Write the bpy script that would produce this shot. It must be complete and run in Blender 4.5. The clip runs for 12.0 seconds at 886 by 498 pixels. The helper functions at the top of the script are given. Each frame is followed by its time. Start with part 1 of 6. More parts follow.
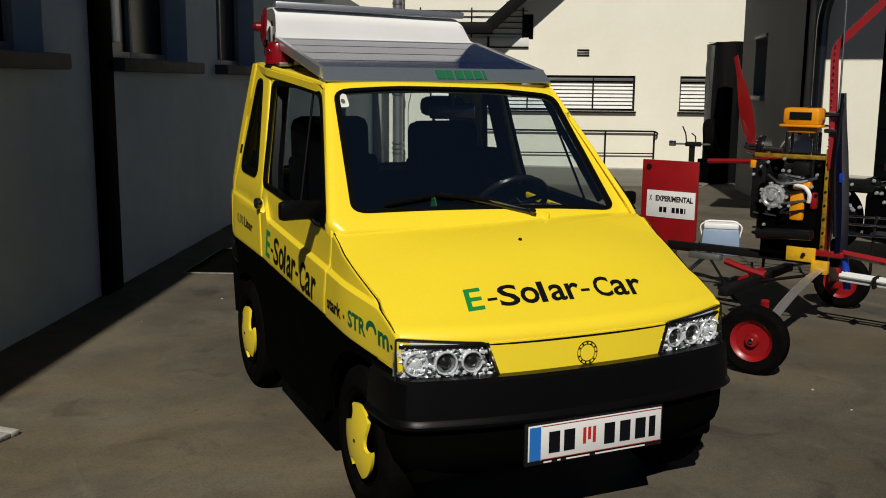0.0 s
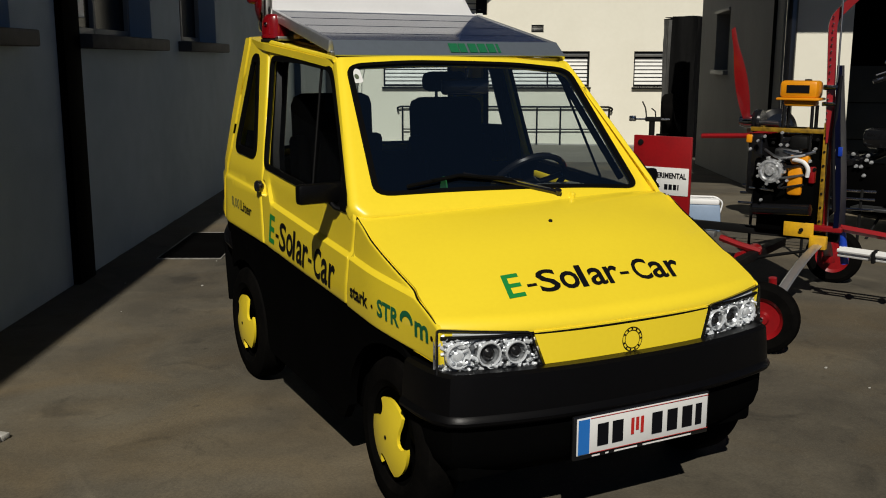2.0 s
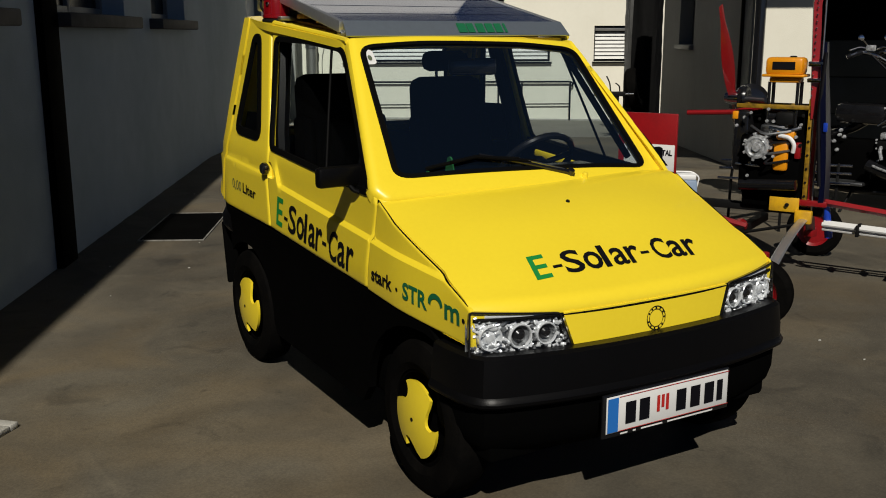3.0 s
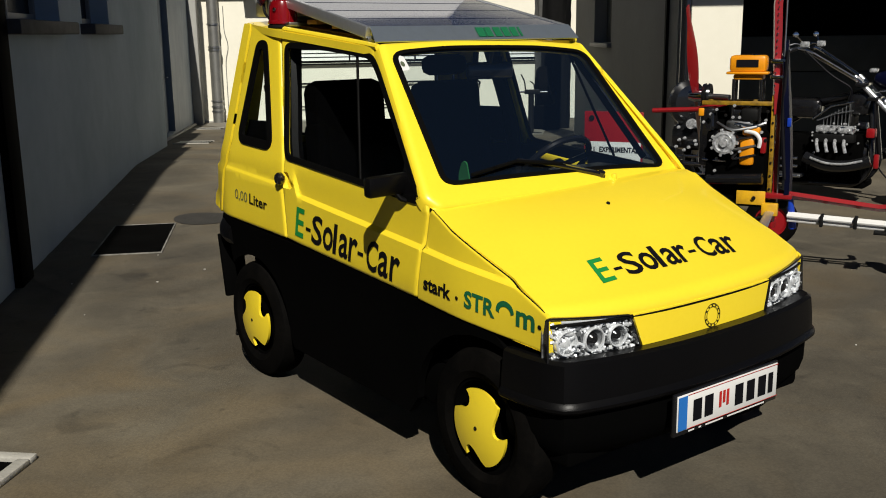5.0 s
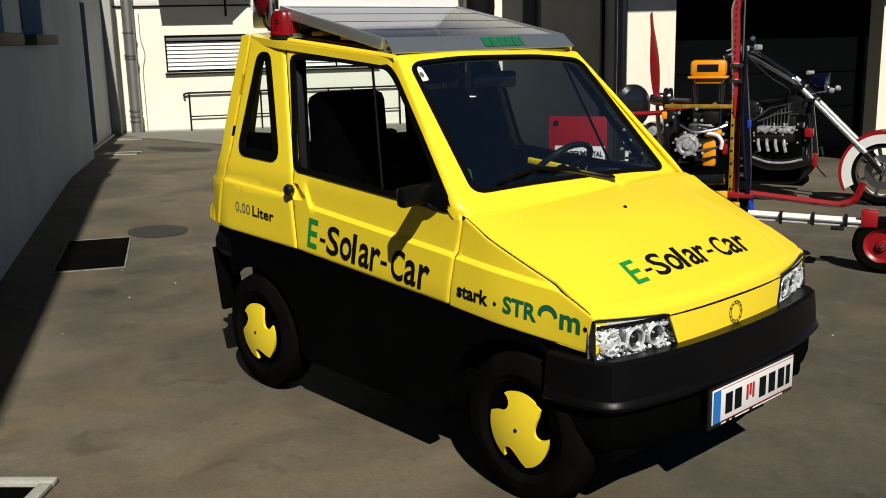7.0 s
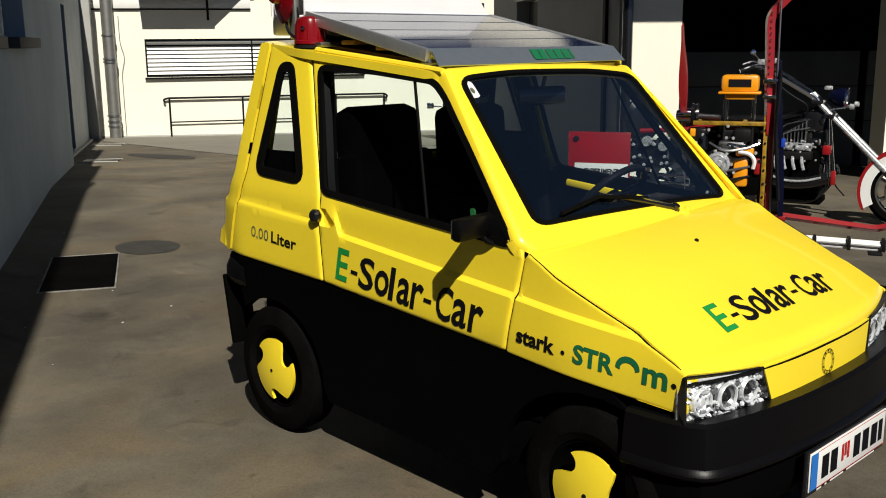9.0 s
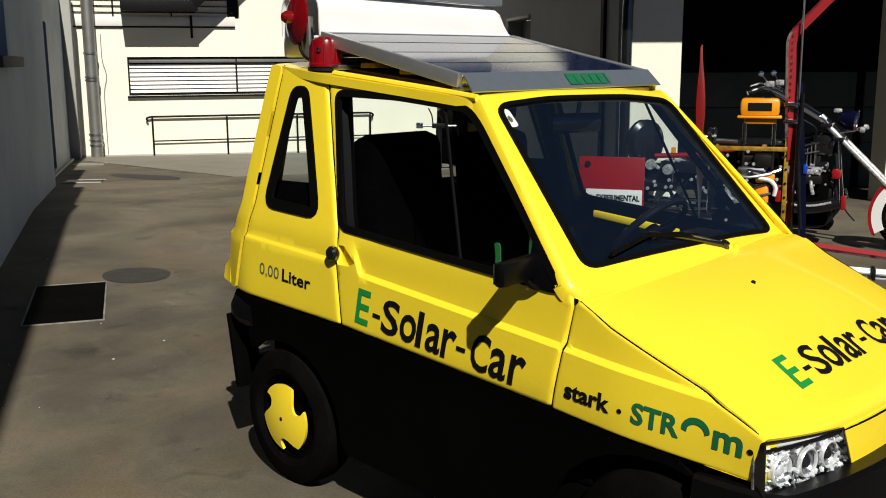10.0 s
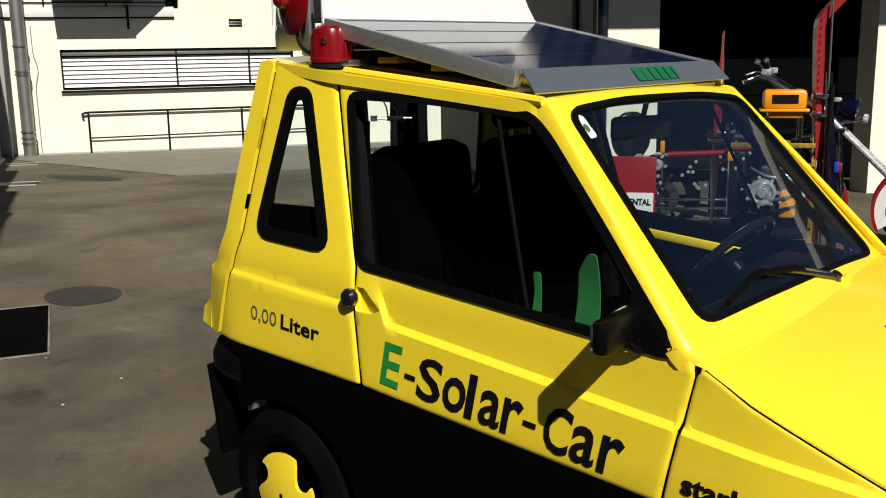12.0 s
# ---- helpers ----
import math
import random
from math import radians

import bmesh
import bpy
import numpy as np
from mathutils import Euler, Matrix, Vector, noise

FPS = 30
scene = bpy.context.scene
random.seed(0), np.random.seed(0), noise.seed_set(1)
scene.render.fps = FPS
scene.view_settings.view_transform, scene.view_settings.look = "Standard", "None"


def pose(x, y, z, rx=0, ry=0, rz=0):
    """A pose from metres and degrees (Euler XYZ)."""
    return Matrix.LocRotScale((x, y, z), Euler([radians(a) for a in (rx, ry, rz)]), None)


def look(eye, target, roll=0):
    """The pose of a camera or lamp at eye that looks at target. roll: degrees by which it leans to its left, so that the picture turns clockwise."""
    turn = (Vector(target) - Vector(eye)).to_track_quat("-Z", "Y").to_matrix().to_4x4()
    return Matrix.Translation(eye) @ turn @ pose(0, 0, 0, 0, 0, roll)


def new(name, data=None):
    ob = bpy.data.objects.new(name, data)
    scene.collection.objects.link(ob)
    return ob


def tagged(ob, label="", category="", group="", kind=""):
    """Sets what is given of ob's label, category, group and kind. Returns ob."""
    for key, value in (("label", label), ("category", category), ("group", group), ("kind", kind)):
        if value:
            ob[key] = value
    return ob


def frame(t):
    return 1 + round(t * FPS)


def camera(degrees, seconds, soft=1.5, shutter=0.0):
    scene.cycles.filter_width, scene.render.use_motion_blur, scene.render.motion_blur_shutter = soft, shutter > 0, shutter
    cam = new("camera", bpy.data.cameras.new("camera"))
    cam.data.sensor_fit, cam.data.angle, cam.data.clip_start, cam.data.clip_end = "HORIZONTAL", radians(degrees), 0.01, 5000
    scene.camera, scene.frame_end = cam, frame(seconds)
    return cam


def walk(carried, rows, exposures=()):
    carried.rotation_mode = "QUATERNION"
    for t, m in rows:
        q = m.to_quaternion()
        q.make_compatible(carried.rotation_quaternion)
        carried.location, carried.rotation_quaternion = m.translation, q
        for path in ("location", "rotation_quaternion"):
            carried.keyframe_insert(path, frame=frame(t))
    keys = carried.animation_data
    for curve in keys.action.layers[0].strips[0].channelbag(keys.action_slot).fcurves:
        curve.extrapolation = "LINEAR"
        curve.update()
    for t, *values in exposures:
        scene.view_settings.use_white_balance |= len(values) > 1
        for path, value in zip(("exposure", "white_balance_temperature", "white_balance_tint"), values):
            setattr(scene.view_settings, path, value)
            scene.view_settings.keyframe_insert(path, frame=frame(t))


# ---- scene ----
cam = camera(48.9, 12.0, soft=1.0)
PATH = [
    (0, (-1.748, -2.614, 1.505), (-0.932, -0.819, 1.167), 0.5),
    (0.5, (-1.771, -2.563, 1.502), (-0.941, -0.777, 1.155), 0.3),
    (1, (-1.822, -2.494, 1.497), (-0.966, -0.721, 1.141), 0.0),
    (1.5, (-1.861, -2.403, 1.489), (-0.983, -0.644, 1.122), -0.0),
    (2, (-1.925, -2.31, 1.49), (-1.013, -0.571, 1.108), 0.1),
    (2.5, (-1.999, -2.238, 1.498), (-1.058, -0.521, 1.091), 0.1),
    (3, (-2.124, -2.199, 1.514), (-1.136, -0.514, 1.082), -0.1),
    (3.2, (-2.165, -2.203, 1.515), (-1.171, -0.523, 1.081), -0.2),
    (5, (-2.555, -1.873, 1.539), (-1.386, -0.31, 1.104), -0.8),
    (5.5, (-2.672, -1.786, 1.54), (-1.451, -0.261, 1.11), -0.8),
    (6, (-2.796, -1.715, 1.55), (-1.527, -0.23, 1.121), -1.0),
    (6.5, (-2.881, -1.674, 1.557), (-1.581, -0.216, 1.129), -1.0),
    (7, (-2.906, -1.651, 1.568), (-1.596, -0.202, 1.139), -1.3),
    (9, (-2.821, -1.179, 1.585), (-1.471, 0.236, 1.169), -0.5),
    (9.5, (-2.79, -1.008, 1.602), (-1.42, 0.395, 1.21), -0.5),
    (10, (-2.734, -0.85, 1.603), (-1.35, 0.542, 1.222), -0.3),
    (10.5, (-2.637, -0.671, 1.61), (-1.244, 0.711, 1.227), -0.4),
    (11, (-2.555, -0.51, 1.605), (-1.148, 0.857, 1.217), -0.5),
    (11.5, (-2.504, -0.34, 1.614), (-1.074, 1.0, 1.215), -0.8),
    (12, (-2.445, -0.169, 1.616), (-0.983, 1.135, 1.212), -0.9),
]
EXPOSURE = [(0, -0.32), (3.2, -0.36), (4.8, 0.0), (6.0, 0.1), (7.2, 0.2), (9.0, 0.25), (12, 0.27)]
walk(cam, [(t, look(eye, target, roll)) for t, eye, target, roll in PATH], EXPOSURE)

# ---- light ----
SUN_AZ, SUN_EL = radians(30.5), radians(43)     # the way the light travels, and the sun's height
world = bpy.data.worlds.new("sky")
scene.world = world
world.use_nodes = True
wn = world.node_tree.nodes
wn.clear()
sky = wn.new("ShaderNodeTexSky")
sky.sky_type, sky.sun_disc = "NISHITA", False
sky.sun_elevation, sky.sun_rotation = SUN_EL, SUN_AZ + math.pi
sky.air_density, sky.dust_density, sky.ozone_density = 0.17, 0.0, 3.0
bgd = wn.new("ShaderNodeBackground")
bgd.inputs["Strength"].default_value = 0.05
wout = wn.new("ShaderNodeOutputWorld")
world.node_tree.links.new(sky.outputs[0], bgd.inputs[0])
world.node_tree.links.new(bgd.outputs[0], wout.inputs[0])
sun_data = bpy.data.lights.new("sun", "SUN")
sun_data.energy, sun_data.angle, sun_data.color = 5.0, radians(0.5), (1.0, 0.95, 0.86)
sun = new("sun", sun_data)
sun_way = Vector((math.sin(SUN_AZ) * math.cos(SUN_EL), math.cos(SUN_AZ) * math.cos(SUN_EL), -math.sin(SUN_EL)))
sun.rotation_euler = sun_way.to_track_quat("-Z", "Y").to_euler()
sun.location = (-6, -10, 14)


# ---- materials ----
def material(name, colour, rough=0.5, metal=0.0, spot=None, amount=0.15, scale=3.0, fine=60.0, bump=0.0, bump_scale=80.0, coat=0.0, gloss=0.5, glow=None):
    """A surface whose colour varies at two scales, with a fine relief."""
    m = bpy.data.materials.new(name)
    m.use_nodes = True
    n, l = m.node_tree.nodes, m.node_tree.links
    b = n["Principled BSDF"]
    b.inputs["Roughness"].default_value, b.inputs["Metallic"].default_value = rough, metal
    b.inputs["Coat Weight"].default_value = coat
    b.inputs["Specular IOR Level"].default_value = gloss
    b.inputs["Coat Roughness"].default_value = 0.06
    at = n.new("ShaderNodeTexCoord")
    big, small = n.new("ShaderNodeTexNoise"), n.new("ShaderNodeTexNoise")
    for tex, sc, det in ((big, scale, 6.0), (small, fine, 3.0)):
        tex.inputs["Scale"].default_value, tex.inputs["Detail"].default_value = sc, det
        l.new(at.outputs["Object"], tex.inputs["Vector"])
    add = n.new("ShaderNodeMath")
    add.operation = "MULTIPLY_ADD"
    l.new(small.outputs["Fac"], add.inputs[0])
    add.inputs[1].default_value = 0.45
    l.new(big.outputs["Fac"], add.inputs[2])
    ramp = n.new("ShaderNodeMapRange")
    ramp.inputs["From Min"].default_value, ramp.inputs["From Max"].default_value = 0.45, 1.0
    l.new(add.outputs[0], ramp.inputs["Value"])
    mix = n.new("ShaderNodeMix")
    mix.data_type = "RGBA"
    spot = spot or tuple(c * (1 - amount) for c in colour)
    mix.inputs[6].default_value, mix.inputs[7].default_value = (*colour, 1), (*spot, 1)
    l.new(ramp.outputs[0], mix.inputs[0])
    l.new(mix.outputs[2], b.inputs["Base Color"])
    rr = n.new("ShaderNodeMapRange")
    rr.inputs["To Min"].default_value, rr.inputs["To Max"].default_value = max(0.02, rough * 0.85), min(1, rough * 1.2)
    l.new(big.outputs["Fac"], rr.inputs["Value"])
    l.new(rr.outputs[0], b.inputs["Roughness"])
    if bump:
        rel = n.new("ShaderNodeTexNoise")
        rel.inputs["Scale"].default_value, rel.inputs["Detail"].default_value = bump_scale, 5.0
        l.new(at.outputs["Object"], rel.inputs["Vector"])
        bm_ = n.new("ShaderNodeBump")
        bm_.inputs["Strength"].default_value, bm_.inputs["Distance"].default_value = bump, 0.01
        l.new(rel.outputs["Fac"], bm_.inputs["Height"])
        l.new(bm_.outputs[0], b.inputs["Normal"])
    if glow:
        b.inputs["Emission Color"].default_value, b.inputs["Emission Strength"].default_value = (*colour, 1), glow
    return m


def glass_material(name, tint=(0.85, 0.93, 0.92), rough=0.02, veil=0.0, mirror=0.05, slant=0.65):
    """A thin pane: mostly clear, with a mirror share that grows at a slant and a blue film painted in for sky haze."""
    m = bpy.data.materials.new(name)
    m.use_nodes = True
    n, l = m.node_tree.nodes, m.node_tree.links
    n.clear()
    out, mix = n.new("ShaderNodeOutputMaterial"), n.new("ShaderNodeMixShader")
    tr, gl, fr = n.new("ShaderNodeBsdfTransparent"), n.new("ShaderNodeBsdfGlossy"), n.new("ShaderNodeLayerWeight")
    tr.inputs[0].default_value = (*tint, 1)
    gl.inputs["Roughness"].default_value = rough
    fr.inputs["Blend"].default_value = 0.5
    steep, share = n.new("ShaderNodeMath"), n.new("ShaderNodeMath")
    steep.operation, share.operation = "POWER", "MULTIPLY_ADD"
    l.new(fr.outputs["Facing"], steep.inputs[0])
    steep.inputs[1].default_value = 5.0
    l.new(steep.outputs[0], share.inputs[0])
    share.inputs[1].default_value, share.inputs[2].default_value = slant, mirror
    l.new(share.outputs[0], mix.inputs[0])
    l.new(tr.outputs[0], mix.inputs[1])
    l.new(gl.outputs[0], mix.inputs[2])
    film, overlay = n.new("ShaderNodeBsdfDiffuse"), n.new("ShaderNodeMixShader")
    # blue diffuse share stands in for sky reflected in the glass
    film.inputs[0].default_value = (0.22, 0.42, 0.80, 1)
    overlay.inputs[0].default_value = veil
    l.new(mix.outputs[0], overlay.inputs[1])
    l.new(film.outputs[0], overlay.inputs[2])
    l.new(overlay.outputs[0] if veil else mix.outputs[0], out.inputs[0])
    return m


YELLOW = material("yellow_paint", (0.89, 0.685, 0.030), 0.34, spot=(0.84, 0.635, 0.026), scale=1.5, coat=0.5, bump=0.02, bump_scale=25)
YELLOW_MACHINE = material("yellow_machine_paint", (0.75, 0.42, 0.01), 0.4, spot=(0.5, 0.27, 0.02), scale=12)
# darker copy of the machine yellow: shade on the frame put into its colour
SHADED_YELLOW = material("shaded_yellow_paint", (0.42, 0.24, 0.010), 0.45, spot=(0.10, 0.055, 0.006), scale=22)
ORANGE = material("orange_paint", (0.80, 0.30, 0.006), 0.35, amount=0.2, scale=8)
PLASTIC = material("black_plastic", (0.0028, 0.0027, 0.003), 0.36, gloss=0.16, amount=0.3, scale=4, bump=0.06, bump_scale=300)
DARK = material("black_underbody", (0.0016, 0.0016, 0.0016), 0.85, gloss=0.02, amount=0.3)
SKIRT = material("matt_black_skirt", (0.0018, 0.0018, 0.0018), 0.8, gloss=0.015, amount=0.3, scale=4)
LAMP = material("lamp_silver", (0.90, 0.92, 0.94), 0.22, 0.4, amount=0.2, scale=90)
LAMP_DARK = material("smoked_lamp_silver", (0.42, 0.44, 0.46), 0.3, 0.55, spot=(0.06, 0.06, 0.065), scale=60)
RUBBER = material("tyre_rubber", (0.002, 0.002, 0.002), 0.8, gloss=0.02, spot=(0.005, 0.0045, 0.004), scale=10, bump=0.1, bump_scale=120)
SEAL = material("rubber_seal", (0.003, 0.003, 0.003), 0.6, gloss=0.05, amount=0.2)
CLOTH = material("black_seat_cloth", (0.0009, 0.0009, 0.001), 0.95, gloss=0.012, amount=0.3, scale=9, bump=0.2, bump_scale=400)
GREEN_CLOTH = material("green_cloth", (0.008, 0.15, 0.030), 0.9, amount=0.3, scale=9, bump=0.2, bump_scale=300)
CHROME = material("chrome", (0.75, 0.76, 0.78), 0.10, 1.0, amount=0.1, scale=20)
# half-matt pale metal: the sun's white glints on chrome put into the colour
GLINT_CHROME = material("glint_painted_chrome", (0.84, 0.86, 0.88), 0.2, 0.5, spot=(0.16, 0.165, 0.17), scale=45)
STEEL = material("grey_steel", (0.38, 0.39, 0.40), 0.38, 1.0, amount=0.25, scale=14)
ALU = material("brushed_aluminium", (0.60, 0.62, 0.64), 0.36, 0.85, amount=0.12, scale=18)
# aluminium with the blue of the reflected sky put into its colour
APRON = material("sky_tinted_aluminium", (0.50, 0.58, 0.66), 0.3, 0.85, amount=0.12, scale=18)
RED = material("red_paint", (0.29, 0.006, 0.009), 0.35, amount=0.3, scale=6, coat=0.3)
RED_LENS = material("red_plastic", (0.20, 0.003, 0.006), 0.2, amount=0.3, scale=8, coat=0.5)
BLUE = material("blue_paint", (0.01, 0.05, 0.42), 0.3, amount=0.2, scale=9, coat=0.5)
NAVY = material("dark_blue_paint", (0.002, 0.003, 0.016), 0.3, gloss=0.15, amount=0.2, scale=9)
BLACK_GLOSS = material("black_gloss", (0.008, 0.008, 0.009), 0.2, amount=0.2, coat=0.6)
INK = material("black_lettering", (0.004, 0.004, 0.006), 0.6, gloss=0.15, amount=0.2)
INK_GREEN = material("green_lettering", (0.008, 0.25, 0.045), 0.5, amount=0.2)
INK_TEAL = material("dark_green_lettering", (0.005, 0.13, 0.05), 0.5, amount=0.2)
INK_RED = material("red_lettering", (0.5, 0.02, 0.015), 0.5, amount=0.2)
INK_GREY = material("grey_lettering", (0.10, 0.12, 0.07), 0.5, amount=0.2)
PLATE_WHITE = material("plate_white", (0.72, 0.72, 0.70), 0.4, amount=0.08, scale=10)
PLATE_BLUE = material("plate_blue", (0.02, 0.16, 0.52), 0.4, amount=0.1)
WHITE_GLOSS = material("white_gloss", (0.80, 0.80, 0.79), 0.3, amount=0.06, scale=6)
SOLAR = material("solar_cells", (0.004, 0.010, 0.035), 0.09, spot=(0.005, 0.013, 0.05), scale=22, gloss=0.8)
GRID = material("cell_lines", (0.009, 0.018, 0.05), 0.09, gloss=0.8, amount=0.2)
WOOD = material("brown_wood", (0.16, 0.075, 0.02), 0.6, amount=0.4, scale=9)
PLASTER_WHITE = material("white_plaster", (0.80, 0.775, 0.66), 0.9, spot=(0.74, 0.715, 0.60), scale=0.9, fine=9, bump=0.25, bump_scale=160)
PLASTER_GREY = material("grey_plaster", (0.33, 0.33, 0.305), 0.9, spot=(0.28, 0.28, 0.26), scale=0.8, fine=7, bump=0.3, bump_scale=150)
# plaster of the shaded wall; the sky light's blue is put into its colour
PLASTER_SKYLIT = material("sky_tinted_plaster", (0.46, 0.55, 0.60), 0.9, spot=(0.35, 0.43, 0.48), scale=0.7, fine=5, bump=0.35, bump_scale=130)
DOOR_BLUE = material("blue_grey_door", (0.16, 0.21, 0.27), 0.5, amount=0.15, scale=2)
STONE = material("dark_stone", (0.06, 0.06, 0.06), 0.8, amount=0.3, scale=8, bump=0.3)
CONCRETE = material("pale_concrete", (0.42, 0.41, 0.37), 0.9, spot=(0.30, 0.29, 0.26), scale=5, bump=0.4, bump_scale=90)
PAVING = material("pale_worn_paving", (0.20, 0.185, 0.150), 0.9, spot=(0.15, 0.138, 0.11), scale=1.2, fine=12, bump=0.3, bump_scale=120)
WORN_RIM = material("worn_grey_rim", (0.30, 0.29, 0.26), 0.9, spot=(0.05, 0.047, 0.04), scale=7, bump=0.3)
ZINC = material("zinc_sheet", (0.34, 0.34, 0.32), 0.45, 0.8, amount=0.35, scale=4)
FRAME_WHITE = material("grey_window_frame", (0.22, 0.22, 0.21), 0.5, amount=0.1, scale=5)
BLIND = material("white_blind_slats", (0.70, 0.70, 0.66), 0.5, amount=0.1, scale=6)
IRON = material("dark_iron", (0.008, 0.008, 0.008), 0.6, 0.1, gloss=0.12, amount=0.3, scale=20)
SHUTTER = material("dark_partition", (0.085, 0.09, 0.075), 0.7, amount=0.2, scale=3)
# near-black colour carries the deep shade inside the workshop
HALL = material("unlit_workshop_wall", (0.010, 0.010, 0.009), 0.9, gloss=0.1, amount=0.3, scale=2)
TARP = material("black_tarpaulin", (0.005, 0.005, 0.005), 0.6, gloss=0.1, amount=0.4, scale=5, bump=0.4, bump_scale=12)
TARP_GREY = material("grey_tarpaulin", (0.11, 0.11, 0.105), 0.55, amount=0.4, scale=5, bump=0.4, bump_scale=12)
COOLER_SHADED = material("shaded_box_plastic", (0.22, 0.30, 0.42), 0.5, amount=0.15, scale=8)
PANE = glass_material("clear_pane", (0.88, 0.93, 0.93), mirror=0.015, slant=0.35)
WINDSCREEN = glass_material("windscreen_glass", (0.84, 0.91, 0.94), veil=0.008, mirror=0.20)
PANE_DARK = material("dark_window_pane", (0.004, 0.0045, 0.005), 0.2, gloss=0.08, amount=0.2)
LENS = glass_material("lamp_cover", (0.95, 0.97, 0.98))


def asphalt():
    """Worn asphalt: grit, broad stains, brown dirt, dark oil spots and pale scuffs."""
    m = material("asphalt", (0.080, 0.069, 0.048), 0.9, spot=(0.056, 0.048, 0.034), scale=0.8, fine=14, bump=0.3, bump_scale=150)
    m.node_tree.nodes["Principled BSDF"].inputs["Diffuse Roughness"].default_value = 1.0
    n, l = m.node_tree.nodes, m.node_tree.links
    b = n["Principled BSDF"]
    at = n.new("ShaderNodeTexCoord")

    def noise(scale, detail, twist, lo, hi, out0, out1, stretch=(1, 1, 1)):
        mp = n.new("ShaderNodeMapping")
        mp.inputs["Scale"].default_value = stretch
        mp.inputs["Rotation"].default_value = (0, 0, 0.5)
        l.new(at.outputs["Object"], mp.inputs["Vector"])
        tex = n.new("ShaderNodeTexNoise")
        tex.inputs["Scale"].default_value, tex.inputs["Detail"].default_value, tex.inputs["Distortion"].default_value = scale, detail, twist
        l.new(mp.outputs[0], tex.inputs["Vector"])
        rg = n.new("ShaderNodeMapRange")
        rg.inputs["From Min"].default_value, rg.inputs["From Max"].default_value = lo, hi
        rg.inputs["To Min"].default_value, rg.inputs["To Max"].default_value = out0, out1
        l.new(tex.outputs["Fac"], rg.inputs["Value"])
        return rg.outputs[0]

    grit = n.new("ShaderNodeTexVoronoi")
    grit.inputs["Scale"].default_value = 95
    l.new(at.outputs["Object"], grit.inputs["Vector"])
    fleck = n.new("ShaderNodeMapRange")
    fleck.inputs["From Max"].default_value = 0.9
    fleck.inputs["To Min"].default_value, fleck.inputs["To Max"].default_value = 1.16, 0.84
    l.new(grit.outputs["Distance"], fleck.inputs["Value"])
    shares = [fleck.outputs[0], noise(0.45, 9, 1.2, 0.35, 0.62, 0.60, 1.15), noise(1.6, 8, 1.2, 0.36, 0.60, 0.80, 1.08), noise(3.4, 6, 0.8, 0.30, 0.40, 0.66, 1.0), noise(9.0, 4, 0.3, 0.24, 0.32, 0.60, 1.0), noise(2.2, 9, 2.6, 0.62, 0.74, 1.0, 1.30, (1, 0.30, 1))]
    total = shares[0]
    for s in shares[1:]:
        mul = n.new("ShaderNodeMath")
        mul.operation = "MULTIPLY"
        l.new(total, mul.inputs[0])
        l.new(s, mul.inputs[1])
        total = mul.outputs[0]
    base = b.inputs["Base Color"].links[0].from_socket
    brown = n.new("ShaderNodeMix")
    brown.data_type = "RGBA"
    l.new(noise(1.1, 7, 1.0, 0.45, 0.68, 0.0, 0.75), brown.inputs[0])
    l.new(base, brown.inputs[6])
    brown.inputs[7].default_value = (0.084, 0.063, 0.034, 1)
    sc = n.new("ShaderNodeVectorMath")
    sc.operation = "SCALE"
    l.new(brown.outputs[2], sc.inputs[0])
    l.new(total, sc.inputs["Scale"])
    l.new(sc.outputs[0], b.inputs["Base Color"])
    return m


GRIME = material("dirty_asphalt", (0.080, 0.068, 0.049), 0.95, spot=(0.060, 0.052, 0.038), scale=5, fine=60, bump=0.5, bump_scale=190)
ASPHALT = asphalt()
ASPHALT_DARK = material("dark_asphalt_patch", (0.034, 0.031, 0.026), 0.95, amount=0.35, scale=6, fine=60, bump=0.5, bump_scale=190)


# ---- building blocks ----
def mesh_of(name, bm, mat, smooth=True):
    me = bpy.data.meshes.new(name)
    bmesh.ops.recalc_face_normals(bm, faces=bm.faces[:])
    bm.to_mesh(me)
    bm.free()
    if smooth:
        me.shade_smooth()
        me.set_sharp_from_angle(angle=radians(28))
    if mat:
        me.materials.append(mat)
    return me


def part(name, bm, mat, parent=None, label=""):
    """Link a bmesh as one mesh object, under a thing or a part of it."""
    ob = new(name, mesh_of(name, bm, mat))
    if parent:
        ob.parent = parent
    return tagged(ob, label)


def thing(name, label, category, group="", kind="", at=None):
    ob = new(name)
    ob.empty_display_size = 0.1
    if at is not None:
        ob.matrix_basis = at
    return tagged(ob, label, category, group, kind)


def box(lo, hi, bevel=0.0, m=None, bm=None):
    bm = bm or bmesh.new()
    size = [max(1e-4, b - a) for a, b in zip(lo, hi)]
    mid = [(a + b) / 2 for a, b in zip(lo, hi)]
    t = (m or Matrix()) @ Matrix.LocRotScale(mid, None, size)
    r = bmesh.ops.create_cube(bm, size=1, matrix=t)
    if bevel:
        edges = list({e for v in r["verts"] for e in v.link_edges})
        bmesh.ops.bevel(bm, geom=edges, offset=bevel, segments=2, profile=0.5, affect="EDGES")
    return bm


def rod(a, b, r0, r1=None, seg=16, bm=None, caps=True):
    """A round bar from a to b."""
    bm = bm or bmesh.new()
    a, b = Vector(a), Vector(b)
    t = Matrix.Translation((a + b) / 2) @ (b - a).to_track_quat("Z", "Y").to_matrix().to_4x4()
    bmesh.ops.create_cone(bm, cap_ends=caps, segments=seg, radius1=r0, radius2=r0 if r1 is None else r1, depth=(b - a).length, matrix=t)
    return bm


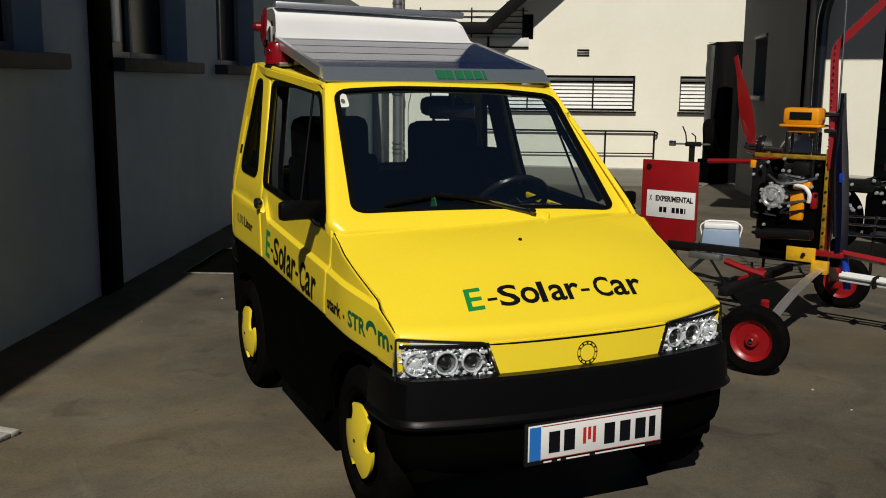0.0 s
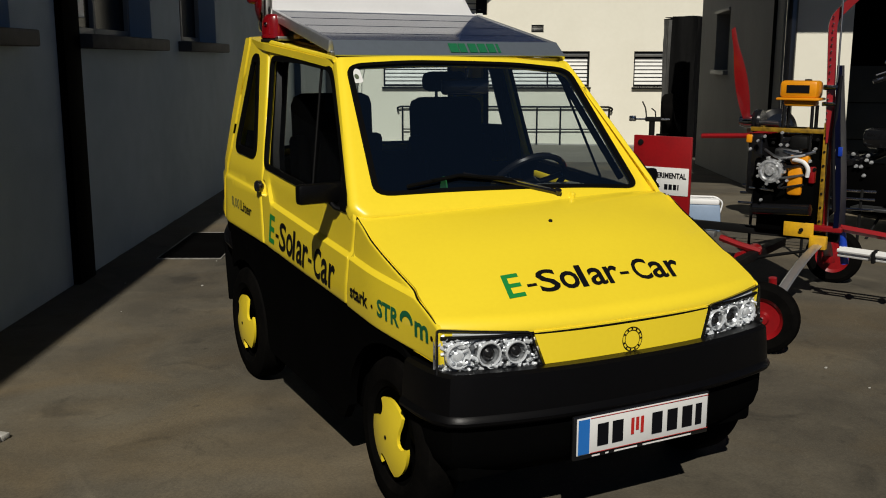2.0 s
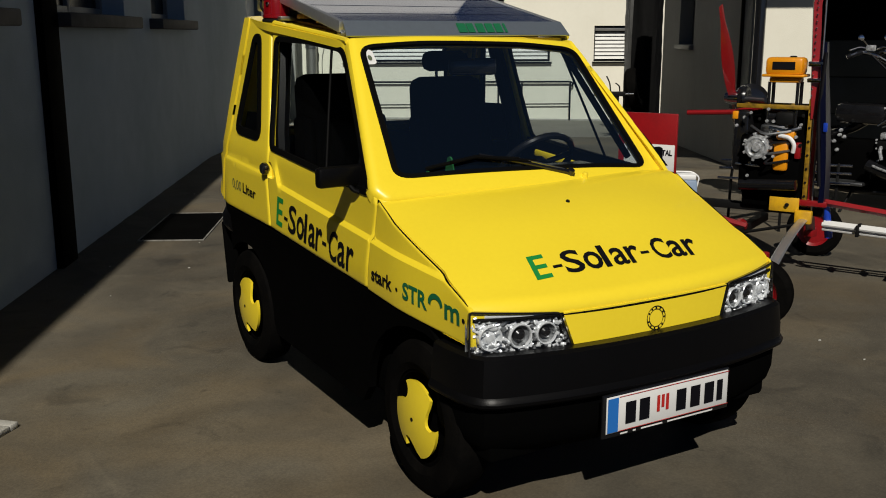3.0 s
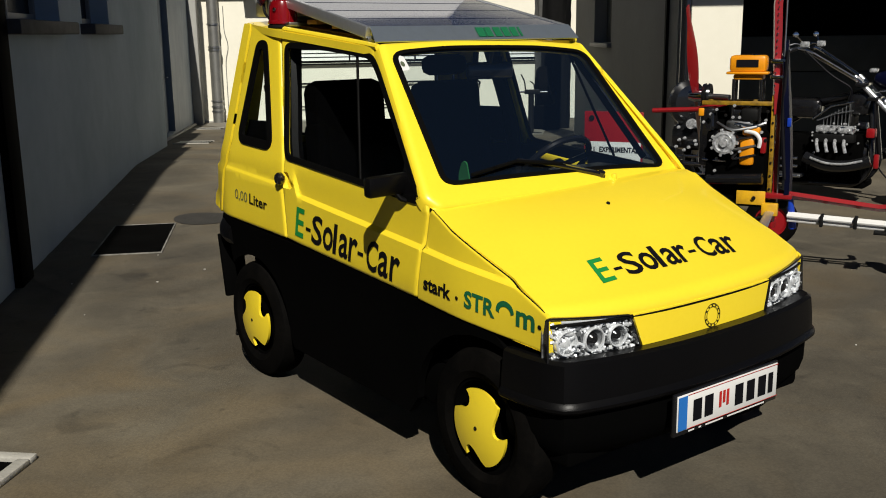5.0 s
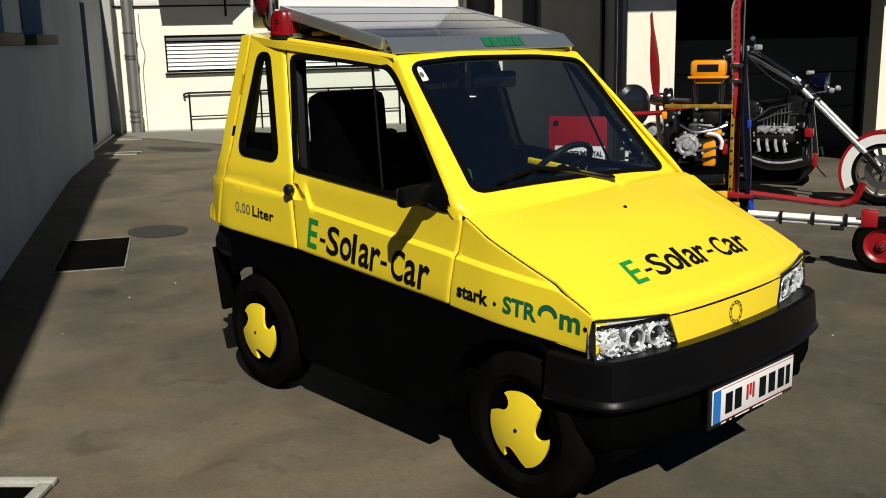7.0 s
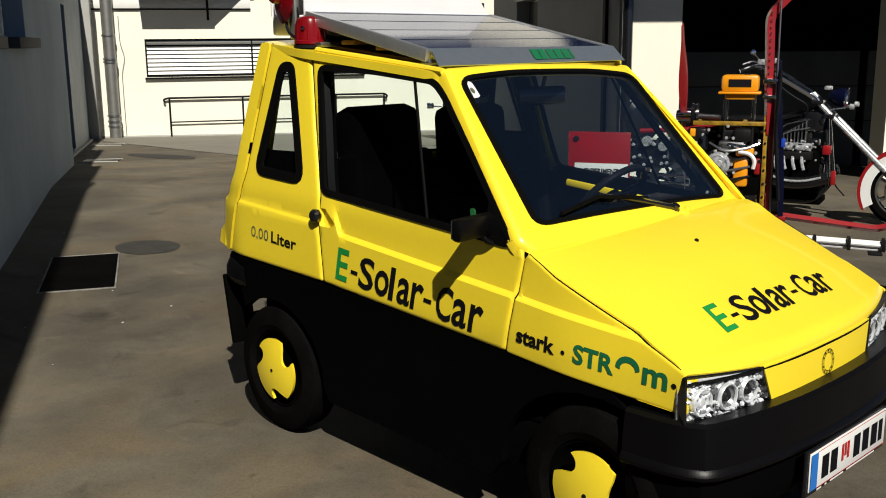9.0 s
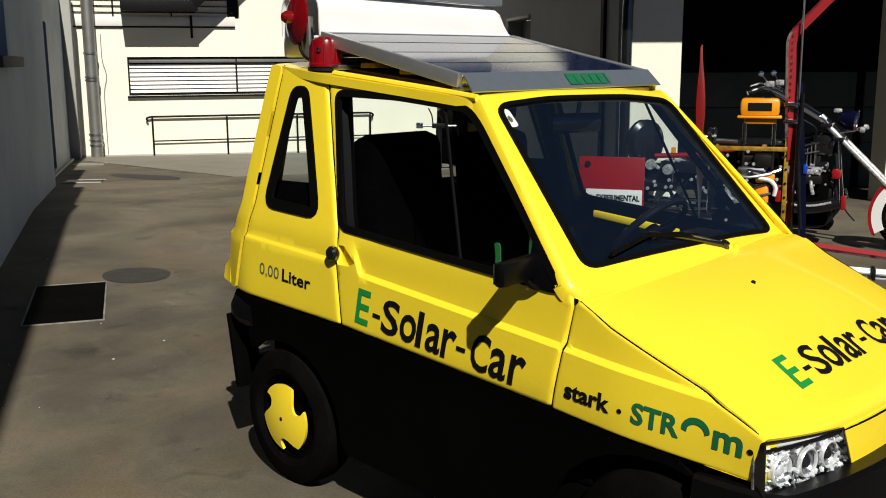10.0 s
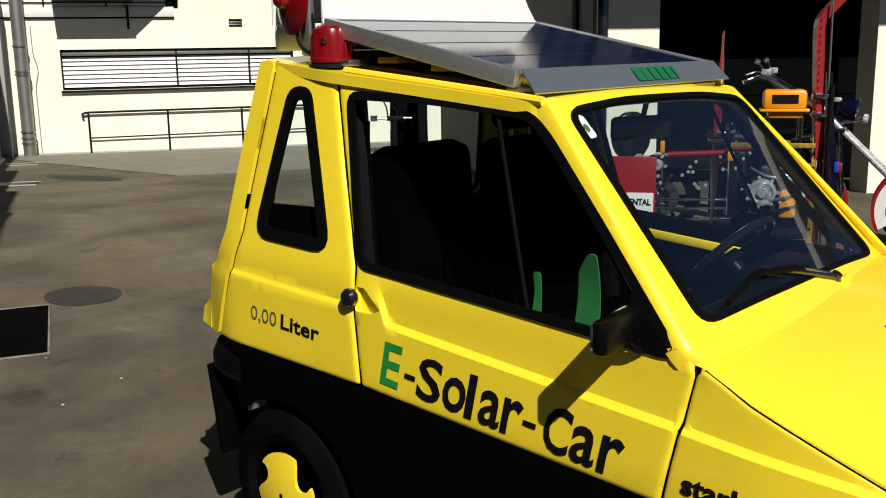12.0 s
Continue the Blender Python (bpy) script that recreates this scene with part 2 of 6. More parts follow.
def rounded(points, r=0.05, n=5):
    """A polyline with its corners rounded."""
    p = [Vector(q) for q in points]
    out = [p[0]]
    for a, b, c in zip(p, p[1:], p[2:]):
        k = min(r, (a - b).length * 0.45, (c - b).length * 0.45)
        s, e = b + (a - b).normalized() * k, b + (c - b).normalized() * k
        for i in range(n + 1):
            f = i / n
            out.append(s * (1 - f) ** 2 + b * 2 * f * (1 - f) + e * f * f)
    return out + [p[-1]]


def pipe(points, r, seg=10, bm=None, closed=False, flat=1.0):
    """A tube along a line of points."""
    bm = bm or bmesh.new()
    p = [Vector(q) for q in points]
    n = len(p)
    rings, up = [], None
    for i in range(n):
        a = p[i - 1] if i or closed else p[i]
        b = p[(i + 1) % n] if i < n - 1 or closed else p[i]
        way = (b - a).normalized()
        if up is None:
            up = Vector((0, 0, 1)) if abs(way.z) < 0.9 else Vector((1, 0, 0))
        side = way.cross(up).normalized()
        up = side.cross(way).normalized()
        rr = r[i] if isinstance(r, (list, tuple)) else r
        rings.append([bm.verts.new(p[i] + side * math.cos(k * math.tau / seg) * rr + up * math.sin(k * math.tau / seg) * rr * flat) for k in range(seg)])
    pairs = list(zip(rings, rings[1:])) + ([(rings[-1], rings[0])] if closed else [])
    for a, b in pairs:
        for k in range(seg):
            bm.faces.new((a[k], a[(k + 1) % seg], b[(k + 1) % seg], b[k]))
    if not closed:
        bm.faces.new(rings[0][::-1])
        bm.faces.new(rings[-1])
    return bm


def lathe(profile, m=None, seg=32, bm=None):
    """Turn a profile of (radius, height) about z, placed by m."""
    bm = bm or bmesh.new()
    m = m or Matrix()
    rings = []
    for r, z in profile:
        if r < 1e-5:
            rings.append([bm.verts.new(m @ Vector((0, 0, z)))])
        else:
            rings.append([bm.verts.new(m @ Vector((r * math.cos(k * math.tau / seg), r * math.sin(k * math.tau / seg), z))) for k in range(seg)])
    for a, b in zip(rings, rings[1:]):
        for k in range(seg):
            q = (k + 1) % seg
            if len(a) == 1 and len(b) == 1:
                continue
            if len(a) == 1:
                bm.faces.new((a[0], b[k], b[q]))
            elif len(b) == 1:
                bm.faces.new((a[k], a[q], b[0]))
            else:
                bm.faces.new((a[k], a[q], b[q], b[k]))
    return bm


def towards(at, way):
    """A pose at a place, whose z points along way."""
    return Matrix.Translation(at) @ Vector(way).to_track_quat("Z", "Y").to_matrix().to_4x4()


def inside(p, poly):
    x, y, hit = p[0], p[1], False
    for (x0, y0), (x1, y1) in zip(poly, poly[1:] + poly[:1]):
        if (y0 > y) != (y1 > y) and x < (x1 - x0) * (y - y0) / (y1 - y0) + x0:
            hit = not hit
    return hit


def soften(poly, r, n=4):
    """A closed outline with rounded corners."""
    out = []
    p = [Vector(q).to_3d() for q in poly]
    for i in range(len(p)):
        a, b, c = p[i - 1], p[i], p[(i + 1) % len(p)]
        k = min(r, (a - b).length * 0.45, (c - b).length * 0.45)
        s, e = b + (a - b).normalized() * k, b + (c - b).normalized() * k
        for j in range(n + 1):
            f = j / n
            q = s * (1 - f) ** 2 + b * 2 * f * (1 - f) + e * f * f
            out.append((q.x, q.y))
    return out


def densify(poly, step):
    out = []
    for a, b in zip(poly, poly[1:] + poly[:1]):
        k = max(1, int(math.dist(a, b) / step))
        out += [(a[0] + (b[0] - a[0]) * i / k, a[1] + (b[1] - a[1]) * i / k) for i in range(k)]
    return out


def grow(poly, d):
    """A closed outline moved outward (d < 0: inward)."""
    area = sum(a[0] * b[1] - b[0] * a[1] for a, b in zip(poly, poly[1:] + poly[:1]))
    sgn = 1 if area > 0 else -1
    out = []
    for i in range(len(poly)):
        a, b, c = (Vector(poly[i - 1]), Vector(poly[i]), Vector(poly[(i + 1) % len(poly)]))
        u, w = (b - a).normalized(), (c - b).normalized()
        nu, nw = Vector((u.y, -u.x)) * sgn, Vector((w.y, -w.x)) * sgn
        q = (nu + nw)
        q = q / max(0.35, q.length_squared / 2)
        out.append((b.x + q.x * d, b.y + q.y * d))
    return out


def sheet(outline, holes, surface, thick, step=0.05, bm=None, along=()):
    """A curved panel: a flat outline with holes, laid onto surface(a, b) -> place, with thickness (towards its back);
    along: lines that its mesh follows, such as a pressed line."""
    from mathutils.geometry import delaunay_2d_cdt
    bm = bm or bmesh.new()
    loops = [densify(outline, step)] + [densify(h, step) for h in holes]
    pts, edges = [], []
    for lp in loops:
        k = len(pts)
        pts += [Vector(q) for q in lp]
        edges += [(k + i, k + (i + 1) % len(lp)) for i in range(len(lp))]
    xs, ys = [q[0] for q in outline], [q[1] for q in outline]
    nx, ny = int((max(xs) - min(xs)) / step), int((max(ys) - min(ys)) / step)
    clear = lambda q, r: float(np.min(np.sum((rim - q) ** 2, axis=1))) > r * r
    within = lambda q: inside(q, loops[0]) and not any(inside(q, h) for h in loops[1:])
    rim = np.array([tuple(q) for q in pts])
    ruled = []
    for line in along:
        last = None
        for q in line:
            if within(q) and clear(q, 0.0025):
                pts.append(Vector(q))
                ruled.append(q)
                if last is not None:
                    edges.append((last, len(pts) - 1))
                last = len(pts) - 1
            else:
                last = None
    if ruled:
        rim = np.array([tuple(q) for q in pts])
    for i in range(1, nx):
        for j in range(1, ny):
            q = (min(xs) + (i + 0.5 * (j % 2)) * step, min(ys) + j * step)
            if within(q) and clear(q, step * 0.4):
                pts.append(Vector(q))
    res = delaunay_2d_cdt(pts, edges, [], 0, 1e-5)
    verts, tris = res[0], res[2]
    keep = []
    for f in tris:
        c = sum((verts[i] for i in f), Vector((0, 0))) / len(f)
        if inside(c, loops[0]) and not any(inside(c, h) for h in loops[1:]):
            keep.append(f)
    used = sorted({i for f in keep for i in f})
    front = {}
    eps = 0.004
    for i in used:
        a, b = verts[i]
        p = Vector(surface(a, b))
        du, dv = Vector(surface(a + eps, b)) - Vector(surface(a - eps, b)), Vector(surface(a, b + eps)) - Vector(surface(a, b - eps))
        nrm = du.cross(dv).normalized()
        front[i] = (bm.verts.new(p), bm.verts.new(p - nrm * thick) if thick else None)
    count = {}
    for f in keep:
        bm.faces.new([front[i][0] for i in f])
        if thick:
            bm.faces.new([front[i][1] for i in reversed(f)])
        for a, b in zip(f, f[1:] + f[:1]):
            count[(a, b)] = 1
    if thick:
        for a, b in count:
            if (b, a) not in count:
                bm.faces.new((front[b][0], front[a][0], front[a][1], front[b][1]))
    return bm


def edge_roll(outline, r, depth):
    """How far a panel's skin drops towards its rounded edge, and the lines that its mesh follows there."""
    p = np.array([tuple(q) for q in outline])
    d = np.roll(p, -1, axis=0) - p
    dd = np.maximum(1e-9, np.sum(d * d, axis=1))

    def drop(a, b):
        w = np.array((a, b)) - p
        t = np.clip(np.sum(w * d, axis=1) / dd, 0, 1)
        e = math.sqrt(float(np.min(np.sum((w - d * t[:, None]) ** 2, axis=1))))
        if e >= r:
            return 0.0
        q = (r - e) / r
        return depth * (1 - math.sqrt(max(0.0, 1 - q * q)))

    lines = []
    for k in (0.12, 0.35, 0.65, 1.0):
        lp = densify(grow(outline, -r * k), 0.03)
        lines.append(lp + lp[:1])
    return drop, lines


def flat_text(body, size, bold=0.0, squeeze=1.0, shear=0.0):
    """Vertices and faces of a line of lettering in the x, y plane, from its lower left corner."""
    c = bpy.data.curves.new("text", "FONT")
    c.body, c.size, c.offset, c.shear, c.resolution_u = body, size, bold, shear, 3
    ob = bpy.data.objects.new("text", c)
    scene.collection.objects.link(ob)
    me = bpy.data.meshes.new_from_object(ob.evaluated_get(bpy.context.evaluated_depsgraph_get()))
    vs = [(v.co.x * squeeze, v.co.y) for v in me.vertices]
    fs = [tuple(p.vertices) for p in me.polygons]
    bpy.data.objects.remove(ob)
    bpy.data.curves.remove(c)
    bpy.data.meshes.remove(me)
    return vs, fs


def lettering(body, size, place, bold=0.0, squeeze=1.0, shear=0.0, length=None):
    """Lettering laid by place(a, b); length fits it to a run in metres."""
    bm = bmesh.new()
    vs, fs = flat_text(body, size, bold, squeeze, shear)
    if length:
        lo, hi = min(v[0] for v in vs), max(v[0] for v in vs)
        vs = [((v[0] - lo) * length / (hi - lo), v[1]) for v in vs]
    made = [bm.verts.new((a, b, 0)) for a, b in vs]
    for f in fs:
        try:
            bm.faces.new([made[i] for i in f])
        except ValueError:
            pass
    bmesh.ops.triangulate(bm, faces=bm.faces[:])
    for _ in range(3):
        long = [e for e in bm.edges if e.calc_length() > max(0.03, size * 0.25)]
        if not long:
            break
        bmesh.ops.subdivide_edges(bm, edges=long, cuts=1)
        bmesh.ops.triangulate(bm, faces=bm.faces[:])
    for v in bm.verts:
        v.co = place(v.co.x, v.co.y)
    return bm


GLYPHS = {"E": (0.066, 1.0), "S": (0.082, 1.0), "o": (0.076, 0.80), "l": (0.025, 1.0), "a": (0.066, 0.80), "r": (0.058, 0.80), "C": (0.073, 1.0)}


def sign_word(body, starts, cap, place, bold, scale=1.0):
    """A word set letter by letter: where each begins, the height of its capitals, narrow letters with a tall middle."""
    bm = bmesh.new()
    for ch, x0 in zip(body, starts):
        if ch == "-":
            x1, lo, hi = x0 + 0.038 * scale, 0.34 * cap, 0.46 * cap
            box_v = [bm.verts.new((x, y, 0)) for x, y in ((x0, lo), (x1, lo), (x1, hi), (x0, hi))]
            bm.faces.new(box_v)
            continue
        width, tall = GLYPHS[ch]
        vs, fs = flat_text(ch, cap * 1.4, bold)
        xa, xb = min(v[0] for v in vs), max(v[0] for v in vs)
        ya, yb = min(v[1] for v in vs), max(v[1] for v in vs)
        made = [bm.verts.new((x0 + (v[0] - xa) / (xb - xa) * width * scale, (v[1] - ya) / (yb - ya) * tall * cap, 0)) for v in vs]
        for f in fs:
            try:
                bm.faces.new([made[i] for i in f])
            except ValueError:
                pass
    bmesh.ops.triangulate(bm, faces=bm.faces[:])
    for _ in range(2):
        far = [e for e in bm.edges if e.calc_length() > 0.03]
        if not far:
            break
        bmesh.ops.subdivide_edges(bm, edges=far, cuts=1)
        bmesh.ops.triangulate(bm, faces=bm.faces[:])
    for v in bm.verts:
        v.co = place(v.co.x, v.co.y)
    return bm


def bars(widths, height, place, gap=0.2, bm=None):
    """Plain bars in place of characters."""
    bm = bm or bmesh.new()
    x = 0
    for w in widths:
        if w > 0:
            q = [place(x, 0), place(x + w, 0), place(x + w, height), place(x, height)]
            bm.faces.new([bm.verts.new(v) for v in q])
        x += abs(w) + gap
    return bm


# ---- the yard ----
def strip(origin, az):
    """Plan coordinates along a wall: s metres along its azimuth, d metres to its right, z up."""
    a = radians(az)
    u, w = Vector((math.sin(a), math.cos(a), 0)), Vector((math.cos(a), -math.sin(a), 0))
    return Matrix(((u.x, w.x, 0, origin[0]), (u.y, w.y, 0, origin[1]), (0, 0, 1, 0), (0, 0, 0, 1)))


def wall_mesh(s0, s1, z1, holes, thick, m, step=0.6, front=0.0):
    """A wall from s0 to s1 whose face lies at d = front; it is founded below the ground and thickness goes behind it."""
    def face(s, z):
        return m @ Vector((s, front, z))
    bm = sheet([(s0, -1.2), (s1, -1.2), (s1, z1), (s0, z1)], holes, face, 0, step)
    bmesh.ops.recalc_face_normals(bm, faces=bm.faces[:])
    bm2 = bmesh.ops.extrude_face_region(bm, geom=bm.faces[:])
    back = (m.to_3x3() @ Vector((0, -1, 0))) * thick
    bmesh.ops.translate(bm, verts=[v for v in bm2["geom"] if isinstance(v, bmesh.types.BMVert)], vec=back)
    return bm


def rect(s0, s1, z0, z1):
    return [(s0, z0), (s1, z0), (s1, z1), (s0, z1)]


def fall(x, y):
    """Height of the yard, which falls away gently beyond its near end."""
    deep = (x + 2.82) * 0.691 + (y + 1.18) * 0.723
    return -0.0519 * min(max(0.0, deep - 11.0), 17.0)


def lay(bm, lift=0.0):
    """Sets what was built on level ground down on the sloping yard."""
    for v in bm.verts:
        v.co.z += fall(v.co.x, v.co.y) + lift
    return bm


yard = bmesh.new()
rows = []
for deep in (-470, -235, -60, 0, 11, 28, 60, 235, 470):
    row = []
    for across in (-470, -235, -60, -20, 0, 20, 60, 235, 470):
        x, y = -2.82 + 0.691 * deep + 0.723 * across, -1.18 + 0.723 * deep - 0.691 * across
        row.append(yard.verts.new((x, y, -0.0519 * min(max(0.0, deep - 11.0), 17.0))))
    rows.append(row)
for near, far in zip(rows, rows[1:]):
    for k in range(8):
        yard.faces.new((near[k], near[k + 1], far[k + 1], far[k]))
bmesh.ops.recalc_face_normals(yard, faces=yard.faces[:])
if yard.faces[0].normal.z < 0:
    bmesh.ops.reverse_faces(yard, faces=yard.faces[:])
ground = part("ground", yard, ASPHALT)
tagged(ground, "grey asphalt yard with stains and worn patches", "ground", kind="structure")

# left building, in shade
LW = strip((-0.86, 5.08), 26.8)
LH = 5.8
wins = [(-3.6, -1.35), (-0.25, 1.55), (2.55, 4.15)]
left_holes = [rect(a, b, 1.66, 3.3) for a, b in wins]
left_wall = part("wall_left", wall_mesh(-16, 2.4, LH, left_holes[:2], 0.35, LW), PLASTER_SKYLIT)
tagged(left_wall, "shaded grey plastered wall of a low building, sky-blue tint in its colour", "wall", kind="structure")
low_wall = part("wall_left_low", wall_mesh(2.4, 9.23, 3.6, left_holes[2:], 0.35, LW), PLASTER_SKYLIT)
tagged(low_wall, "shaded grey plastered wall of a lower wing, sky-blue tint in its colour", "wall", kind="structure")
for i, (a, b) in enumerate(wins):
    for lo, hi in ((1.66, 3.3),):
        w = tagged(new("window_%d" % (1 + i)), "deep-set window with dark panes and a grey frame", "window", "windows of the shaded wall", "structure")
        fr = bmesh.new()
        t = 0.06
        for s0, s1, z0, z1 in ((a, a + t, lo, hi), (b - t, b, lo, hi), ((a + b) / 2 - t / 2, (a + b) / 2 + t / 2, lo, hi)):
            box((s0, -0.24, z0), (s1, -0.18, z1), 0.006, LW, fr)
        for z0 in (lo, hi - t):
            for s0, s1 in ((a + t, (a + b) / 2 - t / 2), ((a + b) / 2 + t / 2, b - t)):
                box((s0, -0.238, z0), (s1, -0.182, z0 + t), 0.006, LW, fr)
        part("window_frame", fr, FRAME_WHITE, w)
        for s0, s1 in ((a + t, (a + b) / 2 - t / 2), ((a + b) / 2 + t / 2, b - t)):
            part("pane", box((s0, -0.225, lo + t), (s1, -0.215, hi - t), 0, LW), PANE_DARK, w)
        if i == 1:
            for s0, s1 in ((a + 0.07, a + 0.25), (a + 0.50, a + 0.66)):
                # white colour carries the sky's reflection on these two frame members
                part("casement", box((s0, -0.205, lo + 0.13), (s1, -0.175, hi - 0.07), 0.006, LW), WHITE_GLOSS, w, "casement strip, white to stand in for reflected sky")
        part("window_sill", box((a - 0.1, -0.17, lo - 0.10), (b + 0.1, 0.13, lo - 0.004), 0.012, LW), STONE, w)
# flat black strip stands in for a shaded gap in the wall
column = part("trim_gap_shade", box((-0.66, -0.03, 0.0), (-0.36, 0.05, LH), 0.006, LW), DARK)
tagged(column, "flat black strip on the wall, painting a shaded gap", "column", kind="structure")

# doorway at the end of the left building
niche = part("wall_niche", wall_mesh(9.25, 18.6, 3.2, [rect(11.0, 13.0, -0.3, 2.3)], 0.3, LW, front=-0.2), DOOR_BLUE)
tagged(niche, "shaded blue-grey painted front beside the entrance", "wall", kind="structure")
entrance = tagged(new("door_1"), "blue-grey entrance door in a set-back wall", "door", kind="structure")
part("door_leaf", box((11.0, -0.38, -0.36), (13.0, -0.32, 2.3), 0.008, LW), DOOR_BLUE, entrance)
part("door_handle", pipe(rounded([LW @ Vector((12.8, -0.32, 0.75)), LW @ Vector((12.8, -0.26, 0.75)), LW @ Vector((12.66, -0.26, 0.75))], 0.02), 0.012), STEEL, entrance)
doorstep = part("doorstep", lay(box((9.26, -0.198, -0.02), (17.9, -0.13, 0.035), 0.006, LW)), CONCRETE)
tagged(doorstep, "thin pale concrete sill along the entrance", "step", kind="structure")
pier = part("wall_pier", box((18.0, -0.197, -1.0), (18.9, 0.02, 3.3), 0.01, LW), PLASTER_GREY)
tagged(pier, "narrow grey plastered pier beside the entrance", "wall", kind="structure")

# sunlit wall at the far end
BW = Matrix.Translation((0, 0, -0.70)) @ strip((8.09, 22.1), 117.1)
BH = 9.0
blind_windows = [(0.88, 6.35, (3.48, 5.23)), (7.53, 8.98, ())]
bh = [rect(a, b, 1.48, 2.41) for a, b, _ in blind_windows] + [rect(3.35, 3.62, 3.34, 4.0), rect(4.79, 5.11, 2.91, 3.09)]
back_wall = part("wall_back", wall_mesh(-2.3, 15.0, BH, bh, 0.4, BW), PLASTER_WHITE)
tagged(back_wall, "sunlit cream-white plastered wall", "wall", kind="structure")
for i, (a, b, mullions) in enumerate(blind_windows):
    w = tagged(new("window_%d" % (7 + i)), "wide low window behind white slatted blinds", "window", "blind windows of the sunlit wall", "structure")
    fr = bmesh.new()
    for z0, z1 in ((1.48, 1.51), (2.38, 2.41)):
        box((a, -0.3, z0), (b, -0.03, z1), 0, BW, fr)
    for p in (a, b - 0.035) + mullions:
        box((p, -0.3, 1.51), (p + 0.035, -0.04, 2.38), 0, BW, fr)
    part("window_frame", fr, IRON, w)
    part("window_sill", box((a - 0.04, -0.07, 1.43), (b + 0.04, 0.09, 1.473), 0.005, BW), IRON, w)
    part("pane", box((a, -0.29, 1.51), (b, -0.275, 2.38), 0, BW), PANE_DARK, w)
    for k in range(7):
        z = 1.535 + k * 0.101
        sl = sheet(rect(a + 0.04, b - 0.04, -0.049, 0.049), [], lambda s, q, z=z: BW @ Vector((s, -0.15 - q * 0.45, z + 0.049 + q * 0.89)), 0.005, 6.0)
        part("slat", sl, BLIND, w)
    part("blind_box", box((a + 0.04, -0.23, 2.27), (b - 0.04, -0.07, 2.372), 0.005, BW), ZINC, w)
gallery = tagged(new("trim_gallery"), "pale ledge with a dark metal balustrade high on the wall", "ledge", kind="structure")
# thin dark strip modelled as the shadow line beneath the ledge
part("shadow_line", box((-2.2, 0.002, 3.11), (3.5, 0.05, 3.145), 0.004, BW), IRON, gallery)
part("fascia", box((-2.2, 0.002, 3.149), (3.5, 0.04, 3.38), 0.005, BW), BLIND, gallery)
for k in range(5):
    part("rail", pipe([BW @ Vector((-2.15, 0.03, 3.47 + k * 0.15)), BW @ Vector((3.45, 0.03, 3.47 + k * 0.15))], 0.012, 8), IRON, gallery)
for k in range(5):
    part("post", pipe([BW @ Vector((-2.1 + k * 1.36, 0.03, 3.37)), BW @ Vector((-2.1 + k * 1.36, 0.03, 4.15))], 0.02, 8), IRON, gallery)
stair = tagged(new("outside_stair"), "stair with a dark stringer before the white wall, landing blackened for shade", "stairs", kind="structure")
# near-black landing paints the shade on the stair's lower side
part("landing", box((0.8, 0.06, 3.48), (2.55, 0.9, 3.72), 0.01, BW), IRON, stair)
flight = box((0.0, 0.06, -0.27), (3.4, 0.9, 0.0), 0.01, BW @ Matrix.Translation((2.36, 0, 3.74)) @ Matrix.Rotation(radians(-42), 4, "Y"))
part("flight", flight, IRON, stair)
for k in range(9):
    part("tread", box((2.42 + 0.23 * k, 0.08, 3.80 + 0.21 * k), (2.70 + 0.23 * k, 0.88, 3.83 + 0.21 * k), 0.004, BW), ZINC, stair)
slot = tagged(new("window_9"), "small dark window at the end of the ledge", "window", kind="structure")
part("pane", box((3.35, -0.26, 3.34), (3.62, -0.25, 4.0), 0, BW), PANE_DARK, slot)
vent = thing("wall_vent", "small grey louvred vent set in the white wall", "vent")
part("vent_frame", box((4.79, -0.14, 2.91), (5.11, 0.02, 2.94), 0.004, BW, box((4.79, -0.14, 3.06), (5.11, 0.02, 3.09), 0.004, BW)), IRON, vent)
part("backing", box((4.79, -0.155, 2.91), (5.11, -0.141, 3.09), 0, BW), IRON, vent)
for k in range(3):
    part("slat", box((4.80, -0.07, 2.948 + k * 0.037), (5.10, 0.0, 2.965 + k * 0.037), 0.003, BW), ZINC, vent)
spout = thing("wall_spout", "short dark overflow spout on the white wall", "spout")
part("tube", pipe(rounded([BW @ Vector((2.43, 0.05, 3.38)), BW @ Vector((2.43, 0.16, 3.38)), BW @ Vector((2.43, 0.19, 2.86))], 0.06), 0.03), IRON, spout)

down = thing("downpipe", "grey zinc rainwater downpipe with clamps", "downpipe")
part("pipe", rod(BW @ Vector((0.05, 0.31, -0.02)), BW @ Vector((0.05, 0.31, BH)), 0.14, seg=24), ZINC, down)
for z in (0.30, 0.42, 0.56, 1.85, 1.92, 2.48, 4.2):
    part("clamp", rod(BW @ Vector((0.05, 0.31, z)), BW @ Vector((0.05, 0.31, z + 0.043)), 0.16, seg=24), STEEL, down)
cable = thing("wall_cable", "thin dark cable running down beside the downpipe", "cable")
part("wire", pipe(rounded([BW @ Vector((0.3, 0.02, -0.02)), BW @ Vector((0.3, 0.02, 1.6)), BW @ Vector((0.4, 0.02, 1.96)), BW @ Vector((0.3, 0.02, 2.3)), BW @ Vector((0.3, 0.02, 2.96))], 0.2), 0.010, 6), ZINC, cable)

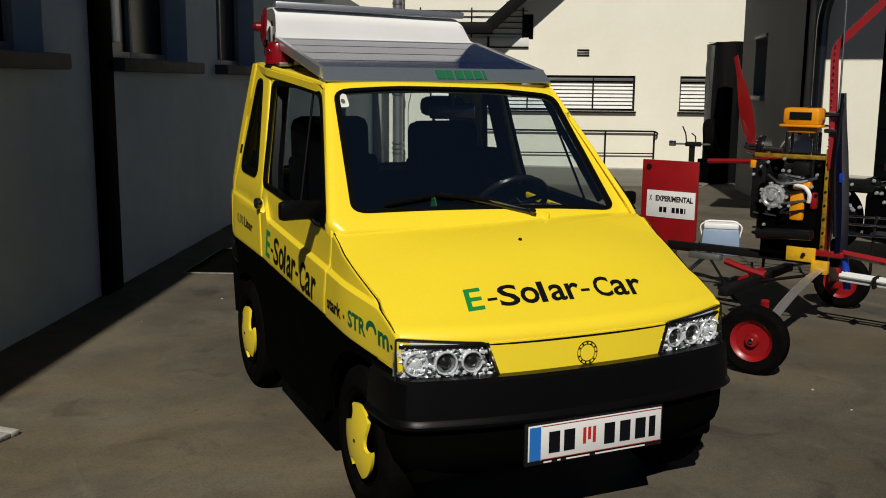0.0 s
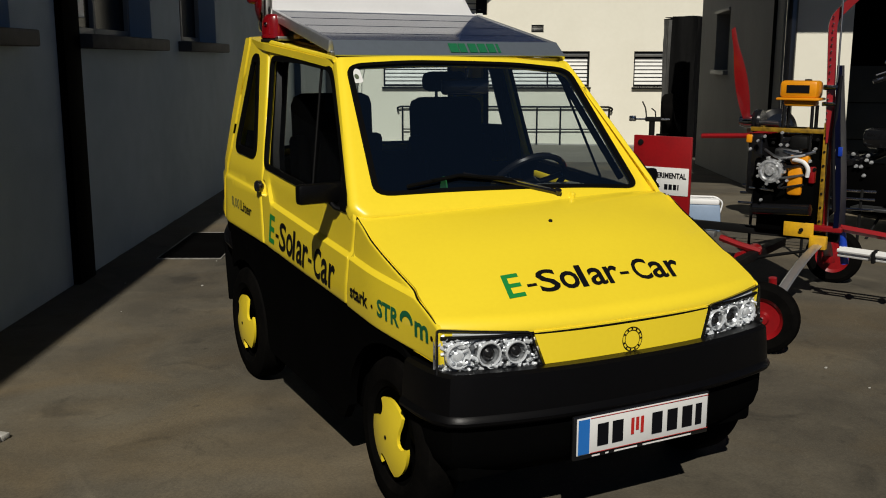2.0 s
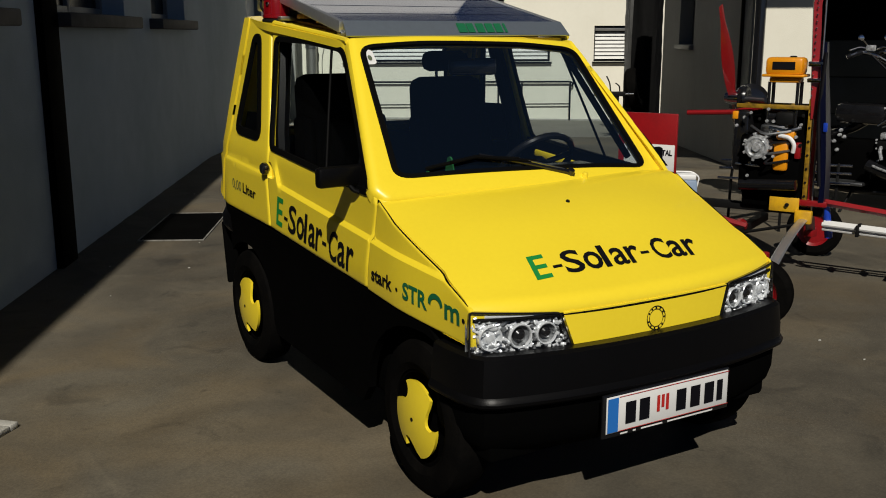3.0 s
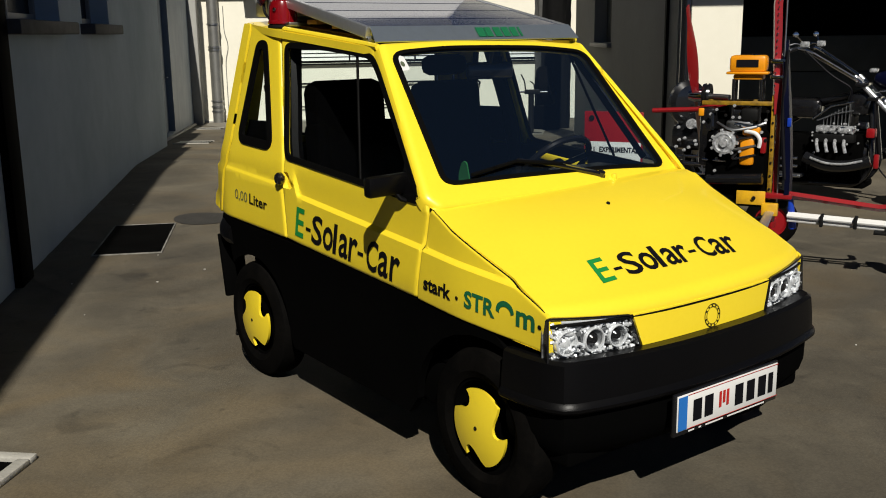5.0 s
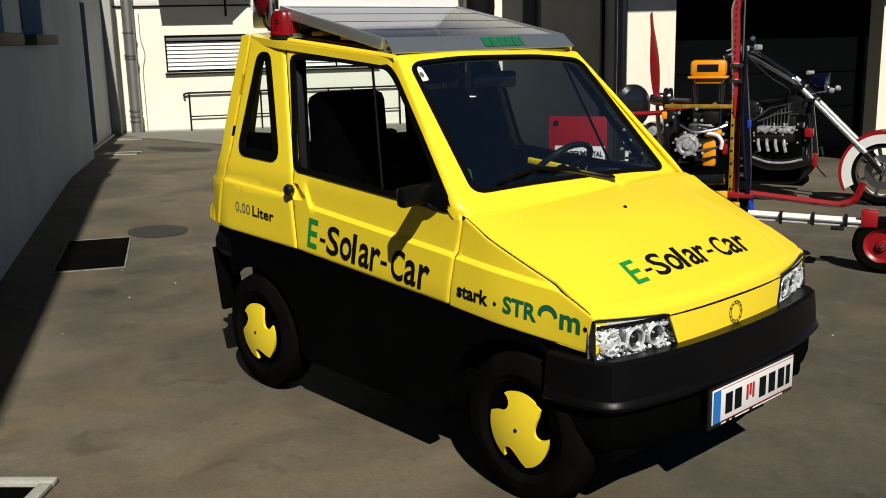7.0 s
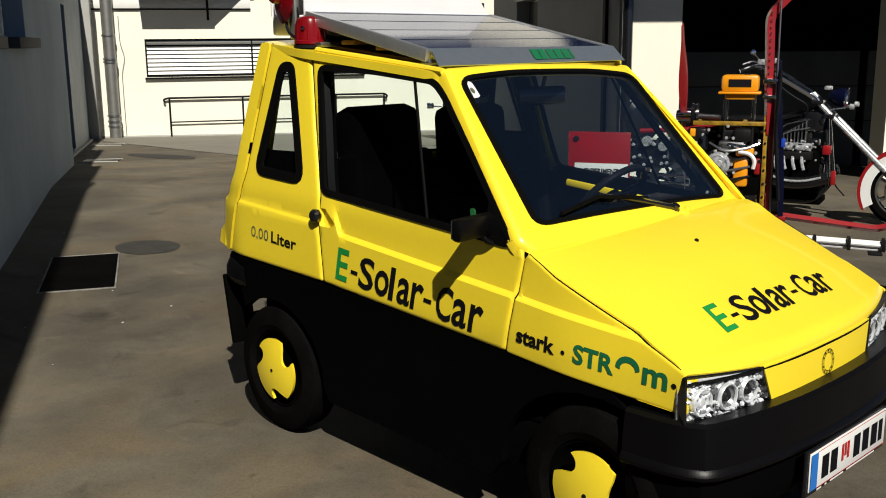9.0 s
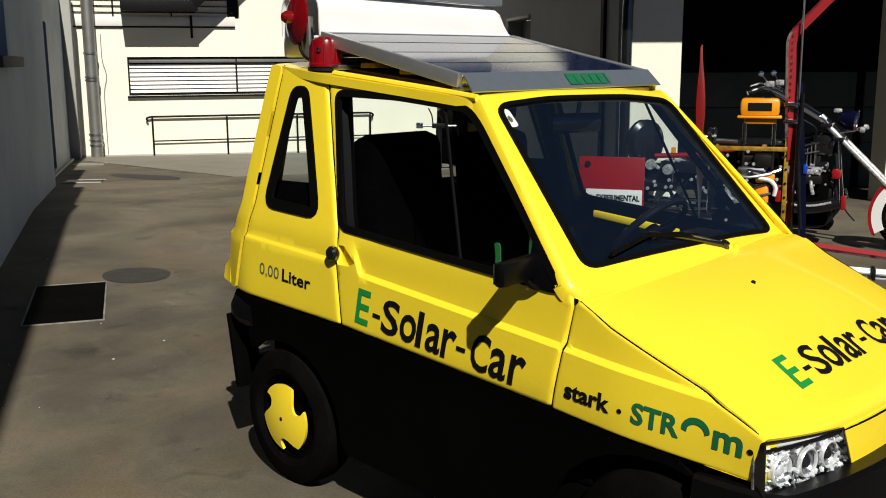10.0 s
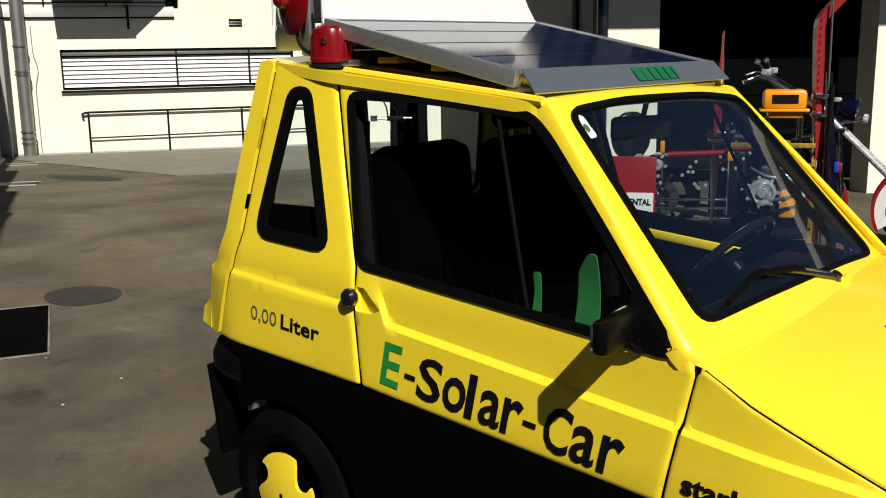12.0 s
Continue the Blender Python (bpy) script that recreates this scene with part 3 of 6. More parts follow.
rail = thing("handrail", "dark iron handrail along the white wall", "railing")
RD = 0.09
part("top_rail", pipe(rounded([BW @ Vector((1.27, RD, 0.85)), BW @ Vector((1.24, RD, 0.93)), BW @ Vector((1.35, RD, 0.96)), BW @ Vector((6.90, RD, 0.95)), BW @ Vector((6.99, RD, 0.90)), BW @ Vector((6.95, RD, 0.83))], 0.04), 0.026), IRON, rail)
part("mid_rail", pipe([BW @ Vector((1.38, RD, 0.36)), BW @ Vector((6.9, RD, 0.36))], 0.017), IRON, rail)
for s in (1.38, 3.19, 4.97, 5.6, 6.9):
    part("post", rod(BW @ Vector((s, RD, -0.02 - 0.014 * s)), BW @ Vector((s, RD, 0.95)), 0.023), IRON, rail)
kerb = part("kerb", lay(box((-1.7, 0.0, -0.03), (9.1, 0.05, 0.05), 0.01, BW), 0.70), CONCRETE)
tagged(kerb, "low weathered plinth strip at the foot of the wall", "kerb", kind="structure")

# grey wing between the sunlit wall and the gate
WING = strip((6.33, 5.52), 35.2)
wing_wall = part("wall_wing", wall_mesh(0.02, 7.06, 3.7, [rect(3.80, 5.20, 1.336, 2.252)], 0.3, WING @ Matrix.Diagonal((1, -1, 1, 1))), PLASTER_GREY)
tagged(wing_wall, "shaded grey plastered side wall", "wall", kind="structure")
ww = tagged(new("window_10"), "deep-set dark window in the grey wall", "window", kind="structure")
part("pane", box((3.83, 0.2, 1.34), (5.17, 0.21, 2.2), 0, WING), SHUTTER, ww)
part("lintel", box((3.80, -0.03, 2.2), (5.20, 0.19, 2.25), 0.006, WING), FRAME_WHITE, ww)
part("window_sill", box((3.78, -0.07, 1.27), (5.22, 0.19, 1.335), 0.006, WING), FRAME_WHITE, ww)

# the gate building
FW = strip((6.82, 5.03), 135)
GH = 3.3
facade = part("wall_gate", wall_mesh(-0.56, 7.0, 3.62, [rect(0.0, 2.34, -0.1, GH), rect(3.3, 5.6, -0.1, GH)], 0.4, FW), PLASTER_WHITE)
tagged(facade, "pale plastered gate front, sunlit below and shaded above", "wall", kind="structure")
# unseen slab, added so its shadow edge falls across the gate front
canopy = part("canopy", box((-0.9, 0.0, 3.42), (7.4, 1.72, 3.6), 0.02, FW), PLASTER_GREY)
tagged(canopy, "flat grey canopy added out of view to shade the gate front", "canopy", kind="structure")
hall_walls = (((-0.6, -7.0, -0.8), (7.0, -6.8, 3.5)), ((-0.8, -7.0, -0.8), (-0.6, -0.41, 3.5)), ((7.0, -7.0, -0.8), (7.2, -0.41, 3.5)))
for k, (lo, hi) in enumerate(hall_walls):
    tagged(part("wall_hall_%d" % (k + 1), box(lo, hi, 0, FW), HALL), "workshop inner wall, near black to paint its deep shade", "wall", kind="structure")
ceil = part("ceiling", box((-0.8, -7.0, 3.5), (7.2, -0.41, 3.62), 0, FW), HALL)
tagged(ceil, "workshop ceiling, near black to paint its deep shade", "ceiling", kind="structure")
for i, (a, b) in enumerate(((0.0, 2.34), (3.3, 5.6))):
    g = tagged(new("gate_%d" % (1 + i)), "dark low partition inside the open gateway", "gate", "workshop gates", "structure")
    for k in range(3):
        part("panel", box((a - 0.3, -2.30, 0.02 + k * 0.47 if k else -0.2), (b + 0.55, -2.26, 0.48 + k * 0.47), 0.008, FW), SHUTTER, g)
gp = thing("gate_downpipe", "black rainwater pipe at the corner of the gate building", "downpipe")
part("pipe", pipe(rounded([FW @ Vector((-0.62, 0.09, 0.0)), FW @ Vector((-0.62, 0.09, 2.3)), FW @ Vector((-0.45, 0.12, 2.75)), FW @ Vector((-0.45, 0.12, 3.4))], 0.2), 0.06, 14), BLACK_GLOSS, gp)
strip_poly = [BW @ Vector(q) for q in ((-0.18, 0.06, 0), (9.0, 0.06, 0), (6.39, 8.5, 0), (2.4, 9.03, 0), (-0.18, 2.07, 0))]
pale = part("pavement", lay(sheet([(p.x, p.y) for p in strip_poly], [], lambda a, b: (a, b, 0.012), 0.01, 0.8)), PAVING)
tagged(pale, "pale worn paving that widens in front of the sunlit wall", "pavement", kind="structure")


# ---- the yellow solar car; it faces -y, its front at y = 0, its middle at x = 0 ----
car = thing("solar_car", "small yellow electric car with black skirts and lettered doors", "car")


def smooth(a, b, t):
    t = min(1, max(0, (t - a) / (b - a)))
    return t * t * (3 - 2 * t)


def pressed(y):
    """The pressed line along the flank."""
    return float(np.interp(y, [0.2, 0.465, 0.755, 1.60, 1.74, 2.33], [0.768, 0.797, 0.826, 0.897, 0.925, 0.955]))


def scallop(z):
    """Where the pressed field of the door ends, ahead of the handle."""
    return 1.604 + 0.36 * (z - 0.897)


PRESSED = [[(0.2 + 0.02 * k, pressed(0.2 + 0.02 * k) + d) for k in range(109)] for d in (-0.008, -0.003, 0.003, 0.008)]
PRESSED += [[(scallop(0.89 + 0.012 * k) + d, 0.89 + 0.012 * k) for k in range(12)] for d in (-0.007, 0.0, 0.007)]


def flank(y, z, side=-1, out=0.0):
    """The car's flank: half width at a place along and up."""
    w = 0.690
    slope = 0.275 - 0.115 * smooth(1.2, 2.05, y)
    w -= max(0.0, z - 0.95) * slope
    w -= 0.045 * (1 - smooth(0.12, 0.62, y)) + 0.045 * smooth(2.2, 2.5, y) ** 2
    w -= 0.012 * smooth(0.72, 0.56, z)
    line = pressed(y)
    field = 1 - smooth(scallop(z) - 0.009, scallop(z) + 0.009, y) if y < 1.74 else 0.7
    w -= 0.015 * field * smooth(line - 0.009, line + 0.009, z) * (1 - smooth(0.93, 1.02, z))
    return Vector((side * (w + out), y, z))


def skirt(y):
    """The lower edge of the yellow flank."""
    return 0.572 + 0.088 * min(y, 1.9) - 0.006 * max(0, y - 1.5)


SEAM = [(1.714, 0.704), (1.728, 0.86), (1.735, 0.93), (1.735, 1.03), (1.752, 1.085), (1.81, 1.285), (1.876, 1.545)]
door_o = [(0.79, skirt(0.79))] + [(a - 0.005, b) for a, b in SEAM] + [(1.56, 1.528), (1.20, 1.482), (1.0, 1.275), (0.735, 0.992), (0.722, 0.945), (0.755, 0.80)]
door_w = [(1.712, 1.04), (1.735, 1.10), (1.822, 1.50), (1.55, 1.492), (1.235, 1.462), (1.168, 1.413), (0.985, 1.228), (0.752, 0.984), (0.79, 0.976)]
quarter_o = [(a + 0.005, b) for a, b in SEAM] + [(2.13, 1.585), (2.235, 1.075), (2.30, 0.92), (2.385, 0.722)]
quarter_o = quarter_o[::-1]
quarter_w = [(1.845, 1.065), (2.165, 1.078), (2.055, 1.505), (1.975, 1.51)]
tail_o = [(2.392, 0.722), (2.505, 0.742), (2.488, 0.80), (2.435, 0.835), (2.41, 0.945), (2.375, 0.975), (2.318, 1.075), (2.200, 1.588), (2.137, 1.584), (2.242, 1.075), (2.307, 0.92)]
fender_o = [(0.166, skirt(0.155)), (0.782, skirt(0.782)), (0.747, 0.80), (0.716, 0.945), (0.70, 0.962), (0.60, 0.905), (0.43, 0.832), (0.30, 0.776), (0.19, 0.720), (0.166, 0.708)]
lower_o = [(0.40, skirt(0.40) - 0.006), (1.2, skirt(1.2) - 0.006), (2.40, 0.716), (2.43, 0.69), (2.42, 0.625), (2.34, 0.615)]
lower_o += [(2.081 + 0.33 * math.cos(a), 0.265 + 0.30 * math.sin(a)) for a in [radians(d) for d in range(50, 181, 13)]]
lower_o += [(1.72, 0.22), (0.86, 0.20)]
lower_o += [(0.474 + 0.335 * math.cos(a), 0.265 + 0.31 * math.sin(a)) for a in [radians(d) for d in range(0, 125, 14)]]


def gap_band(line, width, surface):
    """A narrow band along a line drawn on a surface."""
    bm = bmesh.new()
    pts = [Vector(q) for q in line]
    rows = []
    for i, q in enumerate(pts):
        w = (pts[min(i + 1, len(pts) - 1)] - pts[max(0, i - 1)]).normalized()
        nrm = Vector((-w.y, w.x)) * width / 2
        rows.append([bm.verts.new(surface(*(q + nrm))), bm.verts.new(surface(*(q - nrm)))])
    for a, b in zip(rows, rows[1:]):
        bm.faces.new((a[0], a[1], b[1], b[0]))
    return bm


def fine(line, n=8):
    """A line with n steps between its points."""
    out = [line[0]]
    for a, b in zip(line, line[1:]):
        out += [(a[0] + (b[0] - a[0]) * k / n, a[1] + (b[1] - a[1]) * k / n) for k in range(1, n + 1)]
    return out


FRONT_SEAM = [(0.786, skirt(0.786)), (0.751, 0.80), (0.719, 0.945), (0.716, 0.965)]
TAIL_SEAM = [(2.388, 0.722), (2.303, 0.92), (2.238, 1.075), (2.133, 1.586)]
for side in (-1, 1):

    def on(y, z, out=0.0, side=side):
        return flank(y, z, side, out)

    def sh(outline, holes, out, thick, step=0.05):
        f = (lambda a, b: on(a, b, out)) if side < 0 else (lambda a, b: on(-a, b, out))
        o = outline if side < 0 else [(-a, b) for a, b in outline]
        h = holes if side < 0 else [[(-a, b) for a, b in q] for q in holes]
        return sheet(o, h, f, -thick, step)

    def panel_skin(outline, holes, thick, step=0.025, out=0.0, r=0.016, depth=0.008):
        """A body panel with rolled edges and the pressed lines in it."""
        m = -side
        o, h = [(m * a, b) for a, b in outline], [[(m * a, b) for a, b in q] for q in holes]
        drop, lines = edge_roll(o, r, depth)
        lines += [[(m * a, b) for a, b in line] for line in PRESSED]
        return sheet(o, h, lambda a, b: on(m * a, b, out - drop(a, b)), -thick, step, None, lines)

    lean = lambda pts, d=0.035: [(a + (d if side > 0 and b > 0.96 and a < 1.3 else 0), b) for a, b in pts]
    dw, qw = soften([(a, b - (0.03 if side > 0 and b < 1.06 else 0)) for a, b in lean(door_w, 0.085)], 0.04), soften(quarter_w, 0.06)
    grab = soften([(1.722, 0.918), (1.722, 0.985), (1.69, 0.985), (1.625, 0.935), (1.66, 0.918)], 0.006)
    door = part("door", panel_skin(soften(lean(door_o), 0.012), [dw, grab[::-1]], 0.02), YELLOW, car)
    part("handle_recess", sh(grow(grab, 0.008), [], -0.021, 0.002, 0.03), YELLOW, door)
    part("window_seal", sh(grow(dw, 0.006), [grow(dw, -0.017)], 0.005, 0.012, 0.04), SEAL, door)
    part("window_pane", sh(grow(dw, -0.002), [], -0.012, 0, 0.12), PANE, door).visible_shadow = False
    part("window_bar", pipe([on(1.335 - 0.187 * k, 1.455 - 0.47 * k, -0.006) for k in (0, 0.5, 1)], 0.0055, 8), SEAL, door)
    lock = part("door_handle", lathe([(0, 0.022), (0.02, 0.022), (0.026, 0.014), (0.026, 0.0), (0.018, -0.01)], towards(on(1.735, 0.955), (side, 0, 0)), 18), BLACK_GLOSS, door, "small black knob handle")
    quarter = part("rear_quarter_panel", panel_skin(soften(quarter_o, 0.012), [qw], 0.02), YELLOW, car)
    part("quarter_seal", sh(grow(qw, 0.008), [grow(qw, -0.03)], 0.005, 0.012, 0.04), SEAL, quarter)
    part("quarter_pane", sh(grow(qw, -0.002), [], -0.012, 0, 0.12), PANE, quarter).visible_shadow = False
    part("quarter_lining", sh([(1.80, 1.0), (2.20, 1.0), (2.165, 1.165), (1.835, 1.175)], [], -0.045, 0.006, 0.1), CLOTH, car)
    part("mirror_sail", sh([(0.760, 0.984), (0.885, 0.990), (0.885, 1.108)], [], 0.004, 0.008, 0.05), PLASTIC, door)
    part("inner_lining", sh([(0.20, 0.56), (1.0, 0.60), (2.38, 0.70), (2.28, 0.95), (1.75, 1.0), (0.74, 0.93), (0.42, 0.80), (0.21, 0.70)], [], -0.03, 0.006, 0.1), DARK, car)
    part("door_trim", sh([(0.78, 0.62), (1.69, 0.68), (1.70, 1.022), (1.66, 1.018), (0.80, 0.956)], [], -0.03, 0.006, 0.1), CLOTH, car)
    part("door_rail", box((-0.008, 0, -0.016), (0.008, 0.42, 0.016), 0.006, Matrix.Translation((side * 0.632, 1.20, 0.921)) @ Matrix.Rotation(radians(4.6), 4, "X")), YELLOW, car, "yellow painted rail inside the door")
    for name, line in (("front_seam", FRONT_SEAM), ("rear_seam", SEAM), ("tail_seam", TAIL_SEAM)):
        part(name, gap_band(fine(line), 0.010 if name == "tail_seam" else 0.015, lambda a, b: on(a, b, -0.0095 if name != "tail_seam" else -0.0075)), SEAL, car, "dark panel gap")
    part("bonnet_seam", pipe([(side * (-flank(y, z).x - 0.0065), y, z - 0.0005) for y, z in fine([(0.185, 0.716), (0.30, 0.776), (0.43, 0.832), (0.60, 0.905), (0.70, 0.960)], 6)], 0.0032, 6), SEAL, car, "dark panel gap")
    part("tail_panel", sh(soften(tail_o, 0.012), [], 0.004, 0.02, 0.03), YELLOW, car)
    part("front_fender", panel_skin(soften(fender_o, 0.008), [], 0.012, r=0.010, depth=0.003), YELLOW, car)
    part("side_skirt", sh(lower_o, [], -0.006, 0.03, 0.05), SKIRT, car)
    part("roof_gutter", pipe([on(1.20 + 0.08 * k, 1.488 + 0.0088 * k, 0.003) for k in range(1 if side > 0 else 0, 9)], 0.012, 8), YELLOW, car)


# bonnet
def bonnet_front(x):
    return 0.085 + 0.085 * abs(x / 0.64) ** 2.6


def bonnet(x, y, out=0.0):
    z = 0.700 + 0.475 * (y - 0.09) - 0.45 * max(0.0, y - 0.42) ** 2
    edge = float(np.interp(y, [0.09, 0.19, 0.30, 0.43, 0.60, 0.72], [0.68, 0.722, 0.778, 0.834, 0.907, 0.968]))
    k = abs(x / 0.668)
    z = z + 0.012 if k < 1e-6 else (z + 0.012) * (1 - k ** 2.6) + edge * k ** 2.6
    d = y - bonnet_front(x)
    if d < 0.035:
        q = 1 - max(0.0, d) / 0.035
        z -= 0.032 * (1 - math.sqrt(max(0, 1 - q * q)))
    return Vector((x, y, z + out))


SIDE_EDGE = fine([(0.185, 0.716), (0.30, 0.776), (0.43, 0.832), (0.60, 0.905), (0.70, 0.960), (0.735, 0.975)], 4)


def bonnet_back(x):
    return 0.735 + 0.03 * (x / 0.64) ** 2 + 0.045 * x


def bonnet_mesh():
    """The bonnet as a grid from its rounded front lip to the windscreen, with a turned-down rim."""
    bm = bmesh.new()
    runs = [0, 0.004, 0.010, 0.018, 0.028, 0.040, 0.055, 0.07] + [0.07 + 0.93 * k / 18 for k in range(1, 19)]
    grid = []
    for v in runs:
        ye = 0.175 + v * (0.735 - 0.175)
        half = float(np.interp(ye, [0.17, 0.19] + [q[0] for q in SIDE_EDGE[3:]], [0.632, 0.640] + [-flank(*q).x - 0.012 for q in SIDE_EDGE[3:]]))
        row = []
        for i in range(49):
            x = half * math.sin(math.pi / 2 * (i / 24 - 1))
            y0, y1 = bonnet_front(x), bonnet_back(x)
            row.append(bm.verts.new(bonnet(x, y0 + v * (y1 - y0))))
        grid.append(row)
    for p, q in zip(grid, grid[1:]):
        for i in range(48):
            bm.faces.new((p[i], p[i + 1], q[i + 1], q[i]))
    rim = bmesh.ops.extrude_edge_only(bm, edges=[e for e in bm.edges if e.is_boundary])
    bmesh.ops.translate(bm, verts=[g for g in rim["geom"] if isinstance(g, bmesh.types.BMVert)], vec=(0, 0.004, -0.014))
    return bm


hood = part("bonnet", bonnet_mesh(), YELLOW, car)
part("bonnet_gap", pipe([bonnet(-0.635 + 1.27 * i / 28, bonnet_front(-0.635 + 1.27 * i / 28)) + Vector((0, 0.0, -0.010)) for i in range(29)], 0.0065, 6), SEAL, car, "dark panel gap")
part("scuttle_gap", pipe([bonnet(-0.635 + 1.27 * i / 28, bonnet_back(-0.635 + 1.27 * i / 28)) + Vector((0, 0.002, 0.001)) for i in range(29)], 0.0035, 6), SEAL, car, "dark panel gap")
part("hinge_cap", lathe([(0, 0.022), (0.008, 0.02), (0.012, 0.012), (0.013, -0.02)], towards(bonnet(0.228, 0.735), (0, -0.3, 1)), 14), YELLOW, hood)
part("washer_jet", lathe([(0, 0.008), (0.006, 0.006), (0.008, 0)], towards(bonnet(0.009, 0.553), (0, -0.4, 1)), 12), INK, hood)


# windscreen and its frame
def screen(x, s, out=0.0):
    """s: 0 at the scuttle, 1 at the roof."""
    c = 1 - (x / 0.64) ** 2
    return Vector((x, 0.745 + 0.475 * s - 0.02 * c + 0.05 * x - 0.7 * out, 0.975 + 0.515 * s + 0.012 * c - 0.018 * x + 0.7 * out))


def pillar_edge(side, s):
    """Where the windscreen frame meets the flank."""
    x = 0.62
    for _ in range(6):
        p = screen(side * x, s)
        x = -flank(p.y, p.z).x
    return side * (x + 0.010)


rise = [0.97 - 0.94 * k / 16 for k in range(17)]
frame_o = [(-0.645, -0.05), (-0.3, -0.06), (0.3, -0.06), (0.645, -0.05)] + [(pillar_edge(1, q), q) for q in reversed(rise)] + [(0.545, 1.01), (0.25, 1.02), (-0.25, 1.02), (-0.545, 1.01)] + [(pillar_edge(-1, q), q) for q in rise]
glass_o = soften([(-0.585, 0.075), (-0.3, 0.070), (0.3, 0.050), (0.588, 0.030), (0.522, 0.93), (0.25, 0.955), (-0.25, 0.955), (-0.520, 0.93)], 0.07, 5)
frame_round, frame_lines = edge_roll(soften(frame_o, 0.03), 0.034, 0.026)
wf = part("windscreen_frame", sheet(soften(frame_o, 0.03), [glass_o], lambda a, b: screen(a, b, -frame_round(a, b)), 0.03, 0.045, None, frame_lines), YELLOW, car)
part("windscreen_seal", sheet(grow(glass_o, 0.004), [grow(glass_o, -0.018)], lambda a, b: screen(a, b, 0.006), 0.016, 0.05), SEAL, wf)
part("windscreen_pane", sheet(grow(glass_o, -0.004), [], lambda a, b: screen(a, b, -0.003), 0, 0.12), WINDSCREEN, wf).visible_shadow = False


# roof
def roof(x, y, out=0.0):
    return Vector((x, y, 1.482 + 0.108 * (y - 1.2) + 0.014 * (1 - (x / 0.6) ** 2) + out))


roof_o = [(-0.552, 1.195), (0, 1.21), (0.540, 1.285), (0.57, 1.5), (0.605, 1.9), (0.585, 2.2), (0, 2.24), (-0.585, 2.2), (-0.605, 1.9), (-0.57, 1.5)]
part("roof_panel", sheet(soften(roof_o, 0.04), [], roof, 0.03, 0.06), YELLOW, car)
part("roof_board", sheet([(-0.45, 1.36), (0.45, 1.36), (0.48, 2.0), (-0.48, 2.0)], [], lambda a, b: roof(a, b, 0.012), 0.012, 0.1), WOOD, car, "brown board under the solar panel")


# tail
def tail(x, z, out=0.0):
    y = 2.50 - 0.17 * smooth(0.78, 1.06, z) - 0.19 * max(0, z - 1.06)
    return Vector((-x, y - 0.05 * abs(x / 0.64) ** 3 + out, z))


tail_out = [(-0.66, 0.735), (0.66, 0.735), (0.655, 1.0), (0.58, 1.59), (-0.58, 1.59), (-0.655, 1.0)]
tail_hole = soften([(-0.54, 1.06), (0.54, 1.06), (0.49, 1.50), (-0.49, 1.50)], 0.05)
tl = part("tailgate", sheet(tail_out, [tail_hole], tail, 0.03, 0.07), YELLOW, car)
part("rear_seal", sheet(grow(tail_hole, 0.012), [grow(tail_hole, -0.012)], lambda a, b: tail(a, b, 0.006), 0.012, 0.08), SEAL, tl)
part("rear_pane", sheet(tail_hole, [], lambda a, b: tail(a, b, -0.01), 0, 0.2), PANE, tl).visible_shadow = False


# nose: grille panel, lamps, bumper
def nose(x, z, out=0.0):
    return Vector((x, 0.082 + 0.082 * abs(x / 0.645) ** 2.6 - out - 0.06 * (0.69 - z), z))


grille = part("nose_panel", sheet(soften([(-0.305, 0.552), (0.305, 0.552), (0.350, 0.677), (-0.350, 0.677)], 0.008), [], nose, 0.025, 0.05), YELLOW, car)
ring = bmesh.new()
for r0, r1 in ((0.040, 0.0375), (0.030, 0.0280)):
    pts0 = [(0.012 + r0 * math.cos(a), 0.612 + r0 * math.sin(a)) for a in [k * math.tau / 36 for k in range(36)]]
    pts1 = [(0.012 + r1 * math.cos(a), 0.612 + r1 * math.sin(a)) for a in [k * math.tau / 36 for k in range(36)]]
    sheet(pts0, [pts1], lambda a, b: nose(a, b, 0.003), 0, 0.02, ring)
for k in range(11):
    a = k * math.tau / 12 + (0.3 if k > 5 else 0)
    c = (0.012 + 0.0338 * math.cos(a), 0.612 + 0.0338 * math.sin(a))
    bars([0.006], 0.005, lambda p, q, c=c: nose(c[0] + p - 0.003, c[1] + q - 0.0025, 0.003), 0, ring)
part("round_badge", ring, INK, grille, "round black badge ring")

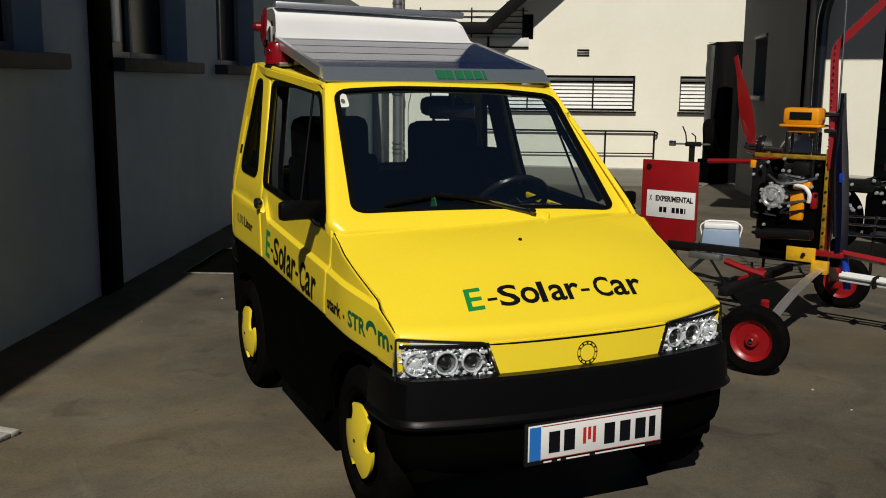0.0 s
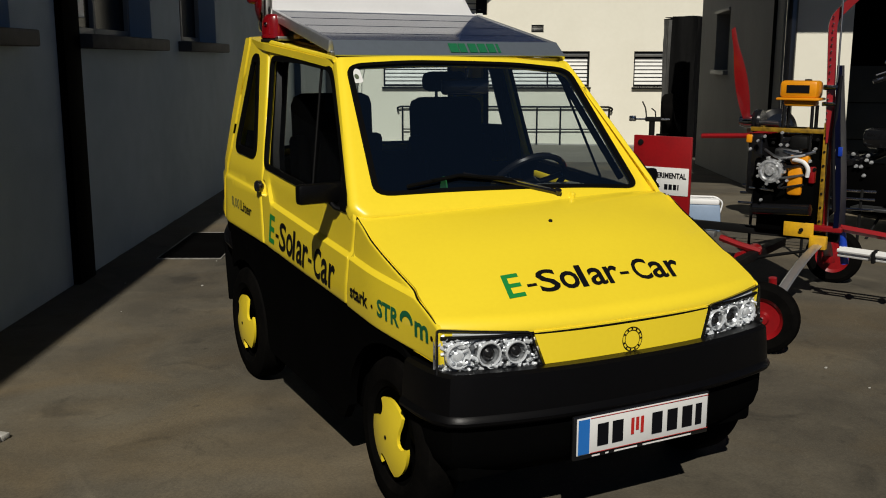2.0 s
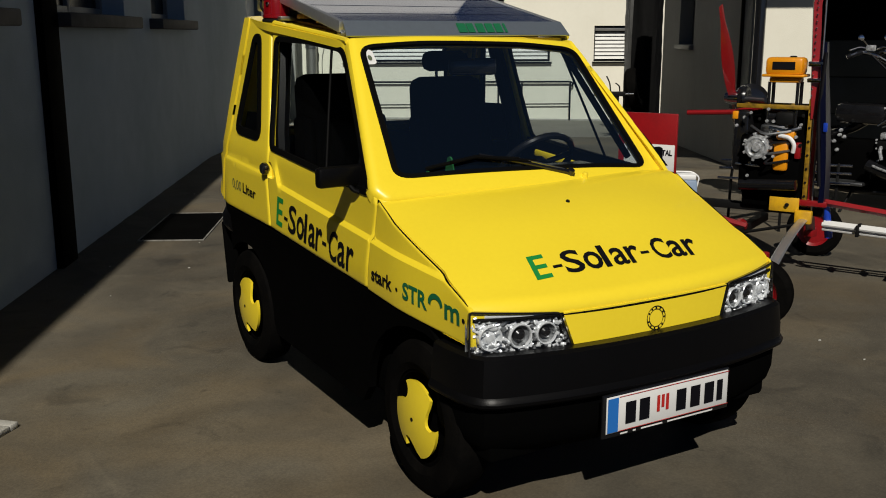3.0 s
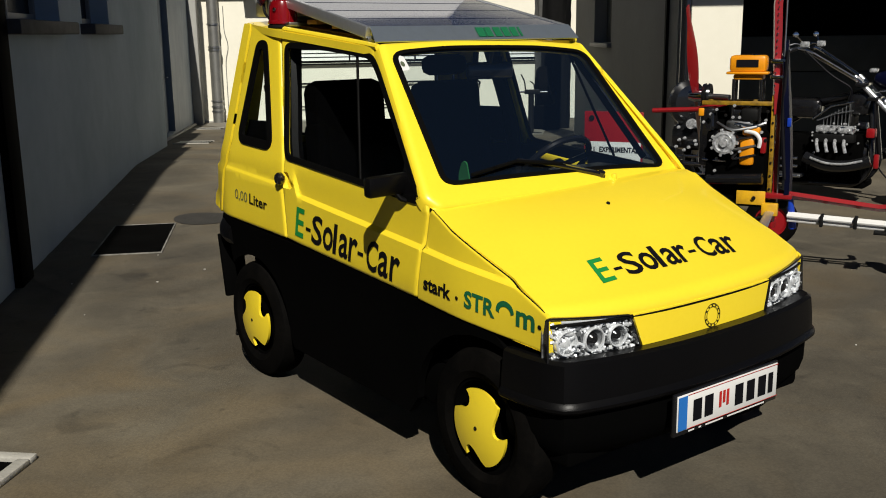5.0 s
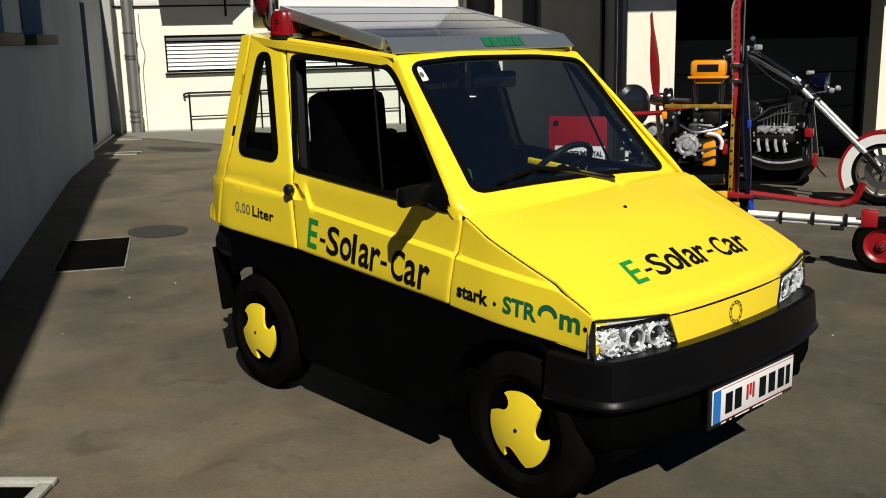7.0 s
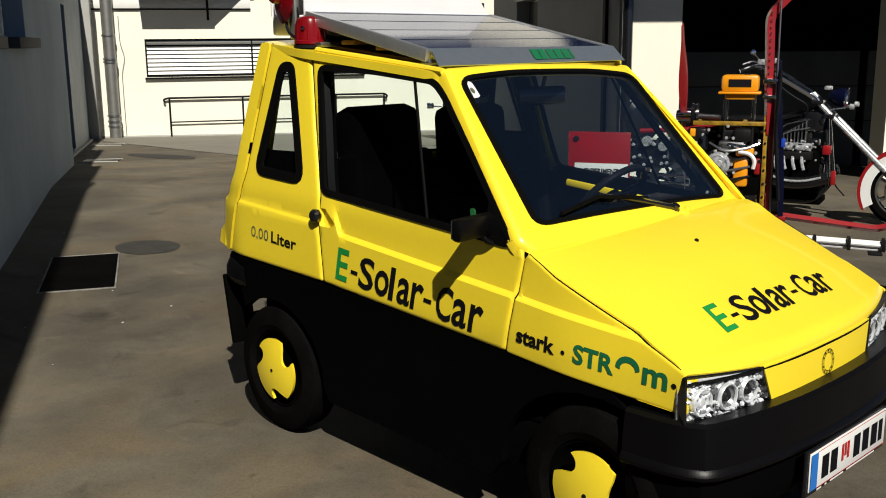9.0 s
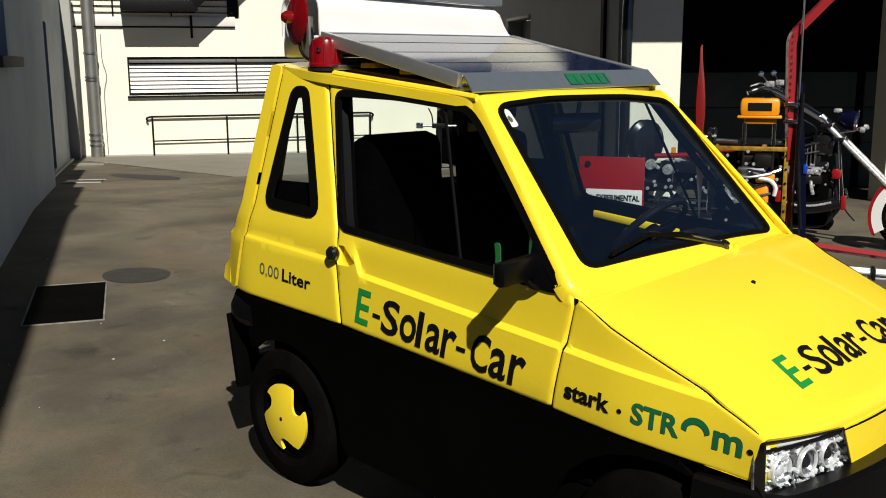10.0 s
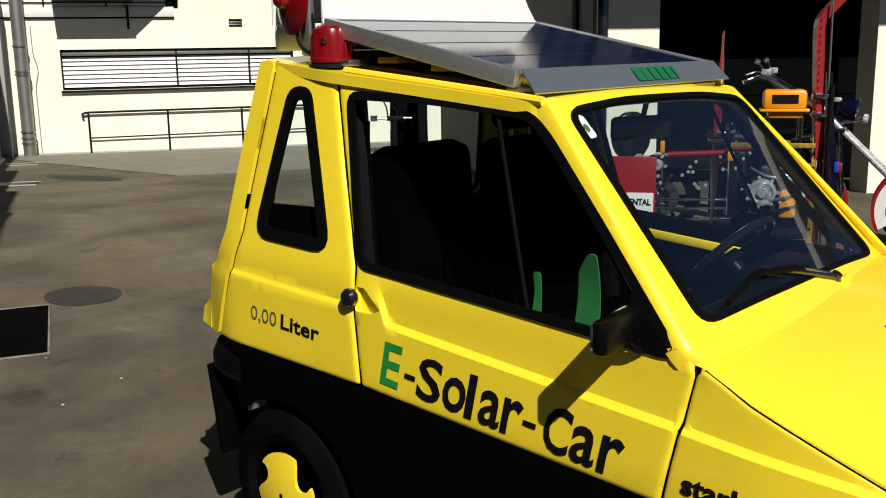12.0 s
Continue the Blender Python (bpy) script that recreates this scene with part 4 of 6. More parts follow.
for side in (-1, 1):
    lo = [(0.314, 0.552), (0.655, 0.560), (0.650, 0.706), (0.360, 0.681)]
    out2 = soften([(side * a, b) for a, b in lo], 0.012)
    if side < 0:
        out2 = out2[::-1]
    lamp = part("headlight", sheet(grow(out2, -0.007), [], lambda a, b: nose(a, b, -0.030), 0.006, 0.05), LAMP_DARK, car, "chrome headlight with three round lamps behind clear glass")
    part("lamp_rim", sheet(out2, [grow(out2, -0.0055)], lambda a, b: nose(a, b, 0.003), 0.034, 0.05), BLACK_GLOSS, lamp)
    bar_pts = [nose(side * a, 0.671 + 0.055 * (a - 0.36), -0.008) for a in (0.370, 0.46, 0.55, 0.60)]
    part("lamp_bar", pipe(bar_pts, 0.0055, 8), LAMP, lamp, "bright chrome bar")
    for i, cx in enumerate((0.400, 0.486, 0.580)):
        c, big = nose(side * cx, 0.616, -0.020), (0.036, 0.039, 0.040)[i]
        bowl = towards(c, (side * 0.12, -1, 0)) @ Matrix.Diagonal((big / 0.04, big / 0.04, 1, 1))
        part("lamp_bowl", lathe([(0.010, -0.008), (0.024, -0.006), (0.033, 0.004), (0.037, 0.010), (0.040, 0.006), (0.041, -0.006)], bowl, 28), LAMP if i == 2 else LAMP_DARK, lamp)
        part("lamp_ring", lathe([(0.033, 0.008), (0.0345, 0.014), (0.038, 0.0155), (0.0405, 0.012), (0.041, 0.004)], bowl, 28), LAMP, lamp)
        part("projector", lathe([(0.0, 0.013), (0.012, 0.011), (0.020, 0.004), (0.023, -0.006)], bowl, 20), LAMP if i == 2 else BLACK_GLOSS, lamp)
    random.seed(5 + side)
    for k in range(210):
        a, b = random.uniform(0.330, 0.632), random.uniform(0.566, 0.690)
        if b > 0.664 + (a - 0.366) * 0.075 or min(math.hypot(a - 0.486, b - 0.616) - 0.034, math.hypot(a - 0.400, b - 0.616) - 0.030, math.hypot(a - 0.580, b - 0.616) - 0.022) < 0:
            continue
        w, h = random.uniform(0.004, 0.012), random.uniform(0.003, 0.007)
        turn = Euler((random.uniform(-0.7, 0.7), random.uniform(-0.6, 0.6), random.uniform(-0.8, 0.8))).to_matrix().to_4x4()
        fac = box((-w, -0.005, -h), (w, 0.005, h), 0.0015, Matrix.Translation(nose(side * a, b, random.uniform(-0.024, -0.010))) @ turn)
        part("facet", fac, LAMP if k % 3 else LAMP_DARK, lamp)
    part("lamp_glass", sheet(grow(out2, -0.009), [], lambda a, b: nose(a, b, 0.001), 0, 0.06), LENS, lamp).visible_shadow = False


def sweep(plan, profile, flip=1):
    """A bumper: profile of (outward, z) along a plan line."""
    bm = bmesh.new()
    rows = []
    for i, p in enumerate(plan):
        a, b = Vector(plan[max(0, i - 1)]), Vector(plan[min(len(plan) - 1, i + 1)])
        w = (b - a).normalized()
        nrm = Vector((w.y, -w.x)) * flip
        rows.append([bm.verts.new((p[0] + nrm.x * d, p[1] + nrm.y * d, z)) for d, z in profile])
    for r, q in zip(rows, rows[1:]):
        for k in range(len(profile)):
            j = (k + 1) % len(profile)
            bm.faces.new((r[k], r[j], q[j], q[k]))
    bm.faces.new(rows[0])
    bm.faces.new(rows[-1][::-1])
    return bm


front_half = [(0.60 * k / 14, 0.018 + 0.085 * (0.60 * k / 14 / 0.645) ** 2.4) for k in range(15)] + [(0.630, 0.108), (0.650, 0.145), (0.661, 0.195), (0.667, 0.26), (0.668, 0.34)]
front_plan = [(-x, y) for x, y in reversed(front_half)] + front_half[1:]
part("front_bumper", sweep(front_plan, [(-0.06, 0.572), (-0.012, 0.575), (0.002, 0.566), (0.010, 0.50), (0.013, 0.452), (0.020, 0.444), (0.024, 0.434), (0.022, 0.424), (0.010, 0.414), (-0.02, 0.408), (-0.06, 0.405), (-0.06, 0.5)]), PLASTIC, car)
part("front_valance", sweep(front_plan, [(-0.07, 0.41), (-0.008, 0.404), (-0.010, 0.33), (-0.024, 0.285), (-0.06, 0.245), (-0.12, 0.21), (-0.16, 0.21), (-0.16, 0.41)]), DARK, car)
rear_plan = [(-x, 2.52 - (y - 0.016) * 0.75) for x, y in front_plan]
part("rear_bumper", sweep(rear_plan, [(-0.06, 0.70), (-0.012, 0.70), (0.004, 0.685), (0.02, 0.65), (0.02, 0.61), (0.0, 0.58), (-0.02, 0.575), (-0.06, 0.575)]), PLASTIC, car)
under = box((-0.60, 0.12, 0.22), (0.60, 2.28, 0.40), 0.02)
part("floor_pan", under, DARK, car)
for hy in (0.474, 2.081):
    part("wheel_well", box((-0.52, hy - 0.32, 0.4), (0.52, hy + (0.32 if hy < 1 else 0.18), 0.60), 0.03), DARK, car)
part("inner_body", box((-0.60, 0.17, 0.40), (0.60, 0.70, 0.66), 0.02), DARK, car)
for side in (-1, 1):
    flap = box((-0.06, -0.012, 0.0), (0.06, 0.012, 0.30), 0.006, Matrix.Translation((side * 0.60, 2.425, 0.30)))
    for v in flap.verts:
        v.co.y += 0.17 * (v.co.z - 0.30)
    part("mud_flap", flap, DARK, car)


# wheels
def hubcap_outline(turn):
    """A disc with three hooked bites: a swept edge, a hollow and a hook."""
    bite = ((0, 1.0), (-7, 0.87), (-14, 0.74), (-22, 0.65), (-32, 0.60), (-42, 0.61), (-48, 0.67), (-50, 0.77), (-48, 0.88), (-44, 0.99))
    pts = []
    for j in range(3):
        for d, r in bite:
            a = turn + radians(120 * -j + d)
            pts.append((0.133 * r * math.sin(a), -0.133 * r * math.cos(a)))
        for d in range(-50, -118, -6):
            a = turn + radians(120 * -j + d)
            pts.append((0.133 * math.sin(a), -0.133 * math.cos(a)))
    return pts


def car_wheel(x, y, side, turn):
    m = Matrix.Translation((x, y, 0.265)) @ Matrix.Rotation(side * math.pi / 2, 4, "Y")
    w = part("wheel", lathe([(0.165, -0.13), (0.235, -0.135), (0.258, -0.12), (0.265, -0.10), (0.265, -0.03), (0.257, -0.008), (0.235, 0.004), (0.19, 0.006), (0.165, -0.006), (0.165, -0.13)], m, 48), RUBBER, car)
    part("rim", lathe([(0.165, -0.10), (0.165, -0.012), (0.155, -0.012), (0.14, -0.05), (0.05, -0.045), (0.0, -0.045)], m, 40), DARK, w)
    cap = sheet(hubcap_outline(turn), [], lambda a, b: m @ Vector((a, b, 0.008 + 0.016 * (1 - (a * a + b * b) / 0.0177))), 0.012, 0.02)
    part("hubcap", cap, YELLOW, w, "yellow hubcap with three curved notches")
    part("hub_nut", lathe([(0, 0.027), (0.007, 0.026), (0.008, 0.02)], m, 12), IRON, w)


for side in (-1, 1):
    car_wheel(side * 0.658, 0.468, side, radians(44))
    car_wheel(side * 0.670, 2.081, side, radians(68))
part("axle", rod((-0.6, 0.474, 0.265), (0.6, 0.474, 0.265), 0.03), DARK, car)
part("axle", rod((-0.6, 2.081, 0.265), (0.6, 2.081, 0.265), 0.03), DARK, car)


# door mirrors
for side in (-1, 1):
    c, k = (Vector((-0.738, 0.864, 1.033)), 1.0) if side < 0 else (Vector((0.705, 0.895, 1.015)), 0.62)
    m = Matrix.Translation(c) @ Matrix.Rotation(side * radians(-7), 4, "Z") @ Matrix.Diagonal((k, 0.5 + 0.5 * k, 0.6 + 0.4 * k, 1))
    mir = part("door_mirror", box((-0.096, -0.020, -0.036), (0.096, 0.020, 0.036), 0.015, m), PLASTIC, car)
    part("mirror_glass", box((-0.085, 0.0205, -0.030), (0.085, 0.023, 0.030), 0.004, m), CHROME, mir)
    part("mirror_foot", pipe(rounded([c + Vector((-side * 0.03, 0, -0.03)), c + Vector((-side * 0.045, -0.012, -0.052)), c + Vector((-side * 0.062, -0.02, -0.058))], 0.015), 0.009), PLASTIC, mir)

# wiper
wp, wj, we = Vector((0.166, 0.748, 0.988)), Vector((-0.02, 0.765, 1.040)), Vector((-0.215, 0.792, 1.082))
wip = part("wiper", pipe([wp + Vector((0.012, -0.004, -0.004)), wp + Vector((-0.02, 0, 0.012)), wj, we], [0.014, 0.013, 0.008, 0.005], 8), BLACK_GLOSS, car)
part("wiper_blade", pipe([screen(-0.46, 0.105, 0.014), screen(-0.24, 0.150, 0.016), screen(0.02, 0.095, 0.014)], 0.007, 8), SEAL, wip)
part("blade_yoke", pipe([screen(-0.36, 0.125, 0.020), we - Vector((0.02, 0.0, 0.006)), screen(-0.06, 0.118, 0.020)], 0.005, 6), SEAL, wip)
part("wiper_spring", pipe([wp + Vector((-0.03, -0.004, 0.022)), wj + Vector((0, -0.004, 0.012))], 0.004, 6), STEEL, wip)
part("wiper_pivot", lathe([(0, 0.026), (0.014, 0.022), (0.018, -0.02)], towards(wp, (0, -0.5, 0.85)), 16), BLACK_GLOSS, wip)

# inspection sticker
st = soften([(-0.525, 0.80), (-0.475, 0.80), (-0.475, 0.90), (-0.515, 0.905)], 0.02)
stk = part("windscreen_sticker", sheet(st, [], lambda a, b: screen(a, b, 0.004), 0, 0.05), PLATE_WHITE, wf, "small white inspection sticker")
part("sticker_mark", sheet([(-0.497 + 0.009 * math.cos(k), 0.843 + 0.018 * math.sin(k)) for k in [j * math.tau / 14 for j in range(14)]], [], lambda a, b: screen(a, b, 0.006), 0, 0.05), INK_GREY, stk)


# lettering on the flank facing the yard, read from tail to nose
def flank_line(y0, z0, slope, lean):
    return lambda a, b: flank(y0 - a - b * lean, z0 - slope * a + b, -1, 0.002)


def words(parent, name, chunks):
    for body, mat, size, y0, z0, length, slope, bold in chunks:
        part(name, lettering(body, size, flank_line(y0, z0, slope, 0.12), bold, 0.8, 0, length), mat, parent)


doors = [o for o in car.children if o.name.startswith("door") and not o.name.startswith("door_")]
near_door, quarters = doors[0], [o for o in car.children if o.name.startswith("rear_quarter")]
fenders = [o for o in car.children if o.name.startswith("front_fender")]
LETTERS = [1.502, 1.414, 1.336, 1.293, 1.222, 1.160, 1.100, 1.022, 0.946]
lay_door = flank_line(0.0, 0.733 - 0.084 * 1.632, 0.084, 0.22)
part("lettering", sign_word("E", [-1.632], 0.122, lay_door, 0.003), INK_GREEN, near_door)
part("lettering", sign_word("-Solar-Car", [-1.548] + [-q for q in LETTERS], 0.120, lay_door, 0.003), INK, near_door)
words(quarters[0], "lettering", [("0,00", INK_GREY, 0.064, 2.187, 0.817, 0.122, 0.05, 0.0), ("Liter", INK, 0.064, 2.045, 0.811, 0.17, 0.05, 0.0014)])
words(fenders[0], "lettering", [("stark", INK, 0.068, 0.735, 0.688, 0.150, 0.06, 0.0022), ("STR", INK_TEAL, 0.080, 0.520, 0.671, 0.134, 0.085, 0.0024), ("m", INK_TEAL, 0.102, 0.298, 0.655, 0.076, 0.085, 0.0026)])
for name, mat, y0, z0, r in (("dot", INK, 0.553, 0.692, 0.007), ("dot", INK, 0.200, 0.668, 0.008)):
    part(name, sheet([(y0 + r * math.cos(k), z0 + r * math.sin(k)) for k in [j * math.tau / 14 for j in range(14)]], [], lambda a, b: flank(a, b, -1, 0.002), 0, 0.05), mat, fenders[0])
arc = [(0.340 + 0.037 * math.cos(a), 0.690 + 0.034 * math.sin(a)) for a in [radians(d) for d in range(-5, 186, 10)]]
arc += [(0.340 + 0.024 * math.cos(a), 0.684 + 0.022 * math.sin(a)) for a in [radians(d) for d in range(185, -6, -10)]]
part("round_sign", sheet(arc, [], lambda a, b: flank(a, b, -1, 0.002), 0, 0.03), INK_TEAL, fenders[0], "green arch in place of a letter")

# lettering on the bonnet, read from the front
lay_bonnet = lambda x0, y0: (lambda a, b: bonnet(x0 + a, y0 + b * 1.0, 0.002) + Vector((b * 0.25, 0, 0)))
part("lettering", sign_word("E", [0.0], 0.104, lay_bonnet(-0.372, 0.203), 0.0022, 0.95), INK_GREEN, hood)
part("lettering", sign_word("-Solar-Car", [(1.632 - q) * 0.95 for q in [1.548] + LETTERS], 0.102, lay_bonnet(-0.372, 0.203), 0.0022, 0.95), INK, hood)

# number plate, its characters as plain bars
plate_m = Matrix.Translation((0, -0.012, 0.355)) @ Matrix.Rotation(radians(90), 4, "X")
holder = part("plate_holder", box((-0.27, -0.075, -0.012), (0.27, 0.068, 0.0), 0.004, plate_m), BLACK_GLOSS, car)
plate = part("number_plate", box((-0.26, -0.058, 0.001), (0.26, 0.062, 0.005), 0.002, plate_m), PLATE_WHITE, holder, "white number plate with a blue edge strip")
at_plate = lambda x0, y0: (lambda a, b: plate_m @ Vector((x0 + a, y0 + b, 0.0075)))
part("blue_strip", bars([0.042], 0.112, at_plate(-0.257, -0.054)), PLATE_BLUE, plate)
for x0 in (-0.185, -0.128, 0.028, 0.090, 0.152, 0.208):
    part("character_bar", bars([0.026 if x0 == 0.208 else 0.042], 0.072, at_plate(x0, -0.036)), INK, plate)
for k in range(3):
    part("crest_bar", bars([0.012], 0.055 - 0.012 * (k % 2), at_plate(-0.055 + 0.019 * k, -0.022 + 0.012 * (k % 2))), INK_RED, plate)
for y0 in (-0.0555, 0.057):
    part("red_line", bars([0.474], 0.0022, at_plate(-0.212, y0)), INK_RED, plate)
at_holder = lambda x0, y0: (lambda a, b: plate_m @ Vector((x0 + a, y0 + b, 0.0015)))
for x0, w in ((-0.20, 0.03), (-0.148, 0.012), (-0.114, 0.09), (-0.002, 0.20)):
    part("dealer_bar", bars([w], 0.0055, at_holder(x0, -0.070)), PLATE_WHITE, holder)

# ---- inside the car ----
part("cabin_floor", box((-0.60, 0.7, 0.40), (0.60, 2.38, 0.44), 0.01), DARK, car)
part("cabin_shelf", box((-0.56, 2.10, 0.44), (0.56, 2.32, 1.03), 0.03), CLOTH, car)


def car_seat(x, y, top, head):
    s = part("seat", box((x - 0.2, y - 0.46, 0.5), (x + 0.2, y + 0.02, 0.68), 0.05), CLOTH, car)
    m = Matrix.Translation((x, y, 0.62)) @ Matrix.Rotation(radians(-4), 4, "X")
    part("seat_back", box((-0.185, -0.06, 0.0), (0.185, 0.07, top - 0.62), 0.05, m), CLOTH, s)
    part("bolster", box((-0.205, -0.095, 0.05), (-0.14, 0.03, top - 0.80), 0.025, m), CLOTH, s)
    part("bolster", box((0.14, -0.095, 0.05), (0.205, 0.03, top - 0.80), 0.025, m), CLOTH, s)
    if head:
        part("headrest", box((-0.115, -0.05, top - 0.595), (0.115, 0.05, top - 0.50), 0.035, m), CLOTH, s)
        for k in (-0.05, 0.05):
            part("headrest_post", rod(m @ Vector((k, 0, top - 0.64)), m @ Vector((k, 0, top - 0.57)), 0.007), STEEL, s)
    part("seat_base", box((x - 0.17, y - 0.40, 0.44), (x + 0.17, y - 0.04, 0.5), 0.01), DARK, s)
    return s


car_seat(0.30, 1.86, 1.315, True)
ps = car_seat(-0.33, 1.75, 1.345, False)
for y0, y1, z0, z1 in ((1.40, 1.50, 0.62, 0.99), (1.62, 1.67, 0.62, 0.90)):
    part("seat_cover", sheet(soften([(y0, z0), (y1, z0), (y1 - 0.01, z1 - 0.06), (y0 + 0.05, z1), (y0 + 0.02, z1)], 0.02), [], lambda a, b: Vector((0.03 + 0.03 * math.sin(9 * b), a, b)), 0.006, 0.05), GREEN_CLOTH, ps, "green cloth hanging beside the seat")
dash = part("dashboard", box((-0.60, 0.72, 0.66), (0.60, 1.0, 0.945), 0.05), PLASTIC, car)
part("binnacle", box((0.10, 0.84, 0.94), (0.42, 1.0, 1.0), 0.025), PLASTIC, dash)
wm = towards((0.26, 1.10, 0.985), (0, 0.62, 0.55))
whl = part("steering_wheel", pipe([wm @ Vector((0.165 * math.cos(a), 0.165 * math.sin(a), 0)) for a in [k * math.tau / 32 for k in range(32)]], 0.014, 8, closed=True), BLACK_GLOSS, car)
for a in (0.3, math.pi - 0.3, -math.pi / 2):
    part("spoke", rod(wm @ Vector((0.03 * math.cos(a), 0.03 * math.sin(a), -0.01)), wm @ Vector((0.16 * math.cos(a), 0.16 * math.sin(a), 0)), 0.012), PLASTIC, whl)
part("wheel_hub", lathe([(0, 0.01), (0.04, 0.005), (0.05, -0.03), (0, -0.03)], wm, 20), PLASTIC, whl)
part("column", rod(wm @ Vector((0, 0, -0.03)), wm @ Vector((0, 0, -0.22)), 0.025), PLASTIC, whl)
rvm = part("rear_view_mirror", box((-0.10, -0.012, -0.035), (0.10, 0.018, 0.035), 0.014, Matrix.Translation((0.065, 1.29, 1.380)) @ Matrix.Rotation(radians(-25), 4, "Z")), BLACK_GLOSS, car)
part("mirror_stem", rod((0.065, 1.285, 1.41), (0.065, 1.27, 1.475), 0.008), BLACK_GLOSS, rvm)
for side in (-1, 1):
    part("belt_strap", pipe([(side * 0.55, 1.80, 1.42), (side * 0.585, 1.78, 1.1), (side * 0.60, 1.70, 0.62)], 0.016, 6, flat=0.35), CLOTH, car)
    part("inner_pillar", pipe([(side * 0.535, 1.86, 1.50), (side * 0.60, 1.77, 1.10), (side * 0.615, 1.72, 0.7)], 0.035, 8), PLASTIC, car)
    part("inner_pillar", pipe([(side * 0.510, 1.24 + 0.02 * (side + 1), 1.455), (side * 0.595, 0.86 + 0.025 * (side + 1), 1.01)], 0.014, 8), CLOTH, car)
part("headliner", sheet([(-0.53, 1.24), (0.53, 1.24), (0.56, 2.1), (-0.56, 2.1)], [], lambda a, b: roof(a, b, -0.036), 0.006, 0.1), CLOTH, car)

# ---- on the roof ----
PF, PR = Vector((0, 1.30, 1.562)), Vector((0, 1.985, 1.706))
along = (PR - PF).normalized()
upw = Vector((1, 0, 0)).cross(along)
PL = (PR - PF).length
pm = Matrix(((1, along.x, upw.x, PF.x), (0.02, along.y, upw.y, PF.y), (0, along.z, upw.z, PF.z), (0, 0, 0, 1)))
panel = part("solar_panel", box((-0.515, 0.012, -0.02), (0.515, PL - 0.012, -0.004), 0, pm), SOLAR, car, "tilted dark blue solar panel in an aluminium frame")
for x0, x1 in ((-0.535, -0.513), (0.513, 0.535)):
    part("frame_side", box((x0, 0, -0.045), (x1, PL, 0.0), 0.003, pm), ALU, panel)
for d0, d1 in ((0.0, 0.014), (PL - 0.014, PL)):
    part("frame_end", box((-0.513, d0, -0.044), (0.513, d1, -0.001), 0.003, pm), ALU, panel)
for k in range(1, 4):
    part("busbar", box((-0.51, PL * k / 4 - 0.001, -0.004), (0.51, PL * k / 4 + 0.001, -0.0028), 0, pm), GRID, panel)
apron = sheet([(-0.535, 0), (0.535, 0), (0.522, 0.08), (-0.522, 0.08)], [], lambda a, b: Vector((a, 1.238 + 0.018 * a + 0.66 * b, 1.506 + 0.72 * b)), 0.004, 0.2)
part("front_apron", apron, APRON, panel, "aluminium front apron with green marks")
for k, w in enumerate((0.042, 0.034, 0.038, 0.038, 0.036, 0.012)):
    x0 = -0.125 + k * 0.0455
    part("character_bar", bars([w * 1.0], 0.05, lambda a, b, x0=x0: Vector((x0 + a + 0.10, 1.238 + 0.018 * (x0 + a + 0.1) + 0.66 * (b + 0.014) - 0.0030, 1.506 + 0.72 * (b + 0.014) + 0.0028))), INK_TEAL, panel)
for x in (-0.50, 0.50):
    part("front_clamp", box((x - 0.03, 1.285, 1.505), (x + 0.03, 1.325, 1.522), 0.004, None, rod((x, 1.305, 1.51), (x, 1.305, 1.545), 0.009)), STEEL, panel)
    part("rear_strut", rod((x, 1.95, 1.575), (x, 1.95, 1.675), 0.008), IRON, panel)
    part("rear_clamp", box((x - 0.05, 1.86, 1.57), (x + 0.05, 1.92, 1.588), 0.004), STEEL, panel)
part("rear_crossbar", pipe([(-0.56, 1.95, 1.60), (0.56, 1.95, 1.60)], 0.014), ALU, panel)
part("wooden_slat", box((-0.5, 1.52, 1.556), (0.5, 1.60, 1.574), 0.003), WOOD, panel)
part("wooden_slat", box((-0.5, 1.72, 1.577), (0.5, 1.80, 1.595), 0.003), WOOD, panel)

fairing = thing("roof_fairing", "white moulded fairing behind the roof solar panel", "fairing")


def fairing_skin(x, d):
    h = 0.150 - 0.02 * smooth(-0.5, 0.5, x)
    if x > 0.44:
        h *= 1 - 0.72 * smooth(0.44, 0.46, x) - 0.28 * smooth(0.46, 0.52, x)
    a = d * math.pi
    return Vector((x, 2.10 - 0.115 * math.cos(a), 1.690 + (h + 0.01) * max(0.0, math.sin(a)) ** 0.3))


part("shell", sheet([(-0.53, 0.0), (0.525, 0.0), (0.525, 1.0), (-0.53, 1.0)], [], fairing_skin, 0.006, 0.05), WHITE_GLOSS, fairing)
part("top_rail", box((-0.53, 1.985, -0.012), (0.45, 2.03, 0.018), 0.006, Matrix.Translation((0, 0, 1.845)) @ Matrix.Rotation(radians(1.1), 4, "Y")), ALU, fairing, "grey aluminium rail along the top edge")
part("base_rail", box((-0.53, 1.99, 1.615), (0.52, 2.21, 1.692), 0.01), WHITE_GLOSS, fairing)

